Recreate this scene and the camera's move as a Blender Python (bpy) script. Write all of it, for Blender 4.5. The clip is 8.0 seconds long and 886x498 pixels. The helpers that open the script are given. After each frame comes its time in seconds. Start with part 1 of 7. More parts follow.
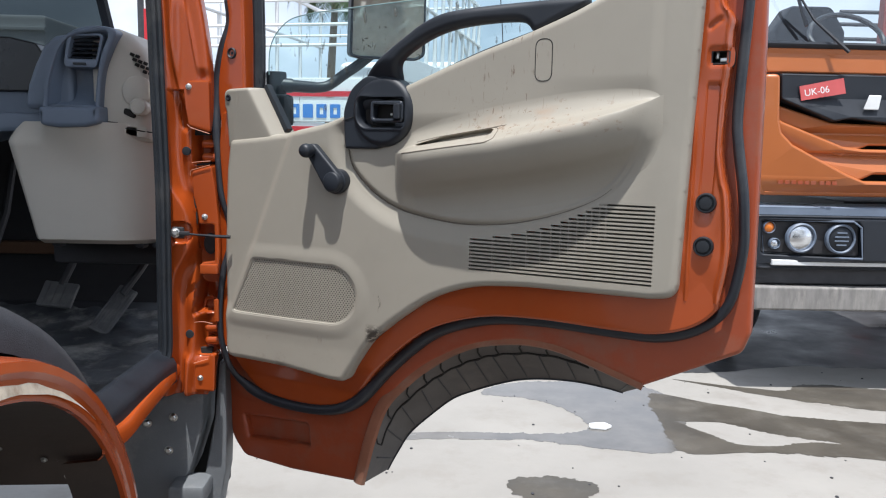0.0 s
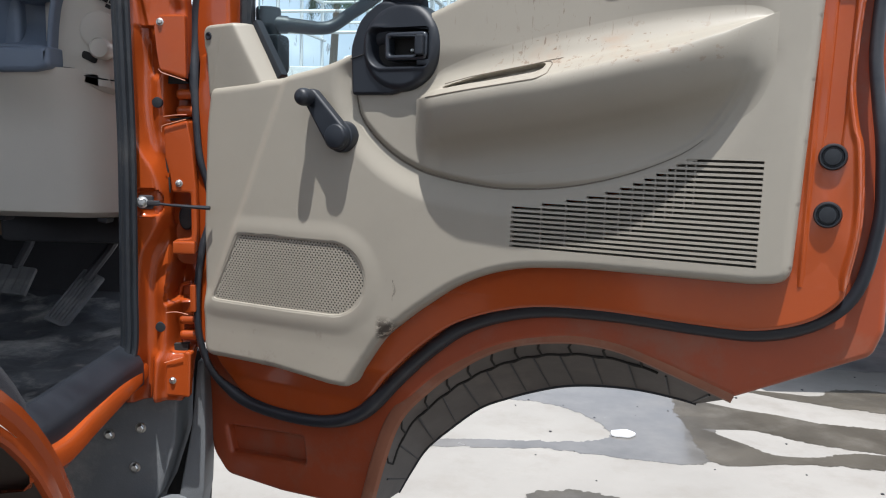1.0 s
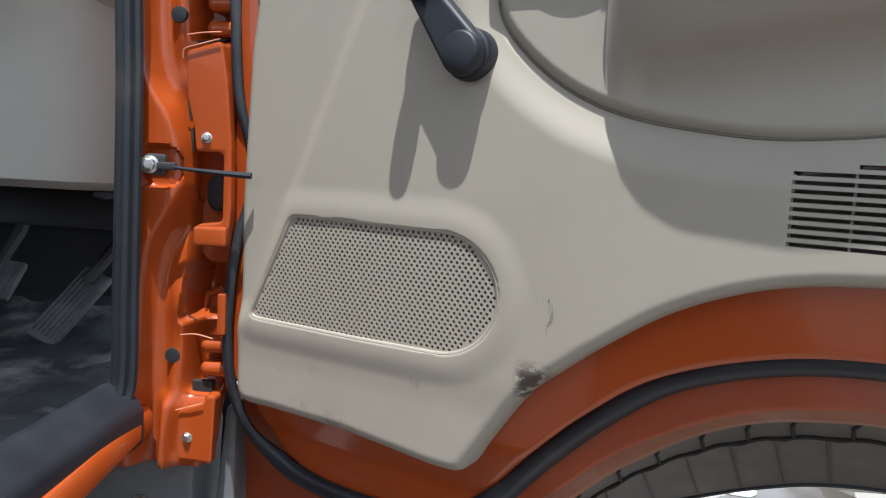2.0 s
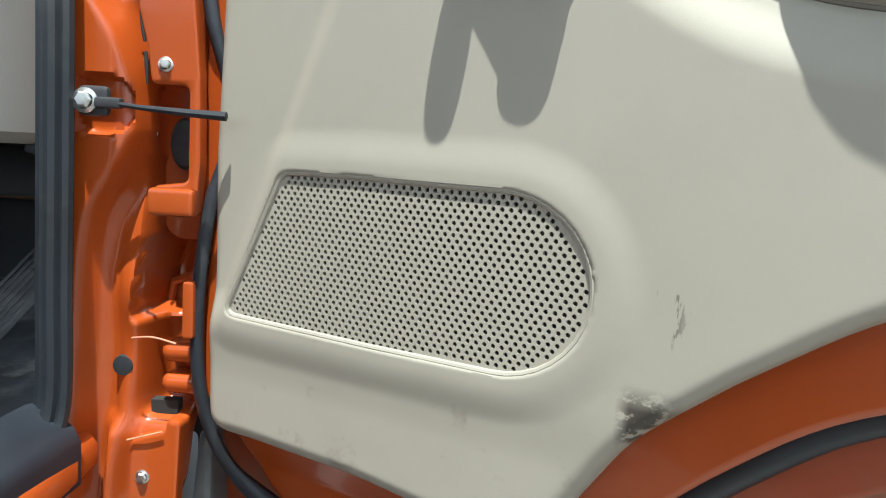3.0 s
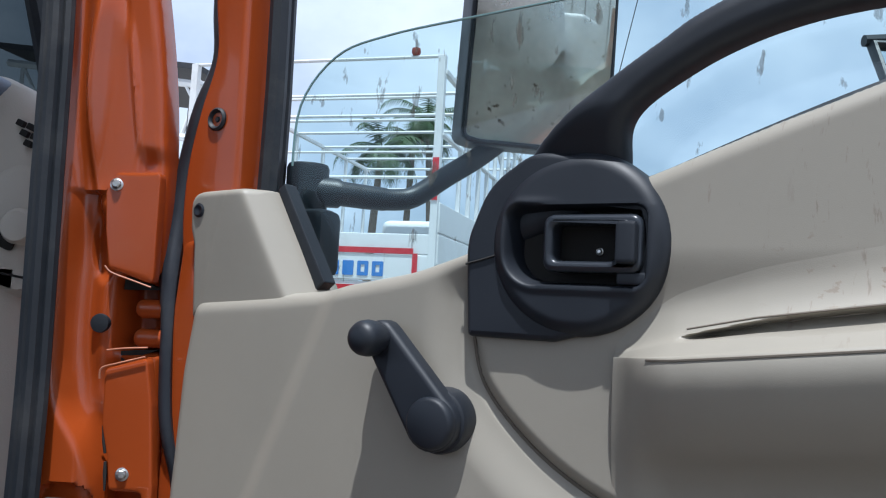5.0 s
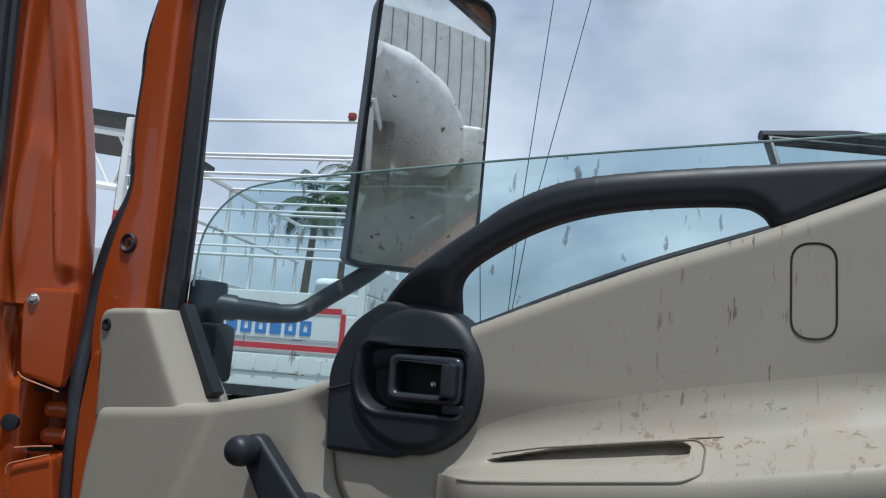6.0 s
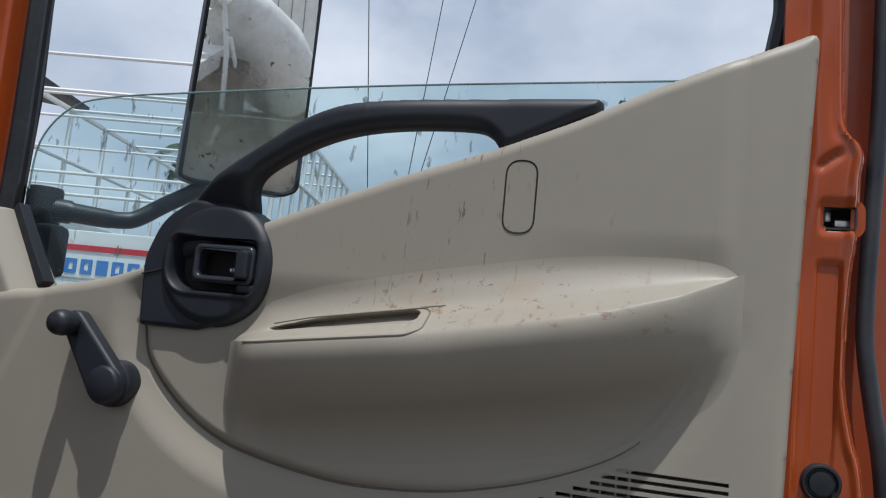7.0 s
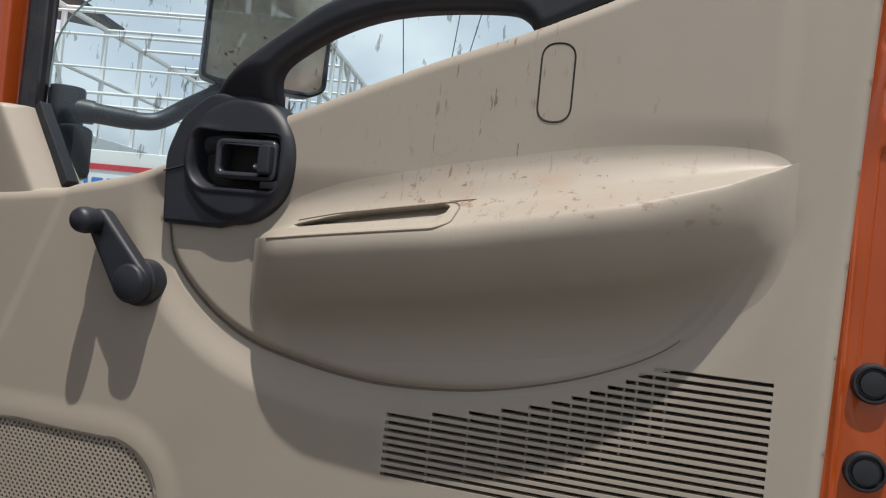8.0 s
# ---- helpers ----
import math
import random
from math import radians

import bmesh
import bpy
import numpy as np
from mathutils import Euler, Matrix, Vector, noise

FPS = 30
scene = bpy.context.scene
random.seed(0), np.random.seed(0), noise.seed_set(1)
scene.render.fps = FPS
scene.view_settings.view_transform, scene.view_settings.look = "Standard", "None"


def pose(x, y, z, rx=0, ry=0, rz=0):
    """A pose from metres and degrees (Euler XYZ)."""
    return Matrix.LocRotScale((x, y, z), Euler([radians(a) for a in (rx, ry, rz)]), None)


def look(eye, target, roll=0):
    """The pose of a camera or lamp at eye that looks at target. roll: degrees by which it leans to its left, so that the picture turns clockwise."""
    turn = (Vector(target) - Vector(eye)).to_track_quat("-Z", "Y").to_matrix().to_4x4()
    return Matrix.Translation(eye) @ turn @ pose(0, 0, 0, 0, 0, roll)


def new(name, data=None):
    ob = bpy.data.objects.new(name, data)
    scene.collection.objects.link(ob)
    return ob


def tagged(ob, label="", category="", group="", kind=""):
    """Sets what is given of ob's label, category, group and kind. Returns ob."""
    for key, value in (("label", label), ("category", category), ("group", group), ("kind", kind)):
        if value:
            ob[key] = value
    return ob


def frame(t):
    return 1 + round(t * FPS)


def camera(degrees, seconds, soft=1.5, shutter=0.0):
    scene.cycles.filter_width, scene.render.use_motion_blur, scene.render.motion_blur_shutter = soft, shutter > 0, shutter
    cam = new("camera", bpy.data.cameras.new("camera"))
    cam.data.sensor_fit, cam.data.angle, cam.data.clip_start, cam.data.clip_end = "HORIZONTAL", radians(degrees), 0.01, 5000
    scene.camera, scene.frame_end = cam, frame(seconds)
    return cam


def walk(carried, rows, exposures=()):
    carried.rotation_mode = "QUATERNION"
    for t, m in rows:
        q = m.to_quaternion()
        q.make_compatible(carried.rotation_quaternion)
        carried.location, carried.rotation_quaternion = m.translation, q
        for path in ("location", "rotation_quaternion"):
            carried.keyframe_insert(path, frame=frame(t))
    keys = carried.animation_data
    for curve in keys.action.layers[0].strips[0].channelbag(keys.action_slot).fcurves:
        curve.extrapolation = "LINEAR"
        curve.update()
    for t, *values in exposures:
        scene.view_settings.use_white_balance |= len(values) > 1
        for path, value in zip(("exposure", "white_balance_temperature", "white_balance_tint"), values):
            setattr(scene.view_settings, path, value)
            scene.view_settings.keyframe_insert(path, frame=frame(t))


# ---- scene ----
cam = camera(59.5, 8.0, 1.15)
PATH = [
    (0, (-0.029, -0.007, 1.201), (0.012, 1.976, 0.944), 1.2),
    (0.5, (-0.028, 0.095, 1.167), (0.015, 2.078, 0.908), 1.3),
    (1, (-0.066, 0.262, 1.128), (-0.025, 2.245, 0.87), 1.7),
    (1.5, (-0.122, 0.486, 1.087), (-0.165, 2.474, 0.878), 2.6),
    (3, (-0.209, 0.924, 1.012), (-0.339, 2.902, 0.754), 3.4),
    (3.5, (-0.196, 0.919, 1.102), (-0.328, 2.909, 0.945), 3.4),
    (4, (-0.188, 0.902, 1.149), (-0.291, 2.899, 1.108), 2.7),
    (4.5, (-0.183, 0.869, 1.176), (-0.261, 2.867, 1.221), 2.7),
    (6, (-0.124, 0.706, 1.268), (-0.028, 2.679, 1.577), 4.4),
    (6.5, (-0.066, 0.614, 1.244), (0.201, 2.575, 1.534), 5.2),
    (7, (-0.043, 0.569, 1.211), (0.343, 2.517, 1.442), 5.6),
    (7.5, (-0.015, 0.553, 1.206), (0.442, 2.499, 1.289), 5.4),
    (8, (-0.029, 0.601, 1.19), (0.286, 2.576, 1.214), 5.7),
]
walk(cam, [(t, look(eye, target, roll)) for t, eye, target, roll in PATH],
     [(0, 0.29, 6100, 10), (1, 0.34, 6150, 10), (1.5, 0.40, 6050, 11), (3, 1.09, 6020, -1), (3.5, 1.02, 6060, 2), (4, 0.78, 5820, 5), (4.5, 0.42, 5640, 10), (6, -0.46, 5850, 6), (6.5, -0.48, 5900, 7), (7, -0.48, 6080, 10), (7.5, -0.46, 6450, 15), (8, -0.08, 6730, 14)])

from mathutils.geometry import tessellate_polygon

# ---- world and sun ----
SUN_TO = Vector((0.05, -1.20, 4.0)).normalized()
world = bpy.data.worlds.new("world")
scene.world = world
world.use_nodes = True
wn, wl = world.node_tree.nodes, world.node_tree.links
wn.clear()
w_out = wn.new("ShaderNodeOutputWorld")
w_bg = wn.new("ShaderNodeBackground")
w_sky = wn.new("ShaderNodeTexSky")
w_sky.sky_type = "NISHITA"
w_sky.sun_disc = False
w_sky.sun_elevation = math.asin(SUN_TO.z)
w_sky.sun_rotation = math.atan2(SUN_TO.x, SUN_TO.y)
w_sky.dust_density = 2.0
w_co = wn.new("ShaderNodeTexCoord")
w_map = wn.new("ShaderNodeMapping")
w_map.inputs["Scale"].default_value = (1.0, 1.0, 1.5)
w_n = wn.new("ShaderNodeTexNoise")
w_n.inputs["Scale"].default_value = 1.9
w_n.inputs["Detail"].default_value = 9.0
w_n.inputs["Roughness"].default_value = 0.52
w_ramp = wn.new("ShaderNodeValToRGB")
w_ramp.color_ramp.elements[0].position = 0.33
w_ramp.color_ramp.elements[1].position = 0.52
w_n2 = wn.new("ShaderNodeTexNoise")
w_n2.inputs["Scale"].default_value = 3.2
w_n2.inputs["Detail"].default_value = 7.0
w_cl = wn.new("ShaderNodeValToRGB")
w_cl.color_ramp.elements[0].position = 0.32
w_cl.color_ramp.elements[0].color = (5.6, 6.5, 8.0, 1)
w_cl.color_ramp.elements[1].position = 0.68
w_cl.color_ramp.elements[1].color = (10.6, 11.1, 11.9, 1)
w_mix = wn.new("ShaderNodeMixRGB")
wl.new(w_co.outputs["Generated"], w_map.inputs["Vector"])
wl.new(w_map.outputs[0], w_n.inputs["Vector"])
wl.new(w_map.outputs[0], w_n2.inputs["Vector"])
wl.new(w_n.outputs[0], w_ramp.inputs[0])
wl.new(w_n2.outputs[0], w_cl.inputs[0])
wl.new(w_ramp.outputs[0], w_mix.inputs[0])
wl.new(w_sky.outputs[0], w_mix.inputs[1])
wl.new(w_cl.outputs[0], w_mix.inputs[2])
wl.new(w_mix.outputs[0], w_bg.inputs["Color"])
w_bg.inputs["Strength"].default_value = 0.100
wl.new(w_bg.outputs[0], w_out.inputs[0])

sun = new("sun", bpy.data.lights.new("sun", "SUN"))
sun.data.energy = 5.0
sun.data.angle = radians(0.6)
sun.data.color = (1.0, 0.955, 0.89)
sun.matrix_world = SUN_TO.to_track_quat("Z", "Y").to_matrix().to_4x4()


# ---- materials ----
def material(name, color, rough=0.5, metal=0.0, vary=0.0, scale=8.0, bump=0.0, bump_scale=200.0, coat=0.0, spec=0.5,
             dirt=None, dirt_amount=0.0, dirt_scale=5.0, rough_vary=0.0, stretch=(1, 1, 1)):
    """Principled surface with two scales of variation, fine relief and optional dirt."""
    m = bpy.data.materials.new(name)
    m.use_nodes = True
    n, l = m.node_tree.nodes, m.node_tree.links
    b = n["Principled BSDF"]
    b.inputs["Base Color"].default_value = (*color, 1)
    b.inputs["Roughness"].default_value = rough
    b.inputs["Metallic"].default_value = metal
    b.inputs["Specular IOR Level"].default_value = spec
    b.inputs["Coat Weight"].default_value = coat
    b.inputs["Coat Roughness"].default_value = 0.06
    co = n.new("ShaderNodeTexCoord")
    mp = n.new("ShaderNodeMapping")
    mp.inputs["Scale"].default_value = stretch
    l.new(co.outputs["Object"], mp.inputs["Vector"])
    if vary or rough_vary or dirt:
        big = n.new("ShaderNodeTexNoise")
        big.inputs["Scale"].default_value = scale
        big.inputs["Detail"].default_value = 6.0
        big.inputs["Roughness"].default_value = 0.6
        l.new(mp.outputs[0], big.inputs["Vector"])
        hsv = n.new("ShaderNodeHueSaturation")
        hsv.inputs["Color"].default_value = (*color, 1)
        mr = n.new("ShaderNodeMapRange")
        mr.inputs["From Min"].default_value = 0.3
        mr.inputs["From Max"].default_value = 0.7
        mr.inputs["To Min"].default_value = 1.0 - vary
        mr.inputs["To Max"].default_value = 1.0 + vary
        l.new(big.outputs[0], mr.inputs["Value"])
        l.new(mr.outputs[0], hsv.inputs["Value"])
        last = hsv.outputs[0]
        if dirt:
            dn = n.new("ShaderNodeTexNoise")
            dn.inputs["Scale"].default_value = dirt_scale
            dn.inputs["Detail"].default_value = 9.0
            dn.inputs["Roughness"].default_value = 0.68
            l.new(mp.outputs[0], dn.inputs["Vector"])
            dr = n.new("ShaderNodeMapRange")
            dr.inputs["From Min"].default_value = 0.5
            dr.inputs["From Max"].default_value = 0.72
            dr.inputs["To Max"].default_value = dirt_amount
            l.new(dn.outputs[0], dr.inputs["Value"])
            mx = n.new("ShaderNodeMixRGB")
            mx.inputs[2].default_value = (*dirt, 1)
            l.new(dr.outputs[0], mx.inputs[0])
            l.new(last, mx.inputs[1])
            last = mx.outputs[0]
        l.new(last, b.inputs["Base Color"])
        if rough_vary:
            rr = n.new("ShaderNodeMapRange")
            rr.inputs["From Min"].default_value = 0.3
            rr.inputs["From Max"].default_value = 0.7
            rr.inputs["To Min"].default_value = max(0.02, rough - rough_vary)
            rr.inputs["To Max"].default_value = min(1.0, rough + rough_vary)
            l.new(big.outputs[0], rr.inputs["Value"])
            l.new(rr.outputs[0], b.inputs["Roughness"])
    if bump:
        fine = n.new("ShaderNodeTexNoise")
        fine.inputs["Scale"].default_value = bump_scale
        fine.inputs["Detail"].default_value = 3.0
        l.new(co.outputs["Object"], fine.inputs["Vector"])
        bp = n.new("ShaderNodeBump")
        bp.inputs["Strength"].default_value = bump
        bp.inputs["Distance"].default_value = 0.002
        l.new(fine.outputs[0], bp.inputs["Height"])
        l.new(bp.outputs[0], b.inputs["Normal"])
    return m


ORANGE = material("orange_paint", (0.36, 0.062, 0.010), 0.27, vary=0.08, scale=6, coat=0.45, spec=0.4, bump=0.03, bump_scale=90,
                  dirt=(0.36, 0.10, 0.03), dirt_amount=0.25, dirt_scale=9)
ORANGE_DUSTY = material("orange_paint_dusty", (0.32, 0.058, 0.017), 0.45, vary=0.1, scale=7, coat=0.25, bump=0.06, bump_scale=70,
                        dirt=(0.24, 0.12, 0.08), dirt_amount=0.7, dirt_scale=8)
ORANGE_FAR = material("orange_truck_paint", (0.43, 0.128, 0.034), 0.38, vary=0.05, scale=3, coat=0.4)
BLACK = material("black_plastic", (0.0125, 0.016, 0.023), 0.50, vary=0.15, scale=20, bump=0.02, bump_scale=1500, rough_vary=0.07)
RUBBER = material("black_rubber", (0.012, 0.0155, 0.021), 0.56, vary=0.25, scale=14, bump=0.1, bump_scale=300,
                  dirt=(0.10, 0.095, 0.09), dirt_amount=0.35, dirt_scale=11, rough_vary=0.08)
GREY_TRIM = material("slate_grey_plastic", (0.15, 0.185, 0.245), 0.45, vary=0.08, scale=9, bump=0.15, bump_scale=700)
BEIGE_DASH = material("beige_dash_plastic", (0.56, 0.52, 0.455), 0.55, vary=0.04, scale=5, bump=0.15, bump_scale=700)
DARK = material("cab_shade_dark", (0.03, 0.03, 0.033), 0.8, vary=0.3, scale=6)
LINING = material("pale_grey_lining", (0.50, 0.49, 0.46), 0.85, vary=0.06, scale=9, bump=0.1, bump_scale=300)
VOID = material("dark_backing", (0.02, 0.019, 0.018), 0.9)
MAT_RUBBER = material("floor_mat_rubber", (0.045, 0.048, 0.053), 0.5, vary=0.5, scale=12, bump=1.0, bump_scale=30,
                      dirt=(0.34, 0.325, 0.30), dirt_amount=0.9, dirt_scale=11)
LINER = material("liner_dusty_plastic", (0.11, 0.10, 0.094), 0.75, vary=0.2, scale=8, bump=0.2, bump_scale=120,
                 dirt=(0.19, 0.165, 0.145), dirt_amount=0.6, dirt_scale=7)
LIP_DUST = material("dusty_arch_lip", (0.26, 0.10, 0.055), 0.6, vary=0.15, scale=14, bump=0.1, bump_scale=120, dirt=(0.30, 0.19, 0.14), dirt_amount=0.7, dirt_scale=12)
STEP_GREY = material("step_grey_plastic", (0.15, 0.16, 0.17), 0.6, vary=0.15, scale=6, bump=0.25, bump_scale=350,
                     dirt=(0.34, 0.33, 0.31), dirt_amount=0.6, dirt_scale=8)
ZINC = material("zinc_bolt", (0.62, 0.62, 0.6), 0.32, 1.0, vary=0.15, scale=60)
CHROME = material("chrome", (0.8, 0.8, 0.8), 0.12, 1.0, vary=0.05, scale=20)
WHITE = material("white_paint", (0.78, 0.79, 0.79), 0.45, vary=0.05, scale=3, dirt=(0.42, 0.40, 0.37), dirt_amount=0.4, dirt_scale=3)
RED = material("red_reflective", (0.55, 0.02, 0.03), 0.35, vary=0.1, scale=10)
BLUE = material("blue_lettering", (0.05, 0.20, 0.55), 0.4, vary=0.05, scale=10)
STEEL_DARK = material("dark_steel", (0.05, 0.05, 0.055), 0.55, 0.4, vary=0.2, scale=10)
MUD_STEEL = material("muddy_steel", (0.22, 0.21, 0.20), 0.8, vary=0.25, scale=9, bump=0.5, bump_scale=30,
                     dirt=(0.36, 0.34, 0.31), dirt_amount=0.8, dirt_scale=7, stretch=(3, 3, 0.7))
WORN = material("worn_cream_edge", (0.46, 0.40, 0.32), 0.75, vary=0.3, scale=25, bump=0.3, bump_scale=90, dirt=(0.20, 0.13, 0.09), dirt_amount=0.8, dirt_scale=30)
EDGE_PINK = material("scuffed_sunlit_edge", (0.52, 0.21, 0.12), 0.5, vary=0.25, scale=60)
RED_OXIDE = material("red_oxide_steel", (0.26, 0.05, 0.035), 0.6, vary=0.15, scale=5)
SEAT = material("seat_fabric", (0.03, 0.032, 0.04), 0.9, vary=0.15, scale=40, bump=0.4, bump_scale=500)
AMBER = material("amber_lens", (0.75, 0.20, 0.02), 0.2, vary=0.1, scale=30, coat=0.6)
LENS_CLEAR = material("lamp_reflector", (0.75, 0.77, 0.8), 0.15, 0.9, vary=0.25, scale=25)
YELLOW = material("yellow_plastic", (0.75, 0.45, 0.03), 0.5, vary=0.05)
STICKER = material("pink_red_sticker", (0.62, 0.12, 0.12), 0.5, vary=0.08, scale=12)
BARK = material("palm_bark", (0.16, 0.13, 0.10), 0.9, vary=0.2, scale=8, bump=0.4, bump_scale=15)
FROND = material("palm_leaf", (0.045, 0.085, 0.03), 0.55, vary=0.35, scale=2)
CABLE = material("cable_sheath", (0.05, 0.05, 0.055), 0.6)


def pane_material(name, tint, gloss):
    m = bpy.data.materials.new(name)
    m.use_nodes = True
    n, l = m.node_tree.nodes, m.node_tree.links
    n.remove(n["Principled BSDF"])
    tr = n.new("ShaderNodeBsdfTransparent")
    tr.inputs[0].default_value = (*tint, 1)
    gl = n.new("ShaderNodeBsdfGlossy")
    gl.inputs["Roughness"].default_value = 0.02
    mx = n.new("ShaderNodeMixShader")
    mx.inputs[0].default_value = gloss
    l.new(tr.outputs[0], mx.inputs[1])
    l.new(gl.outputs[0], mx.inputs[2])
    l.new(mx.outputs[0], n["Material Output"].inputs[0])
    return m


GLASS = pane_material("tinted_door_glass", (0.84, 0.92, 0.925), 0.03)
gn, gl_ = GLASS.node_tree.nodes, GLASS.node_tree.links
g_co = gn.new("ShaderNodeTexCoord")
g_mp = gn.new("ShaderNodeMapping")
g_mp.inputs["Scale"].default_value = (2.6, 1.0, 0.9)
g_no = gn.new("ShaderNodeTexNoise")
g_no.inputs["Scale"].default_value = 38.0
g_no.inputs["Detail"].default_value = 4.0
g_mr = gn.new("ShaderNodeMapRange")
g_mr.inputs["From Min"].default_value, g_mr.inputs["From Max"].default_value = 0.655, 0.70
g_mr.inputs["To Max"].default_value = 0.55
g_df = gn.new("ShaderNodeBsdfDiffuse")
g_df.inputs[0].default_value = (0.16, 0.15, 0.13, 1)
g_mx = gn.new("ShaderNodeMixShader")
clear = gn["Material Output"].inputs[0].links[0].from_socket
gl_.new(g_co.outputs["Object"], g_mp.inputs["Vector"])
gl_.new(g_mp.outputs[0], g_no.inputs["Vector"])
gl_.new(g_no.outputs[0], g_mr.inputs["Value"])
gl_.new(g_mr.outputs[0], g_mx.inputs[0])
gl_.new(clear, g_mx.inputs[1])
gl_.new(g_df.outputs[0], g_mx.inputs[2])
gl_.new(g_mx.outputs[0], gn["Material Output"].inputs[0])
GLASS_EDGE = material("glass_edge", (0.25, 0.36, 0.36), 0.25, vary=0.1, scale=30)
SCREEN = pane_material("windscreen_glass", (0.80, 0.86, 0.88), 0.14)


# ---- geometry helpers ----
def part(name, bm, mat, parent=None, label="", smooth=True):
    """Links a bmesh as one mesh object under a thing or a part."""
    bmesh.ops.recalc_face_normals(bm, faces=bm.faces)
    me = bpy.data.meshes.new(name)
    bm.to_mesh(me)
    bm.free()
    me.materials.append(mat)
    ob = new(name, me)
    if smooth:
        me.polygons.foreach_set("use_smooth", [True] * len(me.polygons))
        me.set_sharp_from_angle(angle=radians(38))
        wn_mod = ob.modifiers.new("weighted_normal", "WEIGHTED_NORMAL")
        wn_mod.keep_sharp = True
    if parent:
        ob.parent = parent
    if label:
        ob["label"] = label
    return ob


def thing(name, m, label, category, group="", kind=""):
    ob = new(name)
    ob.empty_display_size = 0.05
    ob.matrix_world = m
    return tagged(ob, label, category, group, kind)


def fillet(poly, radii, seg=6):
    """A polygon with rounded corners."""
    out, k = [], len(poly)
    for i, p in enumerate(poly):
        r = radii[i] if isinstance(radii, (list, tuple)) else radii
        a, b, c = Vector(poly[i - 1]), Vector(p), Vector(poly[(i + 1) % k])
        da, dc = a - b, c - b
        la, lc = da.length, dc.length
        ang = da.angle(dc) if la > 1e-6 and lc > 1e-6 else math.pi
        if r <= 0 or ang > 3.12:
            out.append((b.x, b.y))
            continue
        cut = min(r / math.tan(ang / 2), 0.48 * la, 0.48 * lc)
        p0, p1 = b + da / la * cut, b + dc / lc * cut
        for j in range(seg + 1):
            s = j / seg
            q = p0 * (1 - s) ** 2 + b * 2 * s * (1 - s) + p1 * s * s
            out.append((q.x, q.y))
    return out


def spline(pts, n=8, closed=False):
    """Catmull-Rom through the points, in 2D or 3D."""
    P = [Vector(p) for p in pts]
    out, k = [], len(P)
    for i in range(k if closed else k - 1):
        if closed:
            a, b, c, d = P[i - 1], P[i], P[(i + 1) % k], P[(i + 2) % k]
        else:
            a, b, c, d = P[max(i - 1, 0)], P[i], P[i + 1], P[min(i + 2, k - 1)]
        for j in range(n):
            t = j / n
            out.append(0.5 * (2 * b + (c - a) * t + (2 * a - 5 * b + 4 * c - d) * t * t + (3 * b - a - 3 * c + d) * t ** 3))
    if not closed:
        out.append(P[-1])
    return out


def area2(poly):
    return 0.5 * sum(poly[i - 1][0] * poly[i][1] - poly[i][0] * poly[i - 1][1] for i in range(len(poly)))


def inset(poly, d):
    """Moves a loop inwards by d (outwards when negative)."""
    k, sgn = len(poly), 1 if area2(poly) > 0 else -1
    out = []
    for i in range(k):
        a, b, c = Vector(poly[i - 1]), Vector(poly[i]), Vector(poly[(i + 1) % k])
        e, f = (b - a), (c - b)
        if e.length < 1e-7:
            e = f
        if f.length < 1e-7:
            f = e
        e, f = e.normalized(), f.normalized()
        n = Vector((-e.y - f.y, e.x + f.x)) * sgn
        n = n.normalized() if n.length > 1e-6 else Vector((-e.y, e.x)) * sgn
        cosh = max(0.5, n.dot(Vector((-e.y, e.x)) * sgn))
        out.append(tuple(b + n * (d / cosh)))
    return out


def slab(bm, outer, y_front, y_back, holes=(), edge=0.0, steps=2, put=None):
    """A plate in the x-z plane from y_front (towards the viewer) to y_back, with holes and rounded front and hole edges."""
    put = put or (lambda x, y, z: (x, y, z))
    loops = [list(outer)] + [list(h) for h in holes]
    sgn = 1 if y_back > y_front else -1
    rings = []
    for j in range(steps + 1 if edge else 1):
        a = math.pi / 2 * j / steps if edge else math.pi / 2
        back = edge * (1 - math.sin(a)) if edge else 0
        ins = edge * (1 - math.cos(a)) if edge else 0
        rings.append((ins, y_front + sgn * back))
    lay = []
    for li, lp in enumerate(loops):
        rows = [[bm.verts.new(put(p[0], y_back, p[1])) for p in lp]]
        for ins, y in rings:
            q = inset(lp, ins if li == 0 else -ins) if ins else lp
            rows.append([bm.verts.new(put(p[0], y, p[1])) for p in q])
        k = len(lp)
        for r0, r1 in zip(rows, rows[1:]):
            for i in range(k):
                bm.faces.new((r0[i - 1], r0[i], r1[i], r1[i - 1]))
        lay.append(rows)
    for idx in (0, -1):
        flat, co = [], []
        for rows in lay:
            flat += rows[idx]
            co.append([Vector((v.co.x, v.co.y, v.co.z)) for v in rows[idx]])
        src = []
        for li, lp in enumerate(loops):
            base = lp if idx == 0 or not edge else inset(lp, rings[-1][0] if li == 0 else -rings[-1][0])
            src.append([Vector((p[0], p[1], 0)) for p in base])
        for tri in tessellate_polygon(src):
            try:
                bm.faces.new([flat[i] for i in tri])
            except ValueError:
                pass


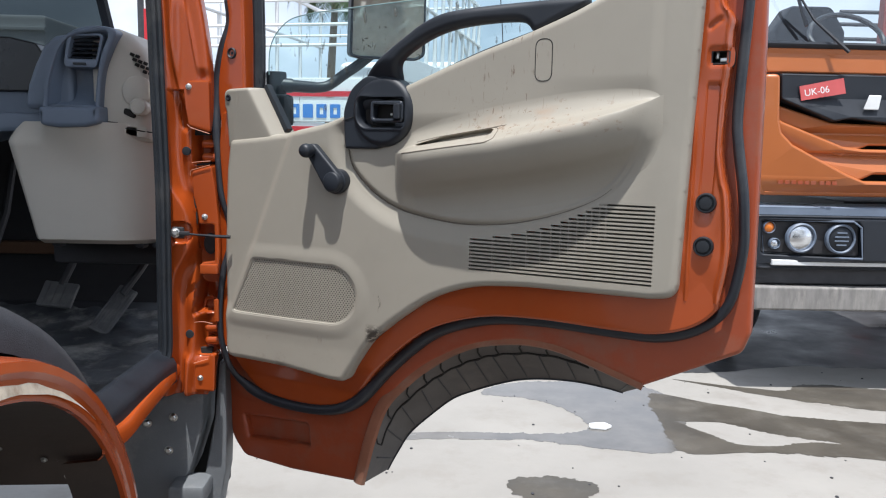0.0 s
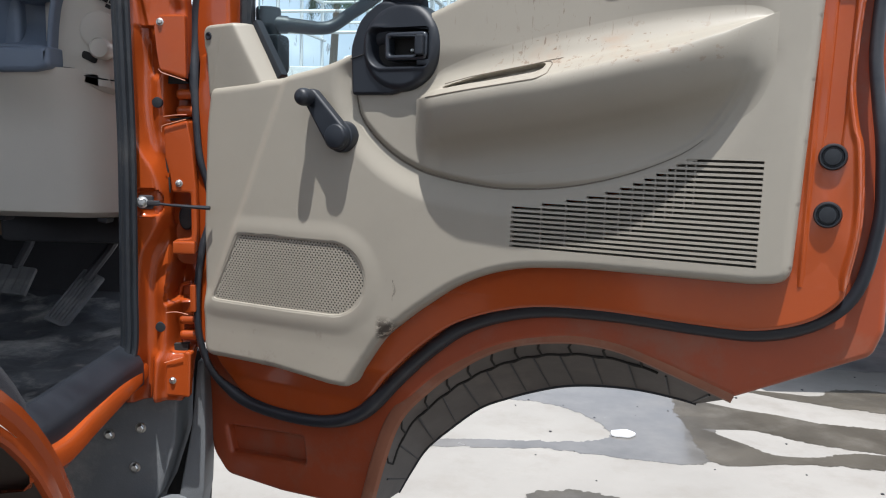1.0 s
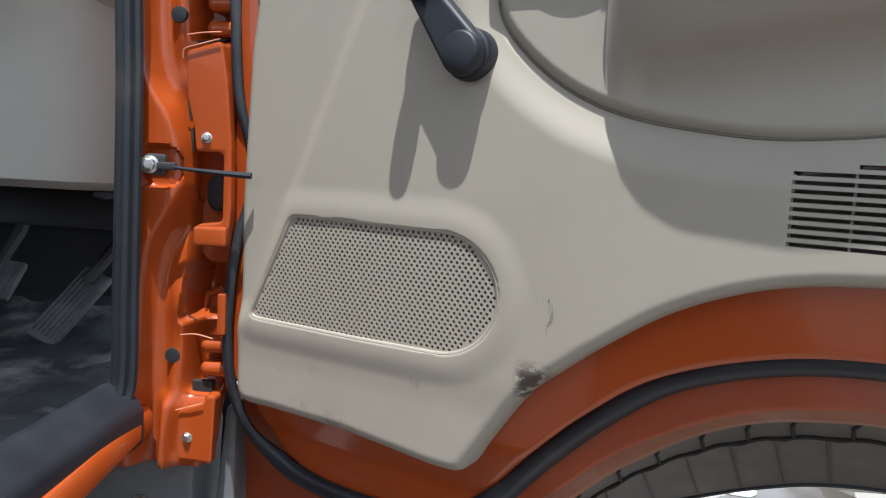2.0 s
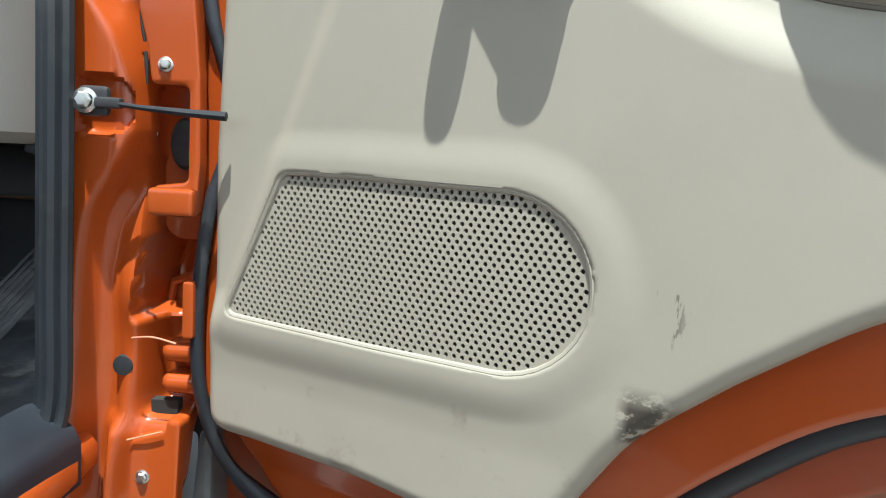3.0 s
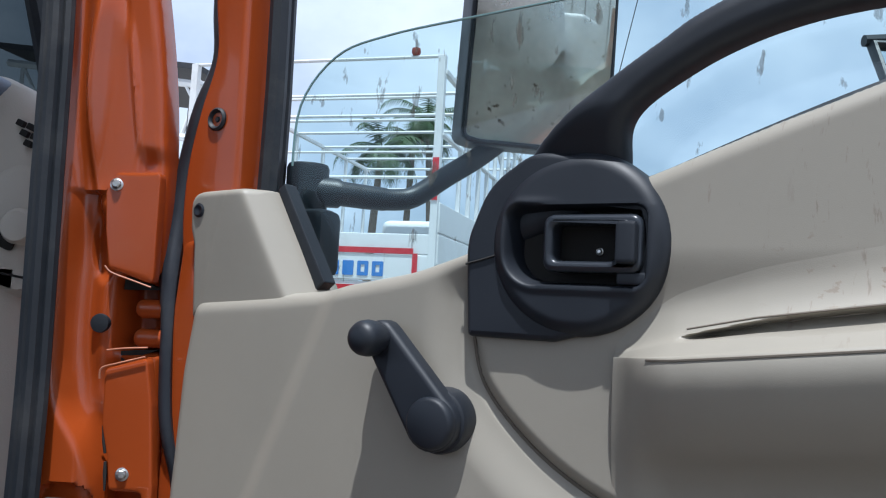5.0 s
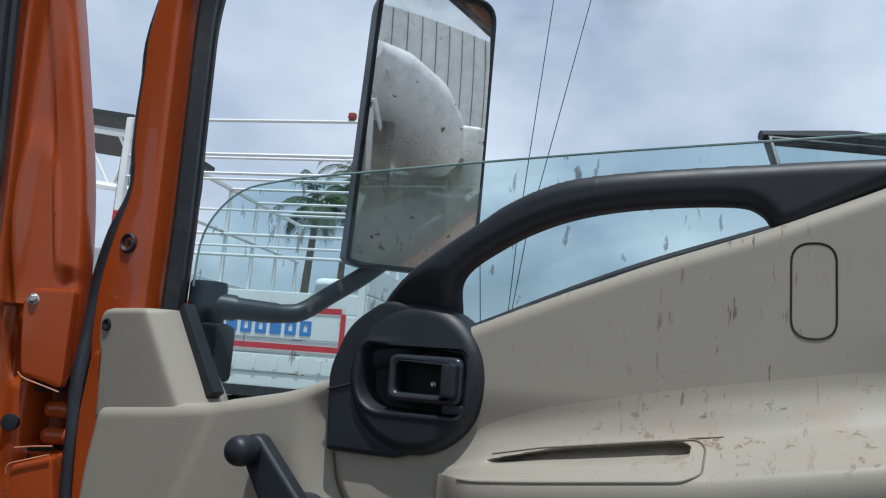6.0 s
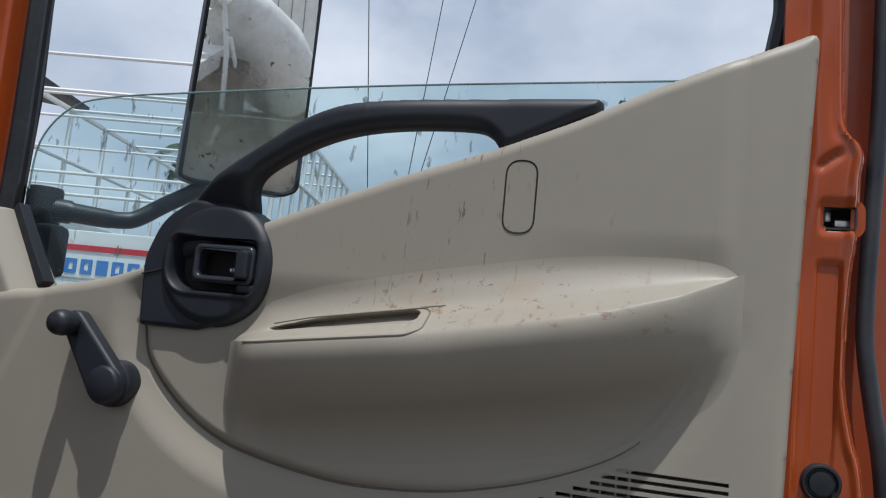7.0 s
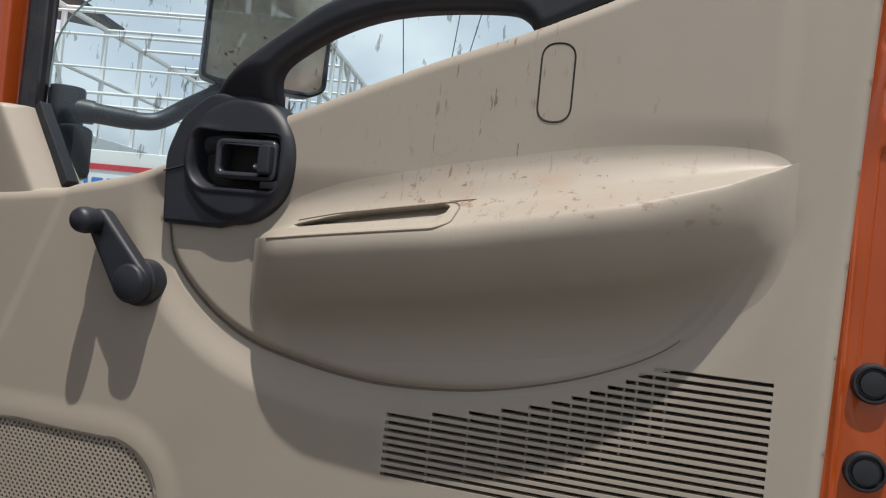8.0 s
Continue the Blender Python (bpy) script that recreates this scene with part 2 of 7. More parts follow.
def box(bm, c, s, r=0.0, m=None, seg=2):
    """A block with centre c and size s, its edges rounded by r."""
    mat = Matrix.Translation(c) @ (m or Matrix()) @ Matrix.Diagonal((*s, 1))
    g = bmesh.ops.create_cube(bm, size=1.0, matrix=mat)
    if r:
        es = list({e for v in g["verts"] for e in v.link_edges})
        bmesh.ops.bevel(bm, geom=es, offset=r, segments=seg, affect="EDGES", profile=0.5)


def tube(bm, pts, r, n=8, closed=False, flat=1.0, caps=True, up=Vector((0, 0, 1))):
    """A round or flattened bar along points; r a number or one per point; flat squeezes it along the second axis."""
    P = [Vector(p) for p in pts]
    k = len(P)
    rings = []
    for i, p in enumerate(P):
        a = P[i - 1] if (i or closed) else p
        b = P[(i + 1) % k] if (i < k - 1 or closed) else p
        d = (b - a).normalized()
        s = d.cross(up)
        s = s.normalized() if s.length > 1e-3 else d.orthogonal().normalized()
        q = s.cross(d)
        rad = r[i] if isinstance(r, (list, tuple)) else r
        rings.append([bm.verts.new(p + s * rad * flat * math.cos(2 * math.pi * j / n) + q * rad * math.sin(2 * math.pi * j / n)) for j in range(n)])
    for i in range(k if closed else k - 1):
        a, b = rings[i], rings[(i + 1) % k]
        for j in range(n):
            bm.faces.new((a[j - 1], a[j], b[j], b[j - 1]))
    if caps and not closed:
        bm.faces.new(rings[0])
        bm.faces.new(rings[-1])


def lathe(bm, prof, m, n=28):
    """Turns a profile of (radius, height) round the local z axis of m."""
    rings = []
    for r, h in prof:
        if r < 1e-5:
            rings.append([bm.verts.new(m @ Vector((0, 0, h)))])
        else:
            rings.append([bm.verts.new(m @ Vector((r * math.cos(2 * math.pi * j / n), r * math.sin(2 * math.pi * j / n), h))) for j in range(n)])
    for a, b in zip(rings, rings[1:]):
        for j in range(n):
            va = [a[j - 1], a[j]] if len(a) > 1 else [a[0]]
            vb = [b[j], b[j - 1]] if len(b) > 1 else [b[0]]
            f = va + vb
            if len(f) > 2:
                bm.faces.new(f)


def bolt_mesh(bm, at, out, r=0.009):
    """Washer-faced hexagon bolt that points along out."""
    m = Matrix.Translation(at) @ Vector(out).to_track_quat("Z", "Y").to_matrix().to_4x4()
    lathe(bm, [(r * 1.35, 0), (r * 1.35, r * 0.15), (r, r * 0.25), (r * 0.95, r * 0.3)], m, 20)
    lathe(bm, [(r * 0.95, r * 0.2), (r * 0.95, r * 0.75), (r * 0.7, r * 0.95), (0, r)], m, 6)


def inside(poly, X, Y):
    """Which of the points lie within the polygon."""
    hit = np.zeros(X.shape, bool)
    for i in range(len(poly)):
        (x0, y0), (x1, y1) = poly[i - 1], poly[i]
        if y0 == y1:
            continue
        c = ((y0 > Y) != (y1 > Y)) & (X < (x1 - x0) * (Y - y0) / (y1 - y0) + x0)
        hit ^= c
    return hit


def near(poly, X, Y, closed=True):
    """Distance to a line of points, and the nearest place on it."""
    best = np.full(X.shape, 9.0)
    bx, by = X.copy(), Y.copy()
    for i in range(0 if closed else 1, len(poly)):
        (x0, y0), (x1, y1) = poly[i - 1][:2], poly[i][:2]
        dx, dy = x1 - x0, y1 - y0
        t = np.clip(((X - x0) * dx + (Y - y0) * dy) / (dx * dx + dy * dy + 1e-12), 0, 1)
        qx, qy = x0 + t * dx, y0 + t * dy
        d = np.hypot(X - qx, Y - qy)
        w = d < best
        best, bx, by = np.where(w, d, best), np.where(w, qx, bx), np.where(w, qy, by)
    return best, bx, by


def step(a, b, x):
    t = np.clip((x - a) / (b - a), 0, 1)
    return t * t * (3 - 2 * t)


def sheet(name, us, vs, height, outline, mat, parent, label="", hole=None, skirt=0.02, hole_skirt=0.012):
    """A moulded sheet over the x-z plane: height(u, v) towards the viewer, cut to an outline, with a hole and turned-back edges."""
    U, V = np.meshgrid(us, vs)
    cu, cv = np.meshgrid((us[1:] + us[:-1]) / 2, (vs[1:] + vs[:-1]) / 2)
    keep = inside(outline, cu, cv)
    cut = hole(cu, cv) & keep if hole else np.zeros(keep.shape, bool)
    keep &= ~cut
    nv, nu = U.shape
    cnt = np.zeros(U.shape, int)
    for dj in (0, 1):
        for di in (0, 1):
            cnt[dj:nv - 1 + dj, di:nu - 1 + di] += (keep | cut)
    rim = (cnt > 0) & (cnt < 4)
    _, bx, by = near(outline, U, V)
    U, V = np.where(rim, bx, U), np.where(rim, by, V)
    W = height(U, V)
    idx = -np.ones(U.shape, int)
    used = np.zeros(U.shape, bool)
    for dj in (0, 1):
        for di in (0, 1):
            used[dj:nv - 1 + dj, di:nu - 1 + di] |= keep
    idx[used] = np.arange(used.sum())
    verts = np.stack([U[used], -W[used], V[used]], 1).tolist()
    faces, seen = [], {}
    js, is_ = np.nonzero(keep)
    for j, i in zip(js.tolist(), is_.tolist()):
        f = (int(idx[j, i]), int(idx[j, i + 1]), int(idx[j + 1, i + 1]), int(idx[j + 1, i]))
        faces.append(f)
        for a, b in zip(f, f[1:] + f[:1]):
            key = (min(a, b), max(a, b))
            seen[key] = None if key in seen else (a, b)
    rimset = set(idx[rim & used].tolist())
    low = {}
    for e in [e for e in seen.values() if e]:
        for a in e:
            if a not in low:
                low[a] = len(verts)
                x, y, z = verts[a]
                verts.append((x, y + (skirt if a in rimset else hole_skirt), z))
        faces.append((e[1], e[0], low[e[0]], low[e[1]]))
    me = bpy.data.meshes.new(name)
    me.from_pydata(verts, [], faces)
    me.materials.append(mat)
    me.polygons.foreach_set("use_smooth", [True] * len(me.polygons))
    me.set_sharp_from_angle(angle=radians(50))
    ob = new(name, me)
    ob.parent = parent
    if label:
        ob["label"] = label
    return ob


# ---- the open cab door ----
def panel_material():
    m = material("beige_door_trim", (0.332, 0.304, 0.254), 0.50, vary=0.035, scale=5, bump=0.045, bump_scale=1500,
                 dirt=(0.27, 0.25, 0.21), dirt_amount=0.3, dirt_scale=7)
    n, l = m.node_tree.nodes, m.node_tree.links
    b = n["Principled BSDF"]
    last = b.inputs["Base Color"].links[0].from_socket
    co = n.new("ShaderNodeTexCoord")
    sep = n.new("ShaderNodeSeparateXYZ")
    l.new(co.outputs["Object"], sep.inputs[0])

    def bell(axis, lo0, lo1, hi0, hi1):
        up = n.new("ShaderNodeMapRange")
        up.inputs["From Min"].default_value, up.inputs["From Max"].default_value = lo0, lo1
        dn = n.new("ShaderNodeMapRange")
        dn.inputs["From Min"].default_value, dn.inputs["From Max"].default_value = hi0, hi1
        dn.inputs["To Min"].default_value, dn.inputs["To Max"].default_value = 1.0, 0.0
        mul = n.new("ShaderNodeMath")
        mul.operation = "MULTIPLY"
        l.new(sep.outputs[axis], up.inputs["Value"])
        l.new(sep.outputs[axis], dn.inputs["Value"])
        l.new(up.outputs[0], mul.inputs[0])
        l.new(dn.outputs[0], mul.inputs[1])
        return mul.outputs[0]

    def times(a, c):
        mul = n.new("ShaderNodeMath")
        mul.operation = "MULTIPLY"
        l.new(a, mul.inputs[0])
        l.new(c, mul.inputs[1])
        return mul.outputs[0]

    def spots(scale, stretch, lo, hi):
        mp = n.new("ShaderNodeMapping")
        mp.inputs["Scale"].default_value = stretch
        no = n.new("ShaderNodeTexNoise")
        no.inputs["Scale"].default_value = scale
        no.inputs["Detail"].default_value = 4.0
        no.inputs["Roughness"].default_value = 0.65
        mr = n.new("ShaderNodeMapRange")
        mr.inputs["From Min"].default_value, mr.inputs["From Max"].default_value = lo, hi
        l.new(co.outputs["Object"], mp.inputs["Vector"])
        l.new(mp.outputs[0], no.inputs["Vector"])
        l.new(no.outputs[0], mr.inputs["Value"])
        return mr.outputs[0]

    def stain(mask, color, amount):
        nonlocal last
        mul = n.new("ShaderNodeMath")
        mul.operation = "MULTIPLY"
        mul.inputs[1].default_value = amount
        l.new(mask, mul.inputs[0])
        mx = n.new("ShaderNodeMixRGB")
        mx.inputs[2].default_value = (*color, 1)
        l.new(mul.outputs[0], mx.inputs[0])
        l.new(last, mx.inputs[1])
        last = mx.outputs[0]

    # rain-run streaks under the grip
    stain(times(times(bell(0, 0.47, 0.59, 0.61, 0.67), bell(2, 1.20, 1.24, 1.37, 1.40)), spots(40, (4.5, 1, 0.75), 0.605, 0.66)), (0.13, 0.075, 0.05), 0.85)
    stain(times(times(bell(0, 0.40, 0.46, 0.66, 0.86), bell(2, 1.20, 1.23, 1.30, 1.40)), spots(42, (3.6, 1, 0.75), 0.645, 0.71)), (0.18, 0.13, 0.10), 0.6)
    # rusty dust that settled on the armrest
    stain(times(times(bell(0, 0.50, 0.60, 0.66, 0.80), bell(2, 1.225, 1.242, 1.262, 1.275)), spots(24, (1, 1, 1.4), 0.48, 0.70)), (0.34, 0.22, 0.14), 0.45)
    stain(times(times(bell(0, 0.46, 0.56, 0.68, 0.84), bell(2, 1.215, 1.235, 1.265, 1.285)), spots(75, (1, 1, 1.3), 0.61, 0.65)), (0.17, 0.10, 0.06), 0.75)
    # scuffs on the lower edge
    stain(times(times(bell(0, 0.329, 0.337, 0.352, 0.366), bell(2, 0.850, 0.860, 0.878, 0.892)), spots(110, (0.7, 1, 1), 0.44, 0.50)), (0.05, 0.04, 0.032), 0.97)
    stain(times(times(bell(0, 0.340, 0.350, 0.358, 0.366), bell(2, 0.912, 0.922, 0.945, 0.952)), spots(95, (1.6, 1, 0.4), 0.60, 0.64)), (0.10, 0.085, 0.07), 0.8)
    stain(times(times(bell(0, 0.02, 0.06, 0.30, 0.34), bell(2, 0.77, 0.79, 0.85, 0.90)), spots(32, (1, 1, 1), 0.60, 0.72)), (0.22, 0.19, 0.16), 0.6)
    l.new(last, b.inputs["Base Color"])
    return m


PANEL = panel_material()
DOOR_M = pose(-0.43, 1.489, 0, 0, 0, math.degrees(math.atan2(-0.458, 0.889)))
door = thing("truck_door", DOOR_M, "orange truck door standing open with beige moulded plastic inner trim", "truck door")

OUTER = fillet([(0.10, 0.541), (-0.020, 0.547), (-0.054, 0.585), (-0.060, 0.68), (-0.052, 0.76), (-0.036, 0.86), (-0.036, 1.20), (-0.046, 1.275), (-0.016, 1.381), (0.008, 1.642), (0.06, 1.95), (0.915, 1.97),
                (0.945, 1.55), (0.953, 1.30), (0.959, 0.935), (0.949, 0.905), (0.805, 0.832), (0.727, 0.858), (0.660, 0.877), (0.600, 0.881),
                (0.500, 0.861), (0.413, 0.809), (0.370, 0.772), (0.324, 0.720), (0.294, 0.64), (0.270, 0.548)],
               [0.2, 0.03, 0.05, 0.1, 0.1, 0.1, 0.1, 0.03, 0.1, 0.3, 0.05, 0.05, 0.3, 0.3, 0.02, 0.02, 0.006, 0.15, 0.2, 0.3, 0.3, 0.3, 0.3, 0.2, 0.15, 0.01])
SEAL = [(-0.022, 1.215, -0.018), (-0.011, 1.11, -0.014), (0.002, 1.05, -0.022), (0.002, 1.00, -0.022), (-0.007, 0.955, -0.014), (-0.015, 0.88, -0.011), (-0.013, 0.81, -0.013), (-0.004, 0.752, -0.030), (0.022, 0.718, -0.048), (0.066, 0.697, -0.056),
        (0.144, 0.690, -0.058), (0.220, 0.697, -0.058), (0.278, 0.725, -0.058), (0.335, 0.787, -0.058), (0.389, 0.840, -0.058), (0.45, 0.884, -0.058), (0.54, 0.914, -0.058), (0.64, 0.922, -0.058),
        (0.76, 0.919, -0.058), (0.83, 0.921, -0.058), (0.890, 0.942, -0.056), (0.925, 0.982, -0.052), (0.939, 1.057, -0.047), (0.938, 1.108, -0.046), (0.934, 1.15, -0.045), (0.927, 1.192, -0.045), (0.9205, 1.238, -0.045), (0.920, 1.279, -0.045), (0.922, 1.337, -0.045), (0.924, 1.39, -0.045),
        (0.926, 1.47, -0.046), (0.924, 1.62, -0.050), (0.905, 1.90, -0.06), (0.85, 1.935, -0.06), (0.14, 1.92, -0.06), (0.072, 1.88, -0.06), (-0.002, 1.64, -0.046), (-0.009, 1.55, -0.046), (-0.009, 1.485, -0.046), (-0.003, 1.432, -0.044), (-0.017, 1.385, -0.038), (-0.028, 1.335, -0.036), (-0.030, 1.28, -0.030)]
SEAL_3D = spline(SEAL, 6, True)
SEAL_LINE = [(p.x, p.y) for p in SEAL_3D]
OPENING = fillet([(0.10, 1.19), (0.17, 1.205), (0.285, 1.235), (0.40, 1.29), (0.62, 1.368), (0.858, 1.46), (0.872, 1.52), (0.842, 1.88), (0.085, 1.885),
                  (0.040, 1.64), (0.045, 1.40), (0.046, 1.30)], [0.02, 0.1, 0.1, 0.1, 0.2, 0.02, 0.05, 0.05, 0.05, 0.3, 0.2, 0.03])
# the outer half of the frame is cut back further towards the hinge side
OUTER_OPENING = [(x - 0.026 * max(0.0, min(1.0, (0.12 - x) / 0.05)) * (z > 1.25), z) for x, z in OPENING]
REC = fillet([(-0.008, 0.590), (-0.020, 0.637), (0.142, 0.646), (0.148, 0.600)], 0.006)
bm = bmesh.new()
slab(bm, OUTER, 0.070, 0.104, [OUTER_OPENING, REC], edge=0.008, steps=3,
     put=lambda x, y, z: (x, y + (0.015 * min(1, max(0, (0.76 - z) / 0.09)) if y < 0.09 else 0.0), z))
part("door_flange", bm, ORANGE_DUSTY, door, "dusty orange painted door rim")
bm = bmesh.new()
rear_edge = [tuple(p) for p in spline([(0.918, 1.00), (0.925, 1.061), (0.920, 1.137), (0.913, 1.164), (0.906, 1.205), (0.9055, 1.244), (0.9075, 1.290), (0.9105, 1.324), (0.911, 1.367), (0.913, 1.386),
                                         (0.909, 1.398), (0.900, 1.412), (0.897, 1.461), (0.893, 1.62)], 5)]
fl = inset(SEAL_LINE, 0.007)
ka = min(range(len(fl)), key=lambda i: math.hypot(fl[i][0] - 0.918, fl[i][1] - 0.99))
kb = min(range(len(fl)), key=lambda i: math.hypot(fl[i][0] - 0.900, fl[i][1] - 1.75))
FRAME_LINE = fl[:ka] + rear_edge + fl[kb:]
LATCH = fillet([(0.884, 1.327), (0.884, 1.346), (0.9095, 1.346), (0.9095, 1.327)], 0.004)
# the pressing falls away towards the door's foot
slab(bm, FRAME_LINE, 0.026, 0.074, [inset(OPENING, -0.004), LATCH], edge=0.006, steps=3,
     put=lambda x, y, z: (x, y + (0.030 * min(1, max(0, (0.80 - z) / 0.06)) if y < 0.05 else 0.0), z))
part("door_frame", bm, ORANGE, door, "glossy orange painted inner door pressing")
# moulded rear strip of the pressing, with a rolled edge, a shallow channel and an oblique crease
REAR = [(0.850, 1.62), (0.850, 0.985)] + [(0.915, 0.985)] + rear_edge


def rear_height(u, v):
    e = np.interp(v, [p[1] for p in rear_edge], [p[0] for p in rear_edge])
    g = e - u
    w = -0.0262 + 0.0027 * step(0.99, 1.06, v)
    w += 0.0035 * np.exp(-((g - 0.0055) / 0.0035) ** 2) - 0.006 * (1 - step(0.0, 0.005, g))
    cu = 0.8865 + 0.004 * np.sin((v - 1.05) * 7)
    w -= 0.0045 * (1 - step(0.006, 0.0105, np.abs(u - cu))) * step(1.10, 1.18, v) * (1 - step(1.294, 1.303, v))
    w += 0.004 * step(0.866, 0.880, u) * step(1.29, 1.36, v)
    a = (u - 0.888) * 0.62 - (v - 1.383) * 0.78
    b = (u - 0.888) * 0.78 + (v - 1.383) * 0.62
    w -= 0.0040 * np.exp(-(a / 0.0035) ** 2) * (1 - step(0.006, 0.016, np.abs(b)))
    w -= 0.0045 * step(1.39, 1.42, v) * step(0.884, 0.894, u)
    q = np.maximum(np.abs(u - 0.8967) - 0.0128, 0) + np.maximum(np.abs(v - 1.3365) - 0.0095, 0)
    w -= 0.0025 * (1 - step(0.0, 0.006, q))
    w += 0.0022 * np.exp(-((u - 0.8685) / 0.0022) ** 2) * (1 - step(1.22, 1.30, v))
    return w + 0.0006 * np.sin(v * 60) * np.sin(u * 150)


sheet("rear_pressing", np.arange(0.846, 0.930, 0.0012), np.arange(0.98, 1.625, 0.0032), rear_height, REAR, ORANGE, door, "glossy orange rear door pressing", lambda u, v: inside(LATCH, u, v), 0.012, 0.016)
bm = bmesh.new()
slim = [(1 - 0.34 * min(1, max(0, (p.x - 0.85) / 0.06))) - 0.42 * min(1, max(0, (0.03 - p.x) / 0.03)) * min(1, max(0, (1.24 - p.y) / 0.05)) for p in SEAL_3D]
tube(bm, [(p.x + 0.006 * (1 - s), -p.z, p.y) for p, s in zip(SEAL_3D, slim)], [0.0095 * s for s in slim], 10, True, 1.1, up=Vector((0, 1, 0)))
tube(bm, [(q[0], -p.z + 0.008, q[1]) for p, q in zip(SEAL_3D, inset(SEAL_LINE, -0.007))], [0.006 * s ** 2 for s in slim], 8, True, up=Vector((0, 1, 0)))
part("door_seal", bm, material("seal_rubber", (0.018, 0.022, 0.030), 0.44, vary=0.2, scale=14, bump=0.06, bump_scale=300, dirt=(0.12, 0.115, 0.11), dirt_amount=0.3, dirt_scale=9, rough_vary=0.08), door, "slate black rubber door seal")

bm = bmesh.new()
slab(bm, fillet([(-0.018, 0.80), (-0.022, 0.90), (-0.016, 1.00), (-0.016, 1.11), (-0.014, 1.20), (-0.008, 1.262), (0.02, 1.265), (0.02, 0.80)], 0.012), 0.0175, 0.070, edge=0.004)
part("hinge_face", bm, ORANGE, door, "orange painted hinge edge of the door")

# black run channel round the window
bm = bmesh.new()
run = fillet([(0.057, 1.30), (0.058, 1.40), (0.053, 1.64), (0.105, 1.868), (0.825, 1.863), (0.853, 1.52), (0.845, 1.47)], [0, .1, .3, .04, .04, .1, 0])
tube(bm, [(u, 0.050, v) for u, v in run], 0.0095, 8, False, 1.0, up=Vector((0, 1, 0)))
front_run = [p for p in run if p[0] < 0.10]
tube(bm, [(u - 0.016, 0.076, v) for u, v in front_run], 0.0095, 8, False, 1.0, up=Vector((0, 1, 0)))
tube(bm, [(u - 0.036, 0.098, v) for u, v in front_run], 0.007, 8, False, 1.0, up=Vector((0, 1, 0)))
part("window_channel", bm, RUBBER, door, "black rubber window run channel")
bm = bmesh.new()
slab(bm, fillet([(0.006, 1.30), (0.022, 1.30), (0.026, 1.45), (0.020, 1.575), (0.014, 1.588), (0.006, 1.582), (0.006, 1.45)], 0.006), 0.072, 0.108, edge=0.004)
part("outer_trim", bm, BLACK, door)

# belt strip along the glass
BELT = [(0.150, 1.224), (0.20, 1.236), (0.238, 1.246), (0.285, 1.262), (0.361, 1.296), (0.410, 1.316), (0.478, 1.344), (0.540, 1.367), (0.615, 1.390), (0.686, 1.412), (0.754, 1.439), (0.855, 1.470)]
bm = bmesh.new()
tube(bm, [(p[0], 0.046, p[1] - 0.012) for p in spline(BELT, 5)], 0.0065, 8, False, 1.8, up=Vector((0, 1, 0)))
part("belt_strip", bm, RUBBER, door, "black glass wiper strip")

# moulded trim panel
TRIM = fillet([(0.006, 0.785), (0.003, 1.00), (0.010, 1.15), (0.019, 1.2115), (0.085, 1.2175), (0.152, 1.2235), (0.238, 1.2400), (0.285, 1.2565), (0.361, 1.2880), (0.410, 1.3070), (0.478, 1.3335), (0.540, 1.3560), (0.615, 1.3800), (0.686, 1.4070), (0.754, 1.4380), (0.851, 1.4760),
               (0.876, 1.487), (0.871, 1.36), (0.863, 1.12), (0.859, 0.990), (0.820, 0.985), (0.62, 0.984), (0.53, 0.977), (0.455, 0.949),
               (0.388, 0.900), (0.336, 0.857), (0.281, 0.774), (0.250, 0.774), (0.149, 0.784), (0.05, 0.786)],
              [0.03, 0.2, 0.2, 0.016, 0.1, 0.1, 0.15, 0.15, 0.15, 0.2, 0.3, 0.3, 0.3, 0.3, 0.3, 0.2, 0.008, 0.3, 0.3, 0.03, 0.1, 0.6, 0.3, 0.3, 0.3, 0.15, 0.02, 0.1, 0.3, 0.2])
SPEAKER = fillet([(0.252, 0.8795), (0.16, 0.8785), (0.025, 0.879), (0.080, 0.9905), (0.14, 0.9920), (0.20, 0.9915)], [0, 0.3, 0.010, 0.014, 0.3, 0], 8) + [(0.252 + 0.061 * math.cos(math.radians(a)), 0.9355 + 0.0560 * math.sin(math.radians(a))) for a in range(90, -90, -10)]
SMILE = [tuple(p) for p in spline([(0.284, 1.235), (0.287, 1.195), (0.300, 1.160), (0.344, 1.120), (0.40, 1.094), (0.476, 1.081), (0.537, 1.079), (0.615, 1.088), (0.696, 1.112),
                                   (0.756, 1.146), (0.795, 1.205), (0.815, 1.276)], 8)]
POCKET = SMILE + [(0.80, 1.32), (0.30, 1.32)]
ROW, LOUV0, LOUV_R = 0.0061, 1.005, 0.823
RIBS = [0.529, 0.567, 0.599, 0.625, 0.648, 0.665, 0.680, 0.693, 0.706, 0.719, 0.728, 0.740, 0.750]


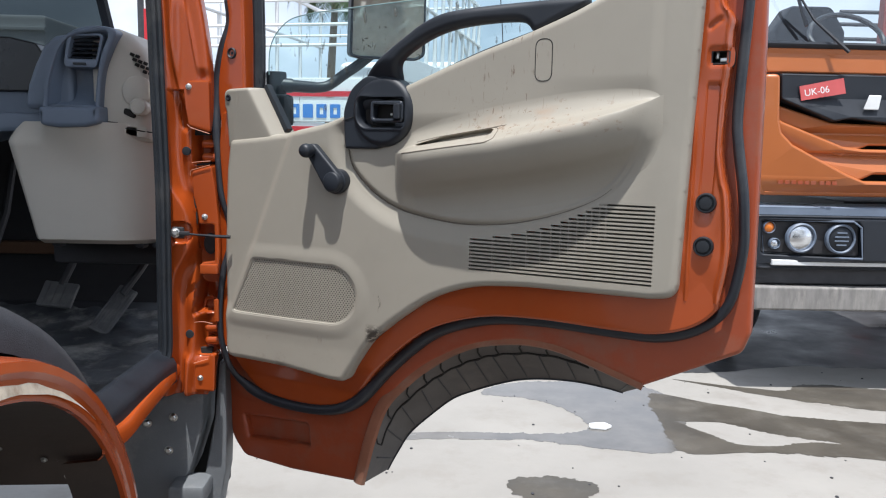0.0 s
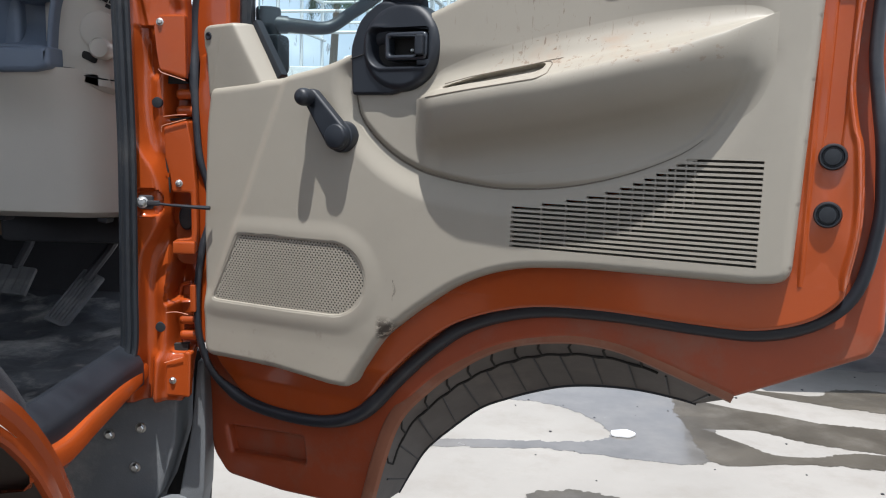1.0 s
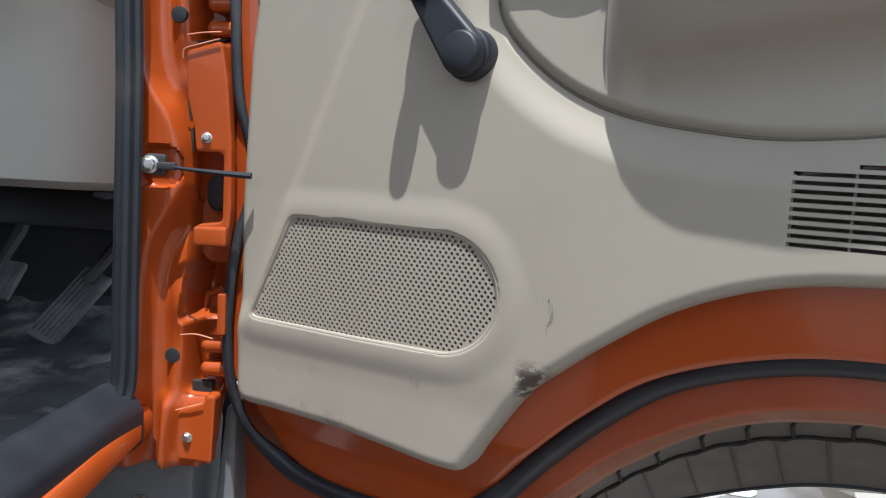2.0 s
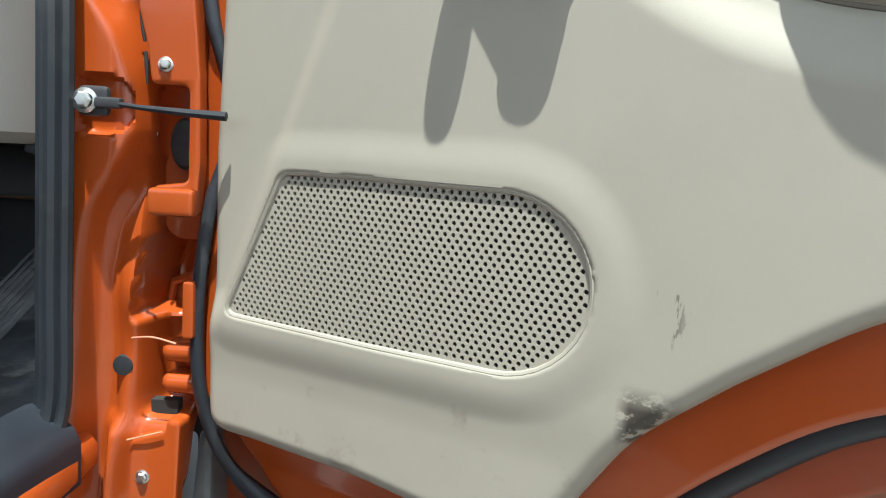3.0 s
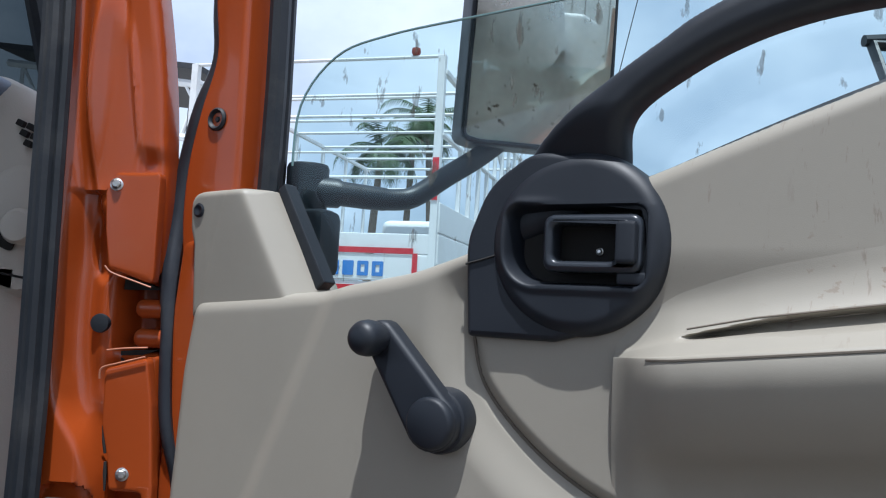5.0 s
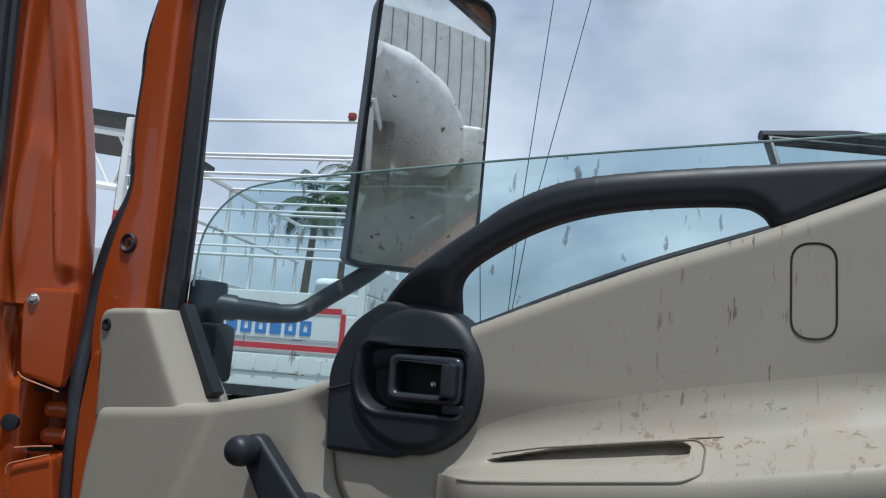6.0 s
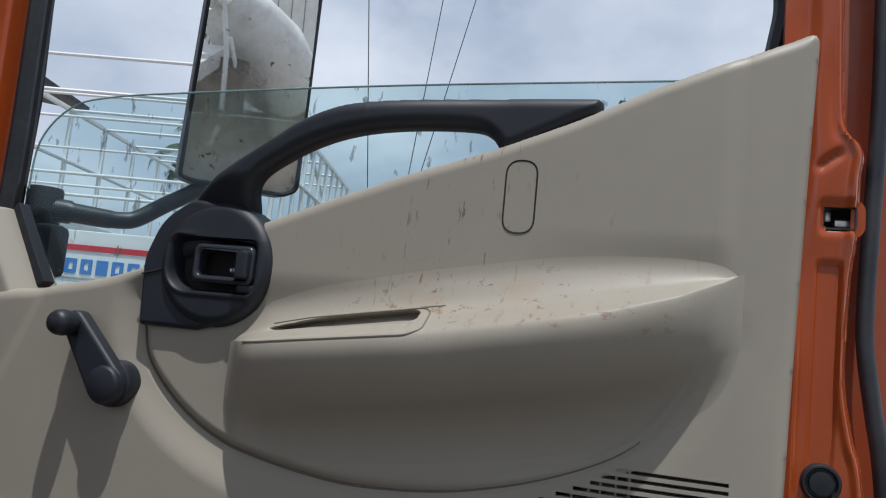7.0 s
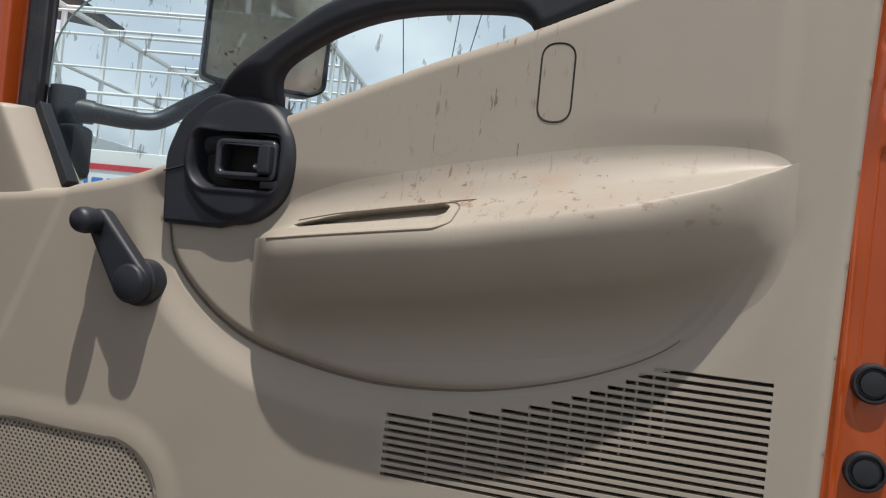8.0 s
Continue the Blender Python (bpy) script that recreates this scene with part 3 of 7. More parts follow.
def panel_height(u, v):
    w = np.zeros(u.shape)
    s = (u - 0.148) * -0.92 + (v - 1.16) * 0.392
    w -= 0.007 * step(-0.004, 0.016, s) * step(0.86, 0.90, v)
    w -= 0.001 * step(0.016, 0.0, 1.210 + 0.09 * u - v) * (1 - step(0.10, 0.15, u))
    # speaker pod with a sunk grille
    ds, _, _ = near(SPEAKER, u, v)
    ins = inside(SPEAKER, u, v)
    pod = np.where(ins, 1.0, 1 - step(0.005, 0.030, ds))
    w += 0.002 * pod
    w -= np.where(ins, 0.009 * step(0.0, 0.0055, ds), 0)
    low = (1 - step(0.830, 0.874, v)) * (1 - step(0.29, 0.38, u))
    w -= 0.0018 * low * (1 - pod)
    # sunk field under the armrest
    dm, _, _ = near(SMILE, u, v, False)
    inp = inside(POCKET, u, v)
    left = 1 - step(0.40, 0.72, u)
    edge_w, field_w = 0.003 + 0.007 * left, 0.005 + 0.006 * step(0.60, 0.80, u)
    in_w = field_w + (edge_w - field_w) * (1 - step(0, 0.010, dm))
    out_w = edge_w * (1 - step(0.0, 0.038, dm)) * step(0.24, 0.27, u)
    w -= np.where(inp, in_w, out_w) * (1 - step(1.22, 1.26, v))
    w -= 0.0032 * np.exp(-(dm / 0.0032) ** 2)
    vl = np.interp(u, [0.38, 0.43, 0.589, 0.658, 0.757, 0.815], [1.188, 1.192, 1.210, 1.224, 1.248, 1.278])
    scoop = step(0.397, 0.425, u) * (1 - step(0.58, 0.80, u)) * step(-0.01, 0.03, vl - v) * (1 - step(0.035, 0.122, vl - v))
    w = w - 0.017 * scoop
    # the upper field falls a little to the rear band
    w += 0.0035 * (1 - step(0.803, 0.824, u)) * step(0.60, 0.80, u) * step(1.275, 1.315, v)
    w -= 0.003 * step(0.824, 0.868, u) * step(1.10, 1.25, v)
    d, _, _ = near(TRIM, u, v)
    r = 0.012
    c = np.clip(r - d, 0, r)
    return w - (r - np.sqrt(r * r - c * c))


def louvre_hole(cu, cv):
    row = np.floor((cv - LOUV0) / ROW)
    slot = ((cv - LOUV0) - row * ROW) < ROW / 2
    left = np.array(RIBS)[np.clip(row.astype(int) - 8, 0, 12)]
    cup = (cu > 0.311) & (cu < 0.412) & (cv > 1.230) & (cv < 1.288)
    ok = (row >= 0) & (row < 20) & slot & (cu > left) & (cu < LOUV_R)
    return ok | cup


us = np.unique(np.round(np.concatenate([np.arange(-0.004, 0.884, 0.0022)] + [[r - 0.0009, r + 0.0009] for r in RIBS] + [[LOUV_R]]), 5))
vs = LOUV0 + ROW / 4 * np.arange(-156, 320)
sheet("trim_panel", us, vs, panel_height, TRIM, PANEL, door, "beige moulded plastic door trim with brown dirt streaks", louvre_hole, 0.018, 0.010)
bm = bmesh.new()
slab(bm, [(0.525, 1.002), (0.525, 1.053), (0.60, 1.064), (0.66, 1.079), (0.71, 1.102), (0.75, 1.131), (0.827, 1.131), (0.827, 1.002)], 0.0115, 0.016)
part("louvre_backing", bm, material("louvre_backing", (0.13, 0.12, 0.10), 0.9, vary=0.1, scale=20), door)
for k, r in enumerate(RIBS):
    bm = bmesh.new()
    zt = LOUV0 + ROW * (8 + k)
    box(bm, (r, 0.0075, zt - 0.028), (0.0018, 0.007, 0.058))
    part("louvre_rib", bm, PANEL, door)


# armrest, lofted from its rear seam over the lip and back under
NS = 16


def arm_profile(u):
    p = np.mean([np.interp(u + e, [0.392, 0.400, 0.409, 0.422, 0.448, 0.481, 0.56, 0.66, 0.695, 0.722, 0.765, 0.782, 0.797, 0.810, 0.820, 0.828], [0, 0.018, 0.031, 0.046, 0.057, 0.064, 0.070, 0.070, 0.068, 0.063, 0.051, 0.043, 0.033, 0.020, 0.006, -0.004]) for e in np.linspace(-0.008, 0.008, 9)]) * 0.73
    vt = float(np.interp(u, [0.38, 0.400, 0.424, 0.470, 0.561, 0.670, 0.733, 0.790, 0.820], [1.199, 1.205, 1.2155, 1.2285, 1.2465, 1.2655, 1.2745, 1.2815, 1.2850]))
    vl = float(np.interp(u, [0.38, 0.43, 0.589, 0.658, 0.72, 0.776, 0.810, 0.824], [1.186, 1.190, 1.211, 1.2245, 1.238, 1.2555, 1.2705, 1.279]))
    d = vt - vl
    rows = [(vt + 0.044, 0.0), (vt + 0.026, 0.022), (vt + 0.008, 0.075), (vt - d * 0.28, 0.28), (vt - d * 0.55, 0.58), (vt - d * 0.78, 0.83), (vl + 0.004, 0.955), (vl - 0.005, 1.0), (vl - 0.017, 0.97), (vl - 0.032, 0.87), (vl - 0.047, 0.68), (vl - 0.060, 0.42), (vl - 0.074, 0.20), (vl - 0.090, 0.075), (vl - 0.108, 0.02), (vl - 0.125, 0.0)]
    out = []
    line = spline([(v, k, 0) for v, k in rows], NS)
    bases = panel_height(np.full(len(line), u), np.array([q.x for q in line]))
    for q, base_w in zip(line, bases.tolist()):
        w = (base_w - 0.0016) * (1 - q.y) + p * q.y
        x = (vt - q.x) / (vt - vl)
        k = (u - 0.426) / 0.146
        if 0 < k < 1 and 0 < x < 1:
            half = 0.125 * min(1, 0.08 + 2.0 * k, math.sqrt(max(0.0, 12 * (1 - k))))
            w -= 0.018 * (1 - float(step(half * 0.6, half + 0.06, abs(x - 0.49 + 0.04 * (1 - k))))) * float(step(0, 0.12, k))
        out.append((u, -w, q.x))
    return out


bm = bmesh.new()
cols = [[bm.verts.new(c) for c in arm_profile(u)] for u in np.concatenate([np.linspace(0.388, 0.425, 24)[:-1], np.linspace(0.425, 0.60, 180)[:-1], np.linspace(0.60, 0.829, 100)])]
for a, b in zip(cols, cols[1:]):
    for i in range(len(a) - 1):
        bm.faces.new((a[i], a[i + 1], b[i + 1], b[i]))
part("armrest", bm, PANEL, door, "beige moulded armrest with a finger slot and rusty dust")


def arm_seam(us_, k):
    pts = []
    k = k * NS / 8
    for u in us_:
        c = arm_profile(u)
        a, b = c[int(k)], c[int(k) + 1]
        t = k - int(k)
        pts.append((u, a[1] + (b[1] - a[1]) * t - 0.0004, a[2] + (b[2] - a[2]) * t))
    return pts


bm = bmesh.new()
def loop_seam(t):
    # over the top, round both right-hand corners and back underneath
    if t < 1:
        return 0.432 + 0.140 * t, 25.0 - 1.5 * (1 - t)
    if t < 2:
        a = (t - 1) * math.pi / 2
        return 0.572 + 0.010 * math.sin(a), 31.0 - 6.0 * math.cos(a)
    if t < 3:
        return 0.582, 31.0 + 7.0 * (t - 2)
    if t < 4:
        a = (t - 3) * math.pi / 2
        return 0.566 + 0.016 * math.cos(a), 38.0 + 11.0 * math.sin(a)
    return 0.566 - 0.152 * (t - 4), 49.0


tube(bm, [arm_seam([loop_seam(t)[0]], loop_seam(t)[1])[0] for t in np.linspace(0, 5, 131)], [0.0005 + 0.0003 * min(1.0, t) for t in np.linspace(0, 5, 131)], 5)
tube(bm, arm_seam(np.linspace(0.570, 0.592, 6), 24.5), [0.0007, 0.0007, 0.0006, 0.0005, 0.0004, 0.0003], 5)
part("armrest_seam", bm, material("seam_shadow", (0.17, 0.145, 0.115), 0.8), door)

# speaker grille
bm = bmesh.new()
slab(bm, SPEAKER, 0.0036, 0.008)
part("speaker_backing", bm, material("speaker_cloth", (0.06, 0.055, 0.048), 0.95, vary=0.1, scale=60), door)
gv, gf = [], []
hx, hz, hr = 0.0058, 0.0037, 0.00155
row = 0
z = 0.875
lip = inset(SPEAKER, 0.0016)
while z < 1.0:
    x = 0.02 + (hx / 2 if row % 2 else 0)
    while x < 0.325:
        corners = [(x + sx * hx / 2, z + sz * hz / 2) for sx, sz in ((-1, -1), (0, -1), (1, -1), (1, 0), (1, 1), (0, 1), (-1, 1), (-1, 0))]
        test = inside(lip, np.array([c[0] for c in corners]), np.array([c[1] for c in corners]))
        if test.any():
            b0 = len(gv)
            gv += [(cx, 0.0008, cz) for cx, cz in corners]
            hole = bool(test.all())
            if hole:
                gv += [(x + hr * math.cos(a), 0.0008, z + hr * math.sin(a)) for a in [math.radians(225 + 45 * j) for j in range(8)]]
                gv += [(x + hr * math.cos(a), 0.0026, z + hr * math.sin(a)) for a in [math.radians(225 + 45 * j) for j in range(8)]]
                for j in range(8):
                    i2 = (j + 1) % 8
                    gf += [(b0 + j, b0 + i2, b0 + 8 + i2, b0 + 8 + j), (b0 + 8 + j, b0 + 8 + i2, b0 + 16 + i2, b0 + 16 + j)]
            else:
                gf.append(tuple(b0 + j for j in range(8)))
        x += hx
    row += 1
    z += hz
me = bpy.data.meshes.new("speaker_grille")
me.from_pydata(gv, [], gf)
me.materials.append(PANEL)
grille = new("speaker_grille", me)
grille.parent = door
grille["label"] = "beige perforated speaker grille"
bm = bmesh.new()
tube(bm, [(p[0], 0.0008, p[1]) for p in inset(SPEAKER, 0.0014)], 0.0022, 8, True, up=Vector((0, 1, 0)))
part("grille_rim", bm, PANEL, door, "thin moulded rim round the grille")

# corner cover in front of the glass
COVER = fillet([(0.0125, 1.196), (0.0125, 1.258), (0.0085, 1.272), (0.0085, 1.3035), (0.0805, 1.3065), (0.127, 1.228), (0.139, 1.204)], [0, 0.01, 0.01, 0.017, 0.003, 0.1, 0], 6)


def cover_height(u, v):
    g = u - 0.069 - 0.559 * (1.304 - v)
    w = -0.007 - 0.07 * (1.304 - v) - 0.05 * np.maximum(0.030 - u, 0) - 0.8 * (g + np.sqrt(g * g + 0.003 ** 2) - 0.003)
    # shallow crease down the face
    w -= 0.0005 * np.exp(-((u - 0.050 - 0.30 * (v - 1.304)) / 0.003) ** 2)
    d, _, _ = near(COVER, u, v)
    c = np.clip(0.006 - d, 0, 0.006)
    return w - (0.006 - np.sqrt(0.006 ** 2 - c * c))


cover = sheet("corner_cover", np.arange(0.004, 0.142, 0.0011), np.arange(1.192, 1.310, 0.0011), cover_height, COVER, PANEL, door, "beige plastic mirror corner cover", None, 0.026)
bm = bmesh.new()
slab(bm, fillet([(0.079, 1.3085), (0.086, 1.3150), (0.136, 1.231), (0.125, 1.222)], 0.002), 0.037, 0.052, edge=0.002)
part("corner_trim", bm, RUBBER, door)
bm = bmesh.new()
lathe(bm, [(0.0062, -0.003), (0.0062, 0.0012), (0.0045, 0.0022), (0.002, 0.0012), (0, 0.0008)], Matrix.Translation((0.0210, 0.0068, 1.2875)) @ pose(0, 0, 0, 90), 16)
part("cover_screw", bm, BLACK, door, "black cross-head screw")

# oval cap and armrest seams
bm = bmesh.new()
oval = fillet([(0.631, 1.306), (0.631, 1.369), (0.658, 1.369), (0.658, 1.306)], 0.0139, 8)
oh = panel_height(np.array([p[0] for p in oval]), np.array([p[1] for p in oval]))
tube(bm, [(p[0], -h + 0.0004, p[1]) for p, h in zip(oval, oh.tolist())], 0.0010, 5, True, up=Vector((0, 1, 0)))
part("oval_cap_seam", bm, VOID, door)


def on_panel(pts, lift):
    u, v = np.array([p[0] for p in pts]), np.array([p[1] for p in pts])
    return [(a, -b - lift, c) for a, b, c in zip(u, panel_height(u, v), v)]


# dark tube that paints the shade in the crease round the sunk field
bm = bmesh.new()
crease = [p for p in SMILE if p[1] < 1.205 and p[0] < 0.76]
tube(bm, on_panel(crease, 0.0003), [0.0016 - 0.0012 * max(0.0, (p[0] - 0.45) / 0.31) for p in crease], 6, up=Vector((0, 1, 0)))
part("crease_shade_line", bm, material("crease_shadow", (0.15, 0.13, 0.105), 0.8), door)

# inner handle bezel
bm = bmesh.new()
cup_rim = fillet([(0.3125, 1.2315), (0.3125, 1.2870), (0.4100, 1.2870), (0.4100, 1.2315)], 0.010)
slab(bm, fillet([(0.287, 1.1975), (0.283, 1.262), (0.298, 1.300), (0.33, 1.322), (0.395, 1.312), (0.415, 1.26), (0.384, 1.208), (0.348, 1.1975)], [0.004, 0.05, 0.05, 0.03, 0.03, 0.05, 0.03, 0.01]), -0.002, 0.03, [cup_rim], edge=0.004, steps=3)
bezel = part("handle_bezel", bm, BLACK, door, "black plastic inner handle surround")
cx, cz, R = 0.3620, 1.2610, 0.0595


def bezel_height(u, v):
    d = R - np.hypot(u - cx, v - cz)
    r = 0.011
    c = np.clip(r - d, 0, r)
    w = 0.0065 - (r - np.sqrt(r * r - c * c))
    # the face leans back above the cup
    w -= 0.10 * np.maximum(v - 1.284, 0)
    low_left = (u < 0.360) & (v < 1.259)
    rr = np.where(low_left, 0.021, 0.008)
    du = np.maximum(np.abs(u - 0.3612) - 0.0454 + rr, 0)
    dv = np.maximum(np.abs(v - 1.2592) - 0.0248 + rr, 0)
    q = np.hypot(du, dv) - rr
    soft = 0.005 + 0.010 * (1 - step(0.315, 0.345, u))
    w += 0.0012 * np.exp(-((q - 0.003) / 0.003) ** 2) * (1 - step(0.330, 0.355, u) * step(1.25, 1.28, v))
    return w - 0.042 * (1 - step(-1.0, 0.25, q / soft))


ring = [(cx + R * math.cos(2 * math.pi * j / 72), cz + R * math.sin(2 * math.pi * j / 72)) for j in range(72)]
sheet("bezel_cup", np.arange(cx - 0.064, cx + 0.065, 0.0009), np.arange(cz - 0.064, cz + 0.065, 0.0009), bezel_height, ring, BLACK, bezel, "black plastic handle cup", None, 0.022)
bm = bmesh.new()
ro = fillet([(0.3415, 1.2420), (0.3415, 1.2785), (0.4050, 1.2785), (0.4050, 1.2420)], 0.008, 6)
ri = fillet([(0.3480, 1.2490), (0.3480, 1.2725), (0.3890, 1.2725), (0.3890, 1.2490)], 0.005, 6)
slab(bm, ro, -0.009, 0.008, [ri], edge=0.0035, steps=3)
lever = part("inner_door_handle", bm, material("satin_black_lever", (0.026, 0.031, 0.040), 0.28, vary=0.1, scale=20), bezel, "black inner door pull lever")
bm = bmesh.new()
box(bm, (0.3965, -0.010, 1.2605), (0.013, 0.012, 0.026), 0.003)
# added filler block that hides the sunlit corner of the cup wall
box(bm, (0.3985, -0.001, 1.2390), (0.019, 0.010, 0.008), 0.002)
part("handle_hinge_and_filler", bm, BLACK, bezel)
# near-black plate set forward to paint the cup's inner shade
bm = bmesh.new()
slab(bm, fillet([(0.314, 1.233), (0.314, 1.286), (0.409, 1.286), (0.409, 1.233)], 0.008), 0.0125, 0.0165)
part("handle_cavity_shade", bm, VOID, bezel)
bm = bmesh.new()
bolt_mesh(bm, (0.3735, 0.0100, 1.2565), (0, -1, 0), 0.0018)
part("handle_screw", bm, ZINC, bezel, "small bright screw")
bm = bmesh.new()
tube(bm, [(0.2845, -0.0026, 1.246), (0.296, -0.0026, 1.249), (0.306, -0.0026, 1.252)], 0.0008, 5)
part("bezel_seam", bm, VOID, bezel)

# grab handle
grip_out = [tuple(p) for p in spline([(0.2860, 1.240), (0.2920, 1.262), (0.3010, 1.288), (0.3240, 1.321), (0.353, 1.3465), (0.383, 1.3680), (0.4110, 1.3865), (0.434, 1.4010), (0.468, 1.4145), (0.503, 1.4200), (0.573, 1.4262), (0.629, 1.4290), (0.692, 1.4298)], 5)]
grip_in = [tuple(p) for p in spline([(0.6240, 1.3810), (0.6180, 1.3850), (0.611, 1.3935), (0.597, 1.3990), (0.560, 1.3985), (0.515, 1.3940), (0.4775, 1.3868), (0.448, 1.3765), (0.425, 1.3645), (0.403, 1.3500), (0.3915, 1.3360), (0.3885, 1.318), (0.387, 1.300)], 5)]
GRIP = grip_out + [(0.703, 1.4296), (0.7068, 1.4265), (0.7065, 1.4185), (0.700, 1.4120), (0.668, 1.3980), (0.640, 1.3850), (0.632, 1.3815)] + grip_in + [(0.36, 1.276), (0.31, 1.258)]


def grip_height(u, v):
    w = 0.011 - 0.018 * np.where(u > 0.50, step(0.49, 0.63, u), 1 - step(1.305, 1.350, v))
    d, _, _ = near(GRIP, u, v)
    c = np.clip(0.012 - d, 0, 0.012)
    return w - (0.012 - np.sqrt(0.012 ** 2 - c * c))


sheet("grab_handle", np.arange(0.284, 0.711, 0.0016), np.arange(1.236, 1.434, 0.0016), grip_height, GRIP, BLACK, door, "black plastic curved grab handle", None, 0.010)

# window crank
KN, HB = Vector((0.2295, 0, 1.1925)), Vector((0.2722, 0, 1.1398))
bm = bmesh.new()
base = Matrix.Translation((HB.x, 0.002, HB.z)) @ pose(0, 0, 0, 90)
lathe(bm, [(0.0222, -0.004), (0.0222, 0.009), (0.0212, 0.012), (0.018, 0.014), (0.0, 0.014)], base, 36)
crank = part("window_crank", bm, BLACK, door, "black plastic window crank")
bm = bmesh.new()
d2 = (Vector((KN.x, KN.z)) - Vector((HB.x, HB.z)))
L = d2.length
d2.normalize()
n2 = Vector((-d2.y, d2.x))
h2, k2 = Vector((HB.x, HB.z)), Vector((KN.x, KN.z))
arm = []
a0 = math.atan2(d2.y, d2.x)
for j in range(13):
    a = a0 + math.pi * 0.5 + math.pi * j / 12
    arm.append((h2.x + 0.0195 * math.cos(a), h2.y + 0.0195 * math.sin(a)))
for j in range(9):
    a = a0 - math.pi * 0.5 + math.pi * j / 8
    arm.append((k2.x + 0.0125 * math.cos(a), k2.y + 0.0125 * math.sin(a)))
slab(bm, arm, -0.0215, -0.008, edge=0.0045, steps=4)
part("crank_arm", bm, BLACK, crank)
bm = bmesh.new()
lathe(bm, [(0.0175, 0.012), (0.0175, 0.0205), (0.0166, 0.0240), (0.0145, 0.0258), (0, 0.0265)], Matrix.Translation((HB.x + 0.0015, 0, HB.z)) @ pose(0, 0, 0, 90), 36)
part("crank_cap", bm, BLACK, crank)
bm = bmesh.new()
lathe(bm, [(0.009, 0.015), (0.0096, 0.021), (0.0118, 0.0275), (0.0125, 0.034), (0.0117, 0.0398), (0.0102, 0.0430), (0.0078, 0.0450), (0.0045, 0.0461), (0, 0.0465)], Matrix.Translation((KN.x, 0, KN.z)) @ pose(0, 0, 0, 90), 28)
part("crank_knob", bm, BLACK, crank)

# rubber buffers, latch slot and lower recess on the steel frame
for z in (1.131, 1.068):
    bm = bmesh.new()
    lathe(bm, [(0.0146, -0.004), (0.0146, 0.003), (0.0132, 0.006), (0.0118, 0.006), (0.0108, 0.003), (0.0092, 0.003), (0.0087, 0.0065), (0.0, 0.0075)], Matrix.Translation((0.890, 0.0235, z)) @ pose(0, 0, 0, 90), 28)
    part("rubber_buffer", bm, RUBBER, door, "round black rubber buffer plug")
bm = bmesh.new()
lat = LATCH
slab(bm, lat, 0.0245, 0.040, [inset(lat, 0.0015)])
latch = part("door_latch", bm, STEEL_DARK, door, "dark steel door latch slot")
bm = bmesh.new()
slab(bm, inset(lat, -0.004), 0.048, 0.056)
part("latch_recess", bm, VOID, latch)
bm = bmesh.new()
box(bm, (0.9015, 0.038, 1.3335), (0.014, 0.010, 0.007), 0.002)
box(bm, (0.8905, 0.042, 1.340), (0.006, 0.008, 0.010), 0.002)
part("latch_claw", bm, ZINC, latch, "bright steel latch claw")
bm = bmesh.new()
slab(bm, inset(REC, -0.004), 0.1025, 0.1065)
part("lower_recess", bm, ORANGE_DUSTY, door)
bm = bmesh.new()
lathe(bm, [(0.0105, -0.01), (0.0105, 0.001), (0.0088, 0.0025), (0.0072, 0.0015), (0.0062, -0.001), (0.003, -0.001), (0.002, 0.0005), (0, 0.0005)], Matrix.Translation((0.014, 0.0252, 1.372)) @ pose(0, 0, 0, 90), 24)
part("frame_grommet", bm, RUBBER, door, "black rubber grommet with a dark screw")

# wheel-arch lip and the ribbed liner under the door
ARCH = [(0.270, 0.548), (0.294, 0.64), (0.324, 0.717), (0.376, 0.775), (0.413, 0.806), (0.457, 0.837), (0.500, 0.858), (0.542, 0.870), (0.600, 0.878), (0.660, 0.874), (0.727, 0.855), (0.805, 0.830)]
bm = bmesh.new()
tube(bm, [(p[0], 0.080, p[1] + 0.004) for p in spline(ARCH, 6)], 0.0085, 8, False, 1.5, up=Vector((0, 1, 0)))
part("arch_lip", bm, LIP_DUST, door, "dusty brown wheel arch lip")
lin_o = [(p[0], p[1] - 0.004) for p in spline(ARCH, 6)]
lin_i = [(p[0], p[1]) for p in spline([(0.262, 0.530), (0.286, 0.575), (0.314, 0.620), (0.360, 0.666), (0.410, 0.709), (0.458, 0.734), (0.505, 0.754), (0.550, 0.769), (0.600, 0.778), (0.660, 0.782), (0.715, 0.779), (0.745, 0.775)], 6)]
bm = bmesh.new()
ra = [bm.verts.new((u, 0.092, v)) for u, v in lin_o]
rb = [bm.verts.new((u, 0.205, v)) for u, v in lin_i]
rc = [bm.verts.new((u, 0.211, v + 0.004)) for u, v in lin_i]
rd = [bm.verts.new((u, 0.098, v + 0.004)) for u, v in lin_o]
for a, b in ((ra, rb), (rb, rc), (rc, rd)):
    for i in range(len(a) - 1):
        bm.faces.new((a[i], a[i + 1], b[i + 1], b[i]))
liner = part("arch_liner", bm, LINER, door, "dusty dark plastic wheel arch liner with ribs")
def on_liner(i, s, drop=0.0012):
    (u0, v0), (u1, v1) = lin_o[i], lin_i[i]
    return (u0 + (u1 - u0) * s, 0.092 + 0.113 * s, v0 + (v1 - v0) * s - drop)


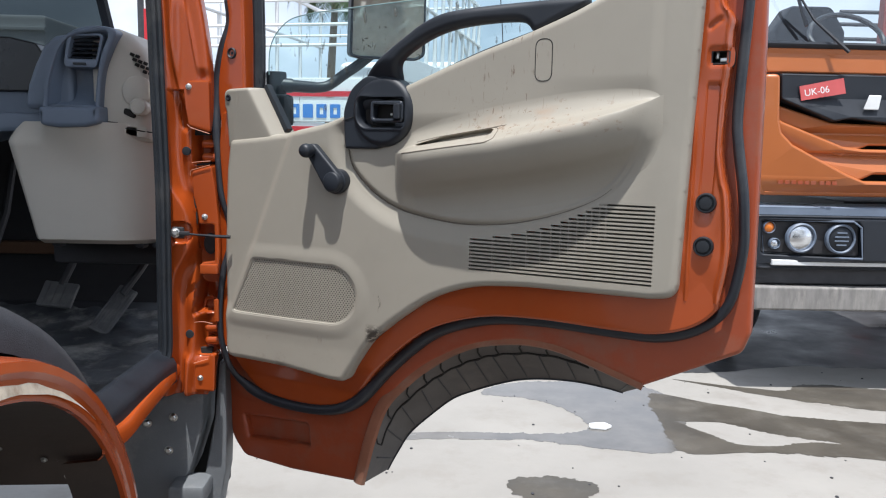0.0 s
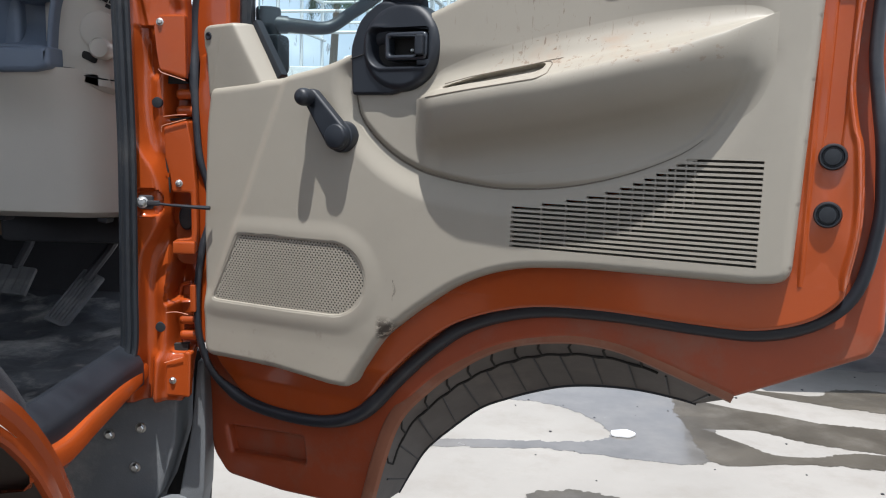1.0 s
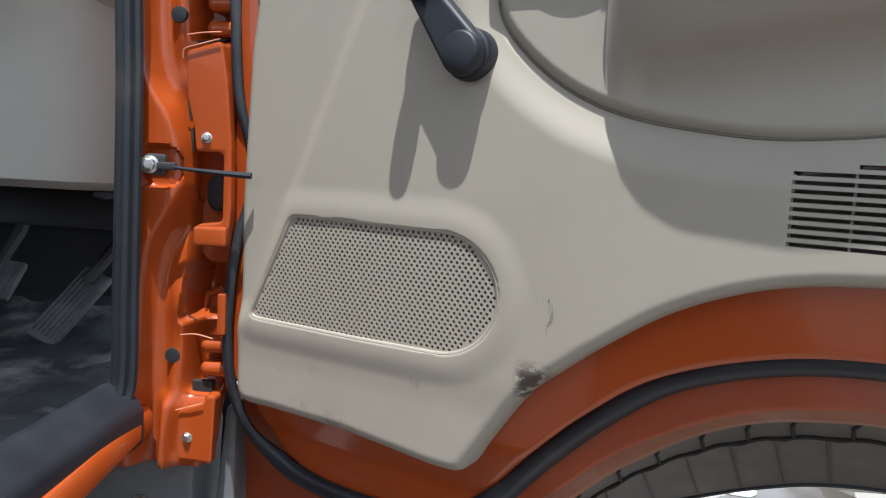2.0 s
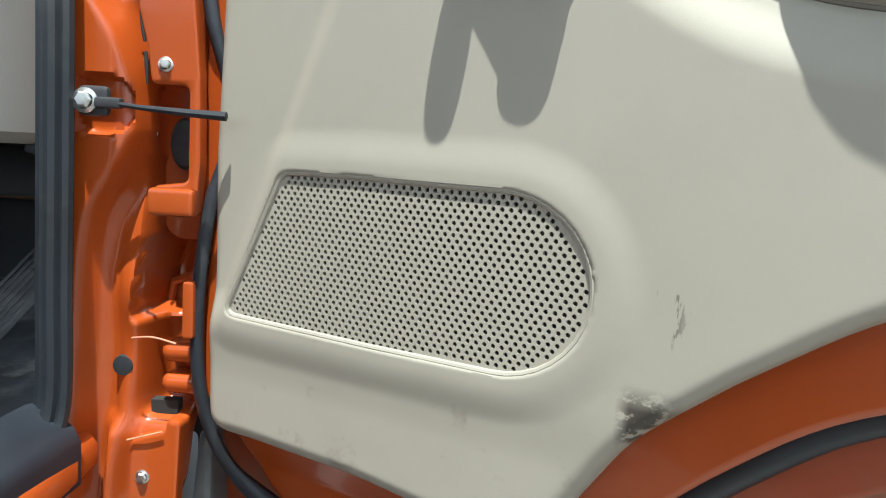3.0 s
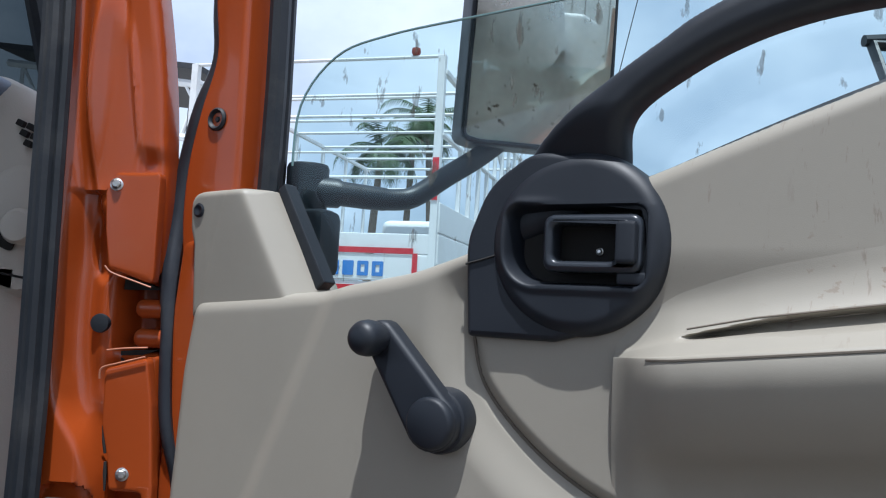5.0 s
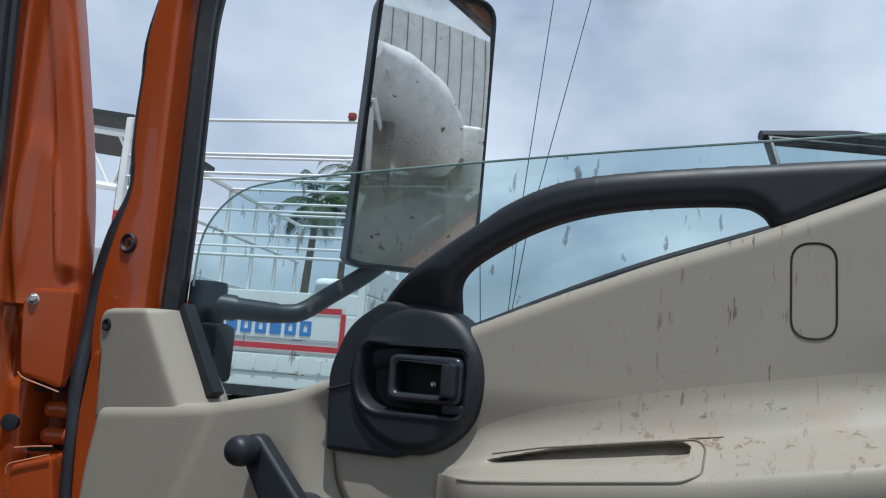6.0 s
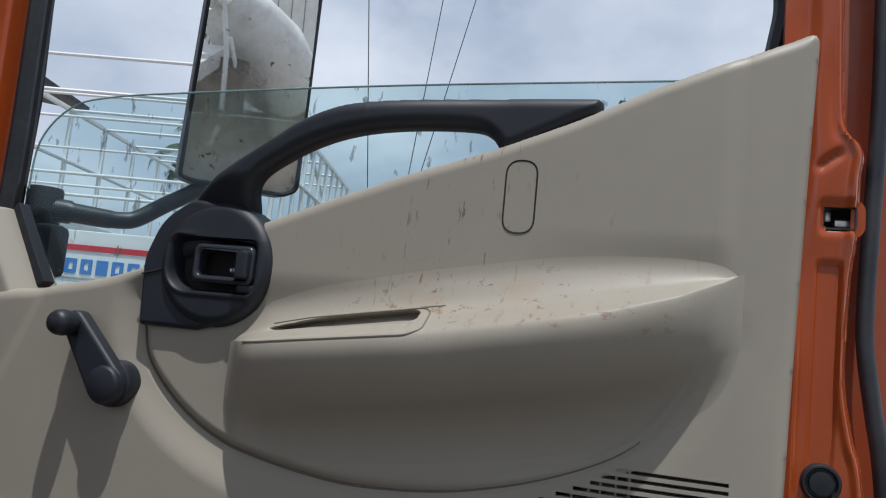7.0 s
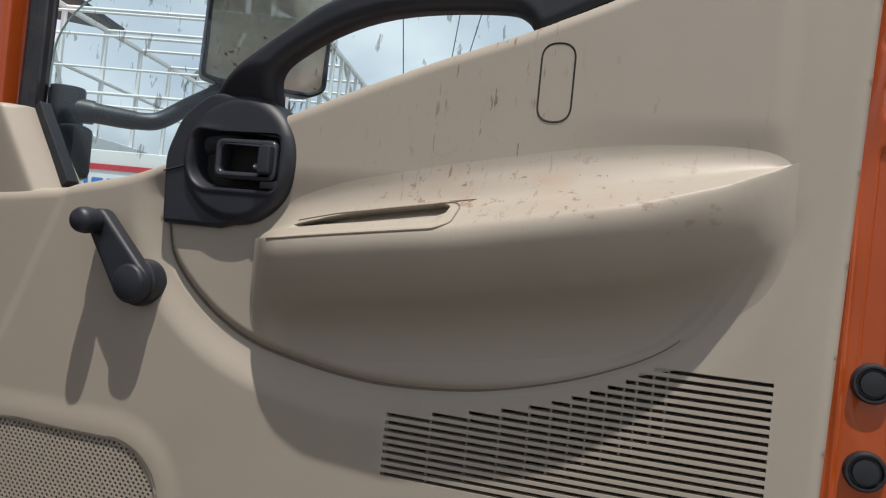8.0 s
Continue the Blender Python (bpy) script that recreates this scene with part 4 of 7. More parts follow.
for k, i in enumerate(range(4, len(lin_o) - 2, 5)):
    bm = bmesh.new()
    tube(bm, [on_liner(i, 0.30), on_liner(i, 0.62 + 0.02 * (k % 3)), on_liner(i, 0.955, 0.0006)], [0.0016, 0.0013, 0.0009], 6)
    part("liner_rib", bm, STEEL_DARK, liner)
bm = bmesh.new()
tube(bm, [on_liner(i, 0.30 + 0.012 * math.sin(i * 1.3)) for i in range(6, len(lin_o) - 8)], [0.0021 if i % 5 else 0.0028 for i in range(6, len(lin_o) - 8)], 6)
for i in range(6, len(lin_o) - 8, 5):
    tube(bm, [on_liner(i + 1, 0.03), on_liner(i, 0.16), on_liner(i, 0.30)], 0.0017, 6)
part("liner_seam", bm, VOID, liner)
bm = bmesh.new()
tube(bm, [on_liner(i, 0.997, 0.0) for i in range(len(lin_o))], 0.0025, 6)
part("liner_edge", bm, BLACK, liner)

# outer skin
bm = bmesh.new()
slab(bm, inset(OUTER, 0.004), 0.106, 0.111, [OUTER_OPENING])
part("door_skin", bm, ORANGE, door)

# door glass, wound part of the way down
bm = bmesh.new()
pane = [(0.080, 1.20)] + [tuple(p) for p in spline([(0.074, 1.325), (0.079, 1.388), (0.114, 1.428), (0.166, 1.441), (0.268, 1.447), (0.50, 1.456), (0.75, 1.461), (0.862, 1.463)], 5)] + [(0.862, 1.35), (0.30, 1.19)]
slab(bm, pane, 0.058, 0.062)
glass = part("door_glass", bm, GLASS, door, "tinted side window wound halfway down", False)
glass.visible_shadow = False
bm = bmesh.new()
tube(bm, [(u, 0.060, v) for u, v in pane[2:-2]], 0.0011, 6, up=Vector((0, 1, 0)))
part("glass_edge", bm, GLASS_EDGE, door)

# ---- wing mirror on its arm ----
mirror_t = thing("wing_mirror", DOOR_M @ pose(0.105, 0.12, 1.24), "black wing mirror with dusty glass on a bent tubular arm", "wing mirror")
mb = lambda p: tuple(Vector(p) - Vector((0.105, 0.12, 1.24)))
bm = bmesh.new()
lathe(bm, [(0, -0.023), (0.018, -0.023), (0.0195, -0.020), (0.020, 0.019), (0.0185, 0.0225), (0, 0.0225)], Matrix.Translation(mb((0.060, 0.100, 1.3205))), 24)
TUBE_BLACK = material("black_painted_tube", (0.013, 0.017, 0.024), 0.45, vary=0.2, scale=18)
part("pivot", bm, TUBE_BLACK, mirror_t, "black plastic mirror pivot")
bm = bmesh.new()
box(bm, mb((0.082, 0.092, 1.268)), (0.034, 0.034, 0.062), 0.009)
part("bracket", bm, TUBE_BLACK, mirror_t)
bm = bmesh.new()
arm_pts = spline([(0.085, 0.112, 1.317), (0.105, 0.130, 1.316), (0.124, 0.153, 1.3165), (0.138, 0.168, 1.322), (0.160, 0.188, 1.344), (0.180, 0.212, 1.366), (0.200, 0.236, 1.392)], 6)
tube(bm, [mb(p) for p in arm_pts], 0.0105, 14)
part("arm", bm, TUBE_BLACK, mirror_t, "black painted tubular mirror arm")
bm = bmesh.new()
tube(bm, [mb((0.066, 0.102, 1.318)), mb((0.088, 0.112, 1.317)), mb((0.090, 0.114, 1.317)), mb((0.108, 0.133, 1.316)), mb((0.118, 0.146, 1.316))], [0.0145, 0.014, 0.0118, 0.0116, 0.0112], 16)
part("arm_boot", bm, TUBE_BLACK, mirror_t)


def mirror_material():
    m = material("dusty_mirror", (0.86, 0.88, 0.88), 0.02, 1.0)
    n, l = m.node_tree.nodes, m.node_tree.links
    b = n["Principled BSDF"]
    d = n.new("ShaderNodeBsdfDiffuse")
    d.inputs[0].default_value = (0.62, 0.60, 0.50, 1)
    co = n.new("ShaderNodeTexCoord")
    no = n.new("ShaderNodeTexNoise")
    no.inputs["Scale"].default_value = 16
    no.inputs["Detail"].default_value = 8
    no.inputs["Roughness"].default_value = 0.7
    mr = n.new("ShaderNodeMapRange")
    mr.inputs["From Min"].default_value, mr.inputs["From Max"].default_value = 0.42, 0.75
    mr.inputs["To Min"].default_value, mr.inputs["To Max"].default_value = 0.03, 0.34
    sep = n.new("ShaderNodeSeparateXYZ")
    low = n.new("ShaderNodeMapRange")
    low.inputs["From Min"].default_value, low.inputs["From Max"].default_value = 0.02, -0.13
    low.inputs["To Min"].default_value, low.inputs["To Max"].default_value = 0.0, 0.72
    add = n.new("ShaderNodeMath")
    add.use_clamp = True
    l.new(co.outputs["Object"], sep.inputs[0])
    l.new(sep.outputs[2], low.inputs["Value"])
    mx = n.new("ShaderNodeMixShader")
    l.new(co.outputs["Object"], no.inputs["Vector"])
    l.new(no.outputs[0], mr.inputs["Value"])
    l.new(mr.outputs[0], add.inputs[0])
    l.new(low.outputs[0], add.inputs[1])
    l.new(add.outputs[0], mx.inputs[0])
    l.new(b.outputs[0], mx.inputs[1])
    l.new(d.outputs[0], mx.inputs[2])
    # splashes of mud round the middle of the glass
    sp = n.new("ShaderNodeTexNoise")
    sp.inputs["Scale"].default_value = 80
    sp.inputs["Detail"].default_value = 3
    sr = n.new("ShaderNodeMapRange")
    sr.inputs["From Min"].default_value, sr.inputs["From Max"].default_value = 0.66, 0.72
    band = n.new("ShaderNodeMapRange")
    band.inputs["From Min"].default_value, band.inputs["From Max"].default_value = 0.14, 0.03
    tim = n.new("ShaderNodeMath")
    tim.operation = "MULTIPLY"
    mud = n.new("ShaderNodeBsdfDiffuse")
    mud.inputs[0].default_value = (0.14, 0.12, 0.085, 1)
    m2 = n.new("ShaderNodeMixShader")
    l.new(co.outputs["Object"], sp.inputs["Vector"])
    l.new(sp.outputs[0], sr.inputs["Value"])
    l.new(sep.outputs[2], band.inputs["Value"])
    l.new(sr.outputs[0], tim.inputs[0])
    l.new(band.outputs[0], tim.inputs[1])
    l.new(tim.outputs[0], m2.inputs[0])
    l.new(mx.outputs[0], m2.inputs[1])
    l.new(mud.outputs[0], m2.inputs[2])
    l.new(m2.outputs[0], n["Material Output"].inputs[0])
    return m


MIRROR = mirror_material()
HEAD = pose(0.248 - 0.105, 0.215 - 0.12, 1.540 - 1.24, 6, 0, 40)
mw, mh = 0.077, 0.166
head_out = fillet([(-mw, -mh + 0.004), (-mw + 0.006, mh), (mw - 0.006, mh), (mw, -mh + 0.010), (mw - 0.02, -mh), (-mw + 0.02, -mh)], [0.024, 0.03, 0.03, 0.024, 0.024, 0.02], 6)
put = lambda x, y, z: tuple(HEAD @ Vector((x, y, z)))
bm = bmesh.new()
slab(bm, head_out, 0.0, 0.045, [inset(head_out, 0.006)], edge=0.003, put=put)
slab(bm, inset(head_out, 0.003), 0.040, 0.055, edge=0.0, put=put)
head = part("mirror_housing", bm, BLACK, mirror_t, "black plastic mirror housing")
glass_m = sheet("mirror_glass", np.arange(-0.085, 0.086, 0.005), np.arange(-0.17, 0.171, 0.005), lambda u, v: 0.004 - (u * u + v * v) / 2.6, inset(head_out, 0.005), MIRROR, mirror_t, "dusty convex mirror glass", None, 0.004)
glass_m.matrix_basis = HEAD

# small convex mirror below
spot = thing("spot_mirror", DOOR_M @ pose(0.262, 0.22, 1.288, -12), "small black convex spot mirror", "mirror")
bm = bmesh.new()
slab(bm, fillet([(-0.04, -0.028), (-0.046, 0.026), (0.046, 0.030), (0.05, -0.02)], 0.018), -0.004, 0.028, edge=0.006)
part("mirror_housing", bm, BLACK, spot)
bm = bmesh.new()
slab(bm, fillet([(-0.036, -0.024), (-0.041, 0.022), (0.041, 0.026), (0.045, -0.017)], 0.016), -0.006, 0.0)
part("mirror_glass", bm, MIRROR, spot)
bm = bmesh.new()
tube(bm, [(0.0, 0.015, 0.02), (-0.022, 0.016, 0.045), (-0.035, 0.026, 0.080)], 0.006, 10)
part("bracket", bm, BLACK, spot)


# ---- the cab that the door belongs to ----
cab = thing("truck_cab", pose(-0.53, 1.50, 0), "orange truck cab with a bare hinge pillar and dark footwell", "truck cab")
cb = lambda p: tuple(Vector(p) - Vector((-0.53, 1.50, 0)))
cput = lambda x, y, z: cb((x, y, z))

# hinge pillar: a pressed sheet with a flowing crease and a valley beside the hinges
PZ = [0.700, 0.715, 0.74, 0.80, 0.90, 1.00, 1.10, 1.22, 1.32, 1.44, 1.62, 1.95]
PL = [-0.556, -0.556, -0.554, -0.548, -0.545, -0.545, -0.545, -0.548, -0.551, -0.554, -0.566, -0.585]
PR = [-0.466, -0.458, -0.452, -0.446, -0.442, -0.440, -0.440, -0.445, -0.446, -0.458, -0.493, -0.56]
pillar_line = [tuple(p) for p in spline(list(zip(PL, PZ)), 5)] + [tuple(p) for p in spline(list(zip(PR, PZ)), 5)][::-1]


CREASE_Z = [0.70, 0.80, 0.91, 0.947, 0.977, 1.002, 1.019, 1.054, 1.082, 1.114, 1.148, 1.19, 1.29, 1.6]
CREASE_X = [-0.54, -0.530, -0.525, -0.520, -0.503, -0.488, -0.486, -0.487, -0.499, -0.521, -0.527, -0.529, -0.528, -0.55]
SOCKET = fillet([(-0.479, 0.975), (-0.478, 1.047), (-0.443, 1.047), (-0.441, 0.975), (-0.448, 0.935), (-0.470, 0.935)], 0.008)


def pillar_height(x, z):
    c = sum(np.interp(z + e, CREASE_Z, CREASE_X) for e in (-0.010, -0.005, 0.0, 0.005, 0.010)) / 5
    w = 0.016 * (1 - step(-0.002, 0.013, x - c))
    w -= 0.010 * np.exp(-((x - c - 0.022) / 0.012) ** 2) * (z < 1.3)
    c2 = -0.500 + 0.02 * np.sin((z - 0.75) * 9)
    w += 0.006 * np.exp(-((x - c2) / 0.009) ** 2) * step(1.02, 0.92, z)
    w += 0.010 * step(-0.462, -0.448, x) * step(0.70, 0.74, z) * (1 - step(1.30, 1.36, z)) * 0.5
    w += 0.014 * np.exp(-((x + 0.515) / 0.012) ** 2) * step(1.25, 1.40, z)
    e = np.sqrt(((x + 0.492 + 0.10 * (z - 1.36)) / 0.024) ** 2 + ((z - 1.36) / 0.13) ** 2)
    w += 0.007 * (1 - step(0.75, 1.05, e))
    e = np.sqrt(((x + 0.497) / 0.013) ** 2 + ((z - 1.255) / 0.035) ** 2)
    w -= 0.005 * (1 - step(0.7, 1.05, e))
    w += 0.006 * step(-0.476, -0.470, x + 0.16 * (z - 1.36)) * step(1.325, 1.345, z)
    w += 0.012 * np.exp(-((x + 0.502) / 0.0075) ** 2) * (1 - step(0.770, 0.790, z))
    for px, pz, r, h in ((-0.483, 1.14, 0.016, -0.006), (-0.480, 0.885, 0.022, 0.010), (-0.468, 0.875, 0.010, 0.008), (-0.497, 1.28, 0.016, 0.006)):
        w += h * np.exp(-((x - px) ** 2 + (z - pz) ** 2 * 0.6) / (r * r))
    e = (np.abs((x + 0.508) / 0.0225) ** 3 + np.abs((z - 1.029) / 0.0220) ** 3) ** (1 / 3)
    w -= 0.011 * (1 - step(0.93, 1.03, e))
    w -= 0.012 * step(-0.500, -0.478, x) * (1 - step(1.20, 1.30, z)) * step(0.76, 0.80, z)
    w -= 0.075 * step(-0.484, -0.476, x + 0.10 * np.maximum(0.93 - z, 0)) * step(0.862, 0.874, z) * (1 - step(0.985, 0.995, z))
    w -= 0.030 * step(-0.486, -0.472, x) * step(0.780, 0.792, z) * (1 - step(0.862, 0.874, z))
    w -= 0.028 * step(-0.488, -0.472, x) * step(1.158, 1.168, z) * (1 - step(1.222, 1.234, z))
    d, _, _ = near(pillar_line, x, z)
    r = 0.010
    k = np.clip(r - d, 0, r)
    return w - (r - np.sqrt(r * r - k * k))


pil = sheet("hinge_pillar", np.arange(-0.60, -0.42, 0.0018), np.concatenate([np.arange(0.69, 1.36, 0.003), np.arange(1.36, 1.955, 0.007)]), pillar_height, pillar_line, ORANGE, cab, "glossy orange hinge pillar pressing", lambda x, z: inside(SOCKET, x, z), 0.025)
pil.matrix_basis = Matrix.Translation((0.53, 0.002, 0))

# door-opening weatherstrip with three ribs
strip = [(-0.568, 1.470, 1.95), (-0.553, 1.472, 1.62), (-0.543, 1.472, 1.46), (-0.539, 1.472, 1.30), (-0.536, 1.470, 1.22), (-0.5335, 1.469, 1.12), (-0.5335, 1.468, 1.02), (-0.5340, 1.466, 0.90), (-0.5350, 1.464, 0.80),
         (-0.543, 1.445, 0.765)]
for off, dy, r in ((-0.0070, 0.004, 0.0060), (0.0025, -0.002, 0.0060), (0.0110, 0.002, 0.0055)):
    bm = bmesh.new()
    tube(bm, [cb((p[0] + off, p[1] + dy, p[2])) for p in spline(strip, 6)], r, 8, up=Vector((0, 1, 0)))
    part("weatherstrip", bm, RUBBER, cab, "ribbed black rubber weatherstrip")

# sill that runs from the pillar foot back to the wheel arch
bm = bmesh.new()
sill_pts = spline([(-0.515, 1.50, 0.765), (-0.507, 1.40, 0.763), (-0.502, 1.28, 0.757), (-0.498, 1.18, 0.752), (-0.495, 1.08, 0.77)], 5)
rows = []
for p in sill_pts:
    rows.append([bm.verts.new(cb((p.x + dx, p.y, p.z + dz))) for dx, dz in ((-0.035, 0.002), (-0.018, 0.007), (-0.006, 0.004), (0.0, -0.004), (0.0, -0.020), (-0.008, -0.030), (-0.06, -0.036))])
for a, b in zip(rows, rows[1:]):
    for i in range(len(a) - 1):
        bm.faces.new((a[i], a[i + 1], b[i + 1], b[i]))
part("door_sill", bm, ORANGE, cab, "orange painted door sill")

# wheel arch
AY, AZ = 0.745, 0.485
bm = bmesh.new()
rows = []
for j in range(41):
    a = math.radians(-15 + 210 * j / 40)
    c, s = math.cos(a), math.sin(a)
    rows.append([bm.verts.new(cb((x, AY + r * c, AZ + r * s))) for r, x in ((0.49, -0.60), (0.484, -0.505), (0.480, -0.493), (0.468, -0.490), (0.460, -0.494), (0.452, -0.492), (0.438, -0.488), (0.434, -0.490), (0.4335, -0.497))])
for a, b in zip(rows, rows[1:]):
    for i in range(len(a) - 1):
        bm.faces.new((a[i], a[i + 1], b[i + 1], b[i]))
part("wheel_arch", bm, ORANGE, cab, "orange wheel arch with a worn dusty lip")
bm = bmesh.new()
for first, columns in ((-20, ((0.4345, -0.496), (0.433, -0.53), (0.432, -0.57))), (27.0, ((0.432, -0.57), (0.425, -0.80), (0.42, -1.10)))):
    rows = []
    for j in range(41):
        a = math.radians(first + (200 - first) * j / 40)
        c, s = math.cos(a), math.sin(a)
        rows.append([bm.verts.new(cb((x, AY + r * c, AZ + r * s))) for r, x in columns])
    for a, b in zip(rows, rows[1:]):
        for i in range(len(a) - 1):
            bm.faces.new((a[i], a[i + 1], b[i + 1], b[i]))
part("arch_inner", bm, material("brown_dusty_liner", (0.05, 0.038, 0.032), 0.6, vary=0.3, scale=6, bump=0.2, bump_scale=60, dirt=(0.05, 0.042, 0.038), dirt_amount=0.8, dirt_scale=5), cab, "dark dusty inner wheel arch")
bm = bmesh.new()
rows = []
for j in range(33):
    a = math.radians(48 + 90 * j / 32)
    c, s = math.cos(a), math.sin(a)
    wear = min(1.0, j / 9, (32 - j) / 9) * (0.85 + 0.15 * math.sin(j * 1.7))
    rows.append([bm.verts.new(cb((x, AY + r * c, AZ + r * s))) for r, x in ((0.446 + 0.010 * wear, -0.4887 - 0.0018 * wear), (0.4455 - 0.0045 * wear, -0.4862))])
for a, b in zip(rows, rows[1:]):
    bm.faces.new((a[0], a[1], b[1], b[0]))
part("arch_worn_edge", bm, WORN, cab, "pale worn and muddy arch edge")
for a_deg, xx in ((40, -0.64), (62, -0.70), (36, -0.585), (88, -0.66)):
    bm = bmesh.new()
    a = math.radians(a_deg)
    bolt_mesh(bm, cb((xx, AY + 0.428 * math.cos(a), AZ + 0.428 * math.sin(a))), (0, -math.cos(a), -math.sin(a)), 0.0038)
    part("liner_clip", bm, ZINC, cab)

# footwell
# near-black floor behind the mat stands in for deep footwell shade
bm = bmesh.new()
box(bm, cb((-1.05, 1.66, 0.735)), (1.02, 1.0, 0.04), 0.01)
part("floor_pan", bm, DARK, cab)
mat_w, mat_d = 0.66, 0.62
us2, vs2 = np.linspace(0, 1, 40), np.linspace(0, 1, 40)
bm = bmesh.new()
grid = [[bm.verts.new(cb((-0.545 - mat_w * a, 1.16 + 0.12 * a + (mat_d + 0.04) * b, 0.772 + 0.010 * noise.noise(Vector((a * 7, b * 7, 0))) + 0.006 * noise.noise(Vector((a * 19, b * 19, 3))) + 0.04 * max(0, b - 0.78) ** 1.2 * 4))) for a in us2] for b in vs2]
for j in range(39):
    for i in range(39):
        bm.faces.new((grid[j][i], grid[j][i + 1], grid[j + 1][i + 1], grid[j + 1][i]))
part("floor_mat", bm, MAT_RUBBER, cab, "dusty black rubber floor mat")
bm = bmesh.new()
slab(bm, [(-0.512, 0.74), (-0.512, 0.774), (-0.518, 0.786), (-0.545, 0.803), (-0.556, 0.800), (-0.575, 0.74)], 1.10, 1.47, edge=0.004, put=cput)
part("sill_cover", bm, BLACK, cab, "black rubber sill edge")
# same near-black, so the back of the cab reads as unlit
bm = bmesh.new()
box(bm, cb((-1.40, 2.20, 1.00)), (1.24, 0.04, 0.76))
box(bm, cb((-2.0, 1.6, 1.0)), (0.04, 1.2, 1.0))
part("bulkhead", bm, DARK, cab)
bm = bmesh.new()
box(bm, cb((-1.02, 2.155, 0.905)), (0.9, 0.03, 0.035), 0.006)
part("cross_rail", bm, material("brown_rail", (0.12, 0.06, 0.03), 0.6, vary=0.2, scale=9), cab)
bm = bmesh.new()
for x, z in ((-0.62, 0.97), (-0.68, 0.955), (-0.75, 0.965)):
    tube(bm, [cb((x, 1.80, z)), cb((x + 0.03, 1.84, z - 0.03)), cb((x + 0.08, 1.95, z - 0.02)), cb((x + 0.06, 2.1, z + 0.03))], 0.008, 6)
part("wiring", bm, DARK, cab)

# hinges, plates and bolts on the pillar
for z0 in (1.190, 0.826):
    bm = bmesh.new()
    for dz in (0.0125, -0.0135):
        box(bm, cb((-0.446, 1.526, z0 + dz - 0.002)), (0.048, 0.030, 0.0172), 0.0078, seg=5)
    part("door_hinge", bm, ORANGE, cab, "orange painted hinge knuckles")
bm = bmesh.new()
box(bm, cb((-0.450, 1.488, 0.960)), (0.036, 0.016, 0.021), 0.004)
part("hinge_tab", bm, ORANGE, cab)


def plate(poly, y, label=""):
    b = bmesh.new()
    slab(b, fillet(poly, 0.006), y, y + 0.012, edge=0.003, put=cput)
    return part("hinge_plate", b, ORANGE, cab, label)


plate([(-0.486, 1.234), (-0.491, 1.265), (-0.494, 1.300), (-0.486, 1.318), (-0.446, 1.320), (-0.445, 1.221)], 1.490, "orange hinge mounting plate")
plate([(-0.482, 1.148), (-0.445, 1.160), (-0.438, 1.119), (-0.432, 1.052), (-0.431, 0.989), (-0.434, 0.949), (-0.467, 0.948), (-0.469, 0.971), (-0.441, 0.975), (-0.441, 1.046), (-0.470, 1.046), (-0.473, 1.072), (-0.480, 1.100)], 1.491, "orange hinge plate with a tab")
plate([(-0.485, 0.715), (-0.484, 0.770), (-0.456, 0.779), (-0.454, 0.790), (-0.443, 0.788), (-0.446, 0.712)], 1.490)
for poly in ([(-0.482, 1.2165), (-0.481, 1.229), (-0.446, 1.218)], [(-0.479, 1.152), (-0.480, 1.162), (-0.446, 1.165)], [(-0.478, 0.776), (-0.479, 0.795), (-0.456, 0.796), (-0.457, 0.780)]):
    bm = bmesh.new()
    slab(bm, poly, 1.517, 1.527, put=cput)
    part("plate_gap", bm, VOID, cab)
bm = bmesh.new()
tube(bm, [cb(p) for p in ((-0.4800, 1.4945, 1.100), (-0.4772, 1.4940, 1.086), (-0.4760, 1.4940, 1.077))], [0.0008, 0.0019, 0.0012], 6)
tube(bm, [cb(p) for p in ((-0.4752, 1.4940, 1.070), (-0.4745, 1.4940, 1.060), (-0.4738, 1.4940, 1.046))], [0.0012, 0.0017, 0.0008], 6)
part("pillar_slot", bm, VOID, cab)
bm = bmesh.new()
slab(bm, inset(SOCKET, -0.01), 1.545, 1.56, put=cput)
part("socket_back", bm, ORANGE, cab)
bm = bmesh.new()
lathe(bm, [(0.021, -0.010), (0.021, 0.001), (0.018, 0.004), (0, 0.006)], Matrix.Translation(cb((-0.462, 1.540, 1.003))) @ pose(0, 0, 0, 90) @ Matrix.Diagonal((0.62, 1, 1, 1)), 28)
part("rubber_plug", bm, RUBBER, cab, "dark rubber plug")
# pale tubes paint the sun's gleam along the scuffed plate edges
for line in ([(-0.487, 1.487, 1.236), (-0.481, 1.4875, 1.2305), (-0.462, 1.4875, 1.2245), (-0.446, 1.488, 1.2195)], [(-0.484, 1.489, 1.140), (-0.4825, 1.488, 1.149), (-0.470, 1.488, 1.1535), (-0.446, 1.488, 1.1605)],
             [(-0.482, 1.494, 1.164), (-0.465, 1.492, 1.1665), (-0.446, 1.492, 1.168)], [(-0.482, 1.489, 0.853), (-0.465, 1.488, 0.855), (-0.447, 1.489, 0.851)], [(-0.485, 1.488, 0.771), (-0.470, 1.487, 0.776), (-0.456, 1.487, 0.7805)]):
    bm = bmesh.new()
    tube(bm, [cb(p) for p in spline(line, 5)], 0.0008, 6)
    part("sunlit_pressed_edge", bm, EDGE_PINK, cab, "scuffed metal edge with its sunlit gleam in pale orange")
bm = bmesh.new()
box(bm, cb((-0.466, 1.568, 0.876)), (0.030, 0.012, 0.026), 0.004)
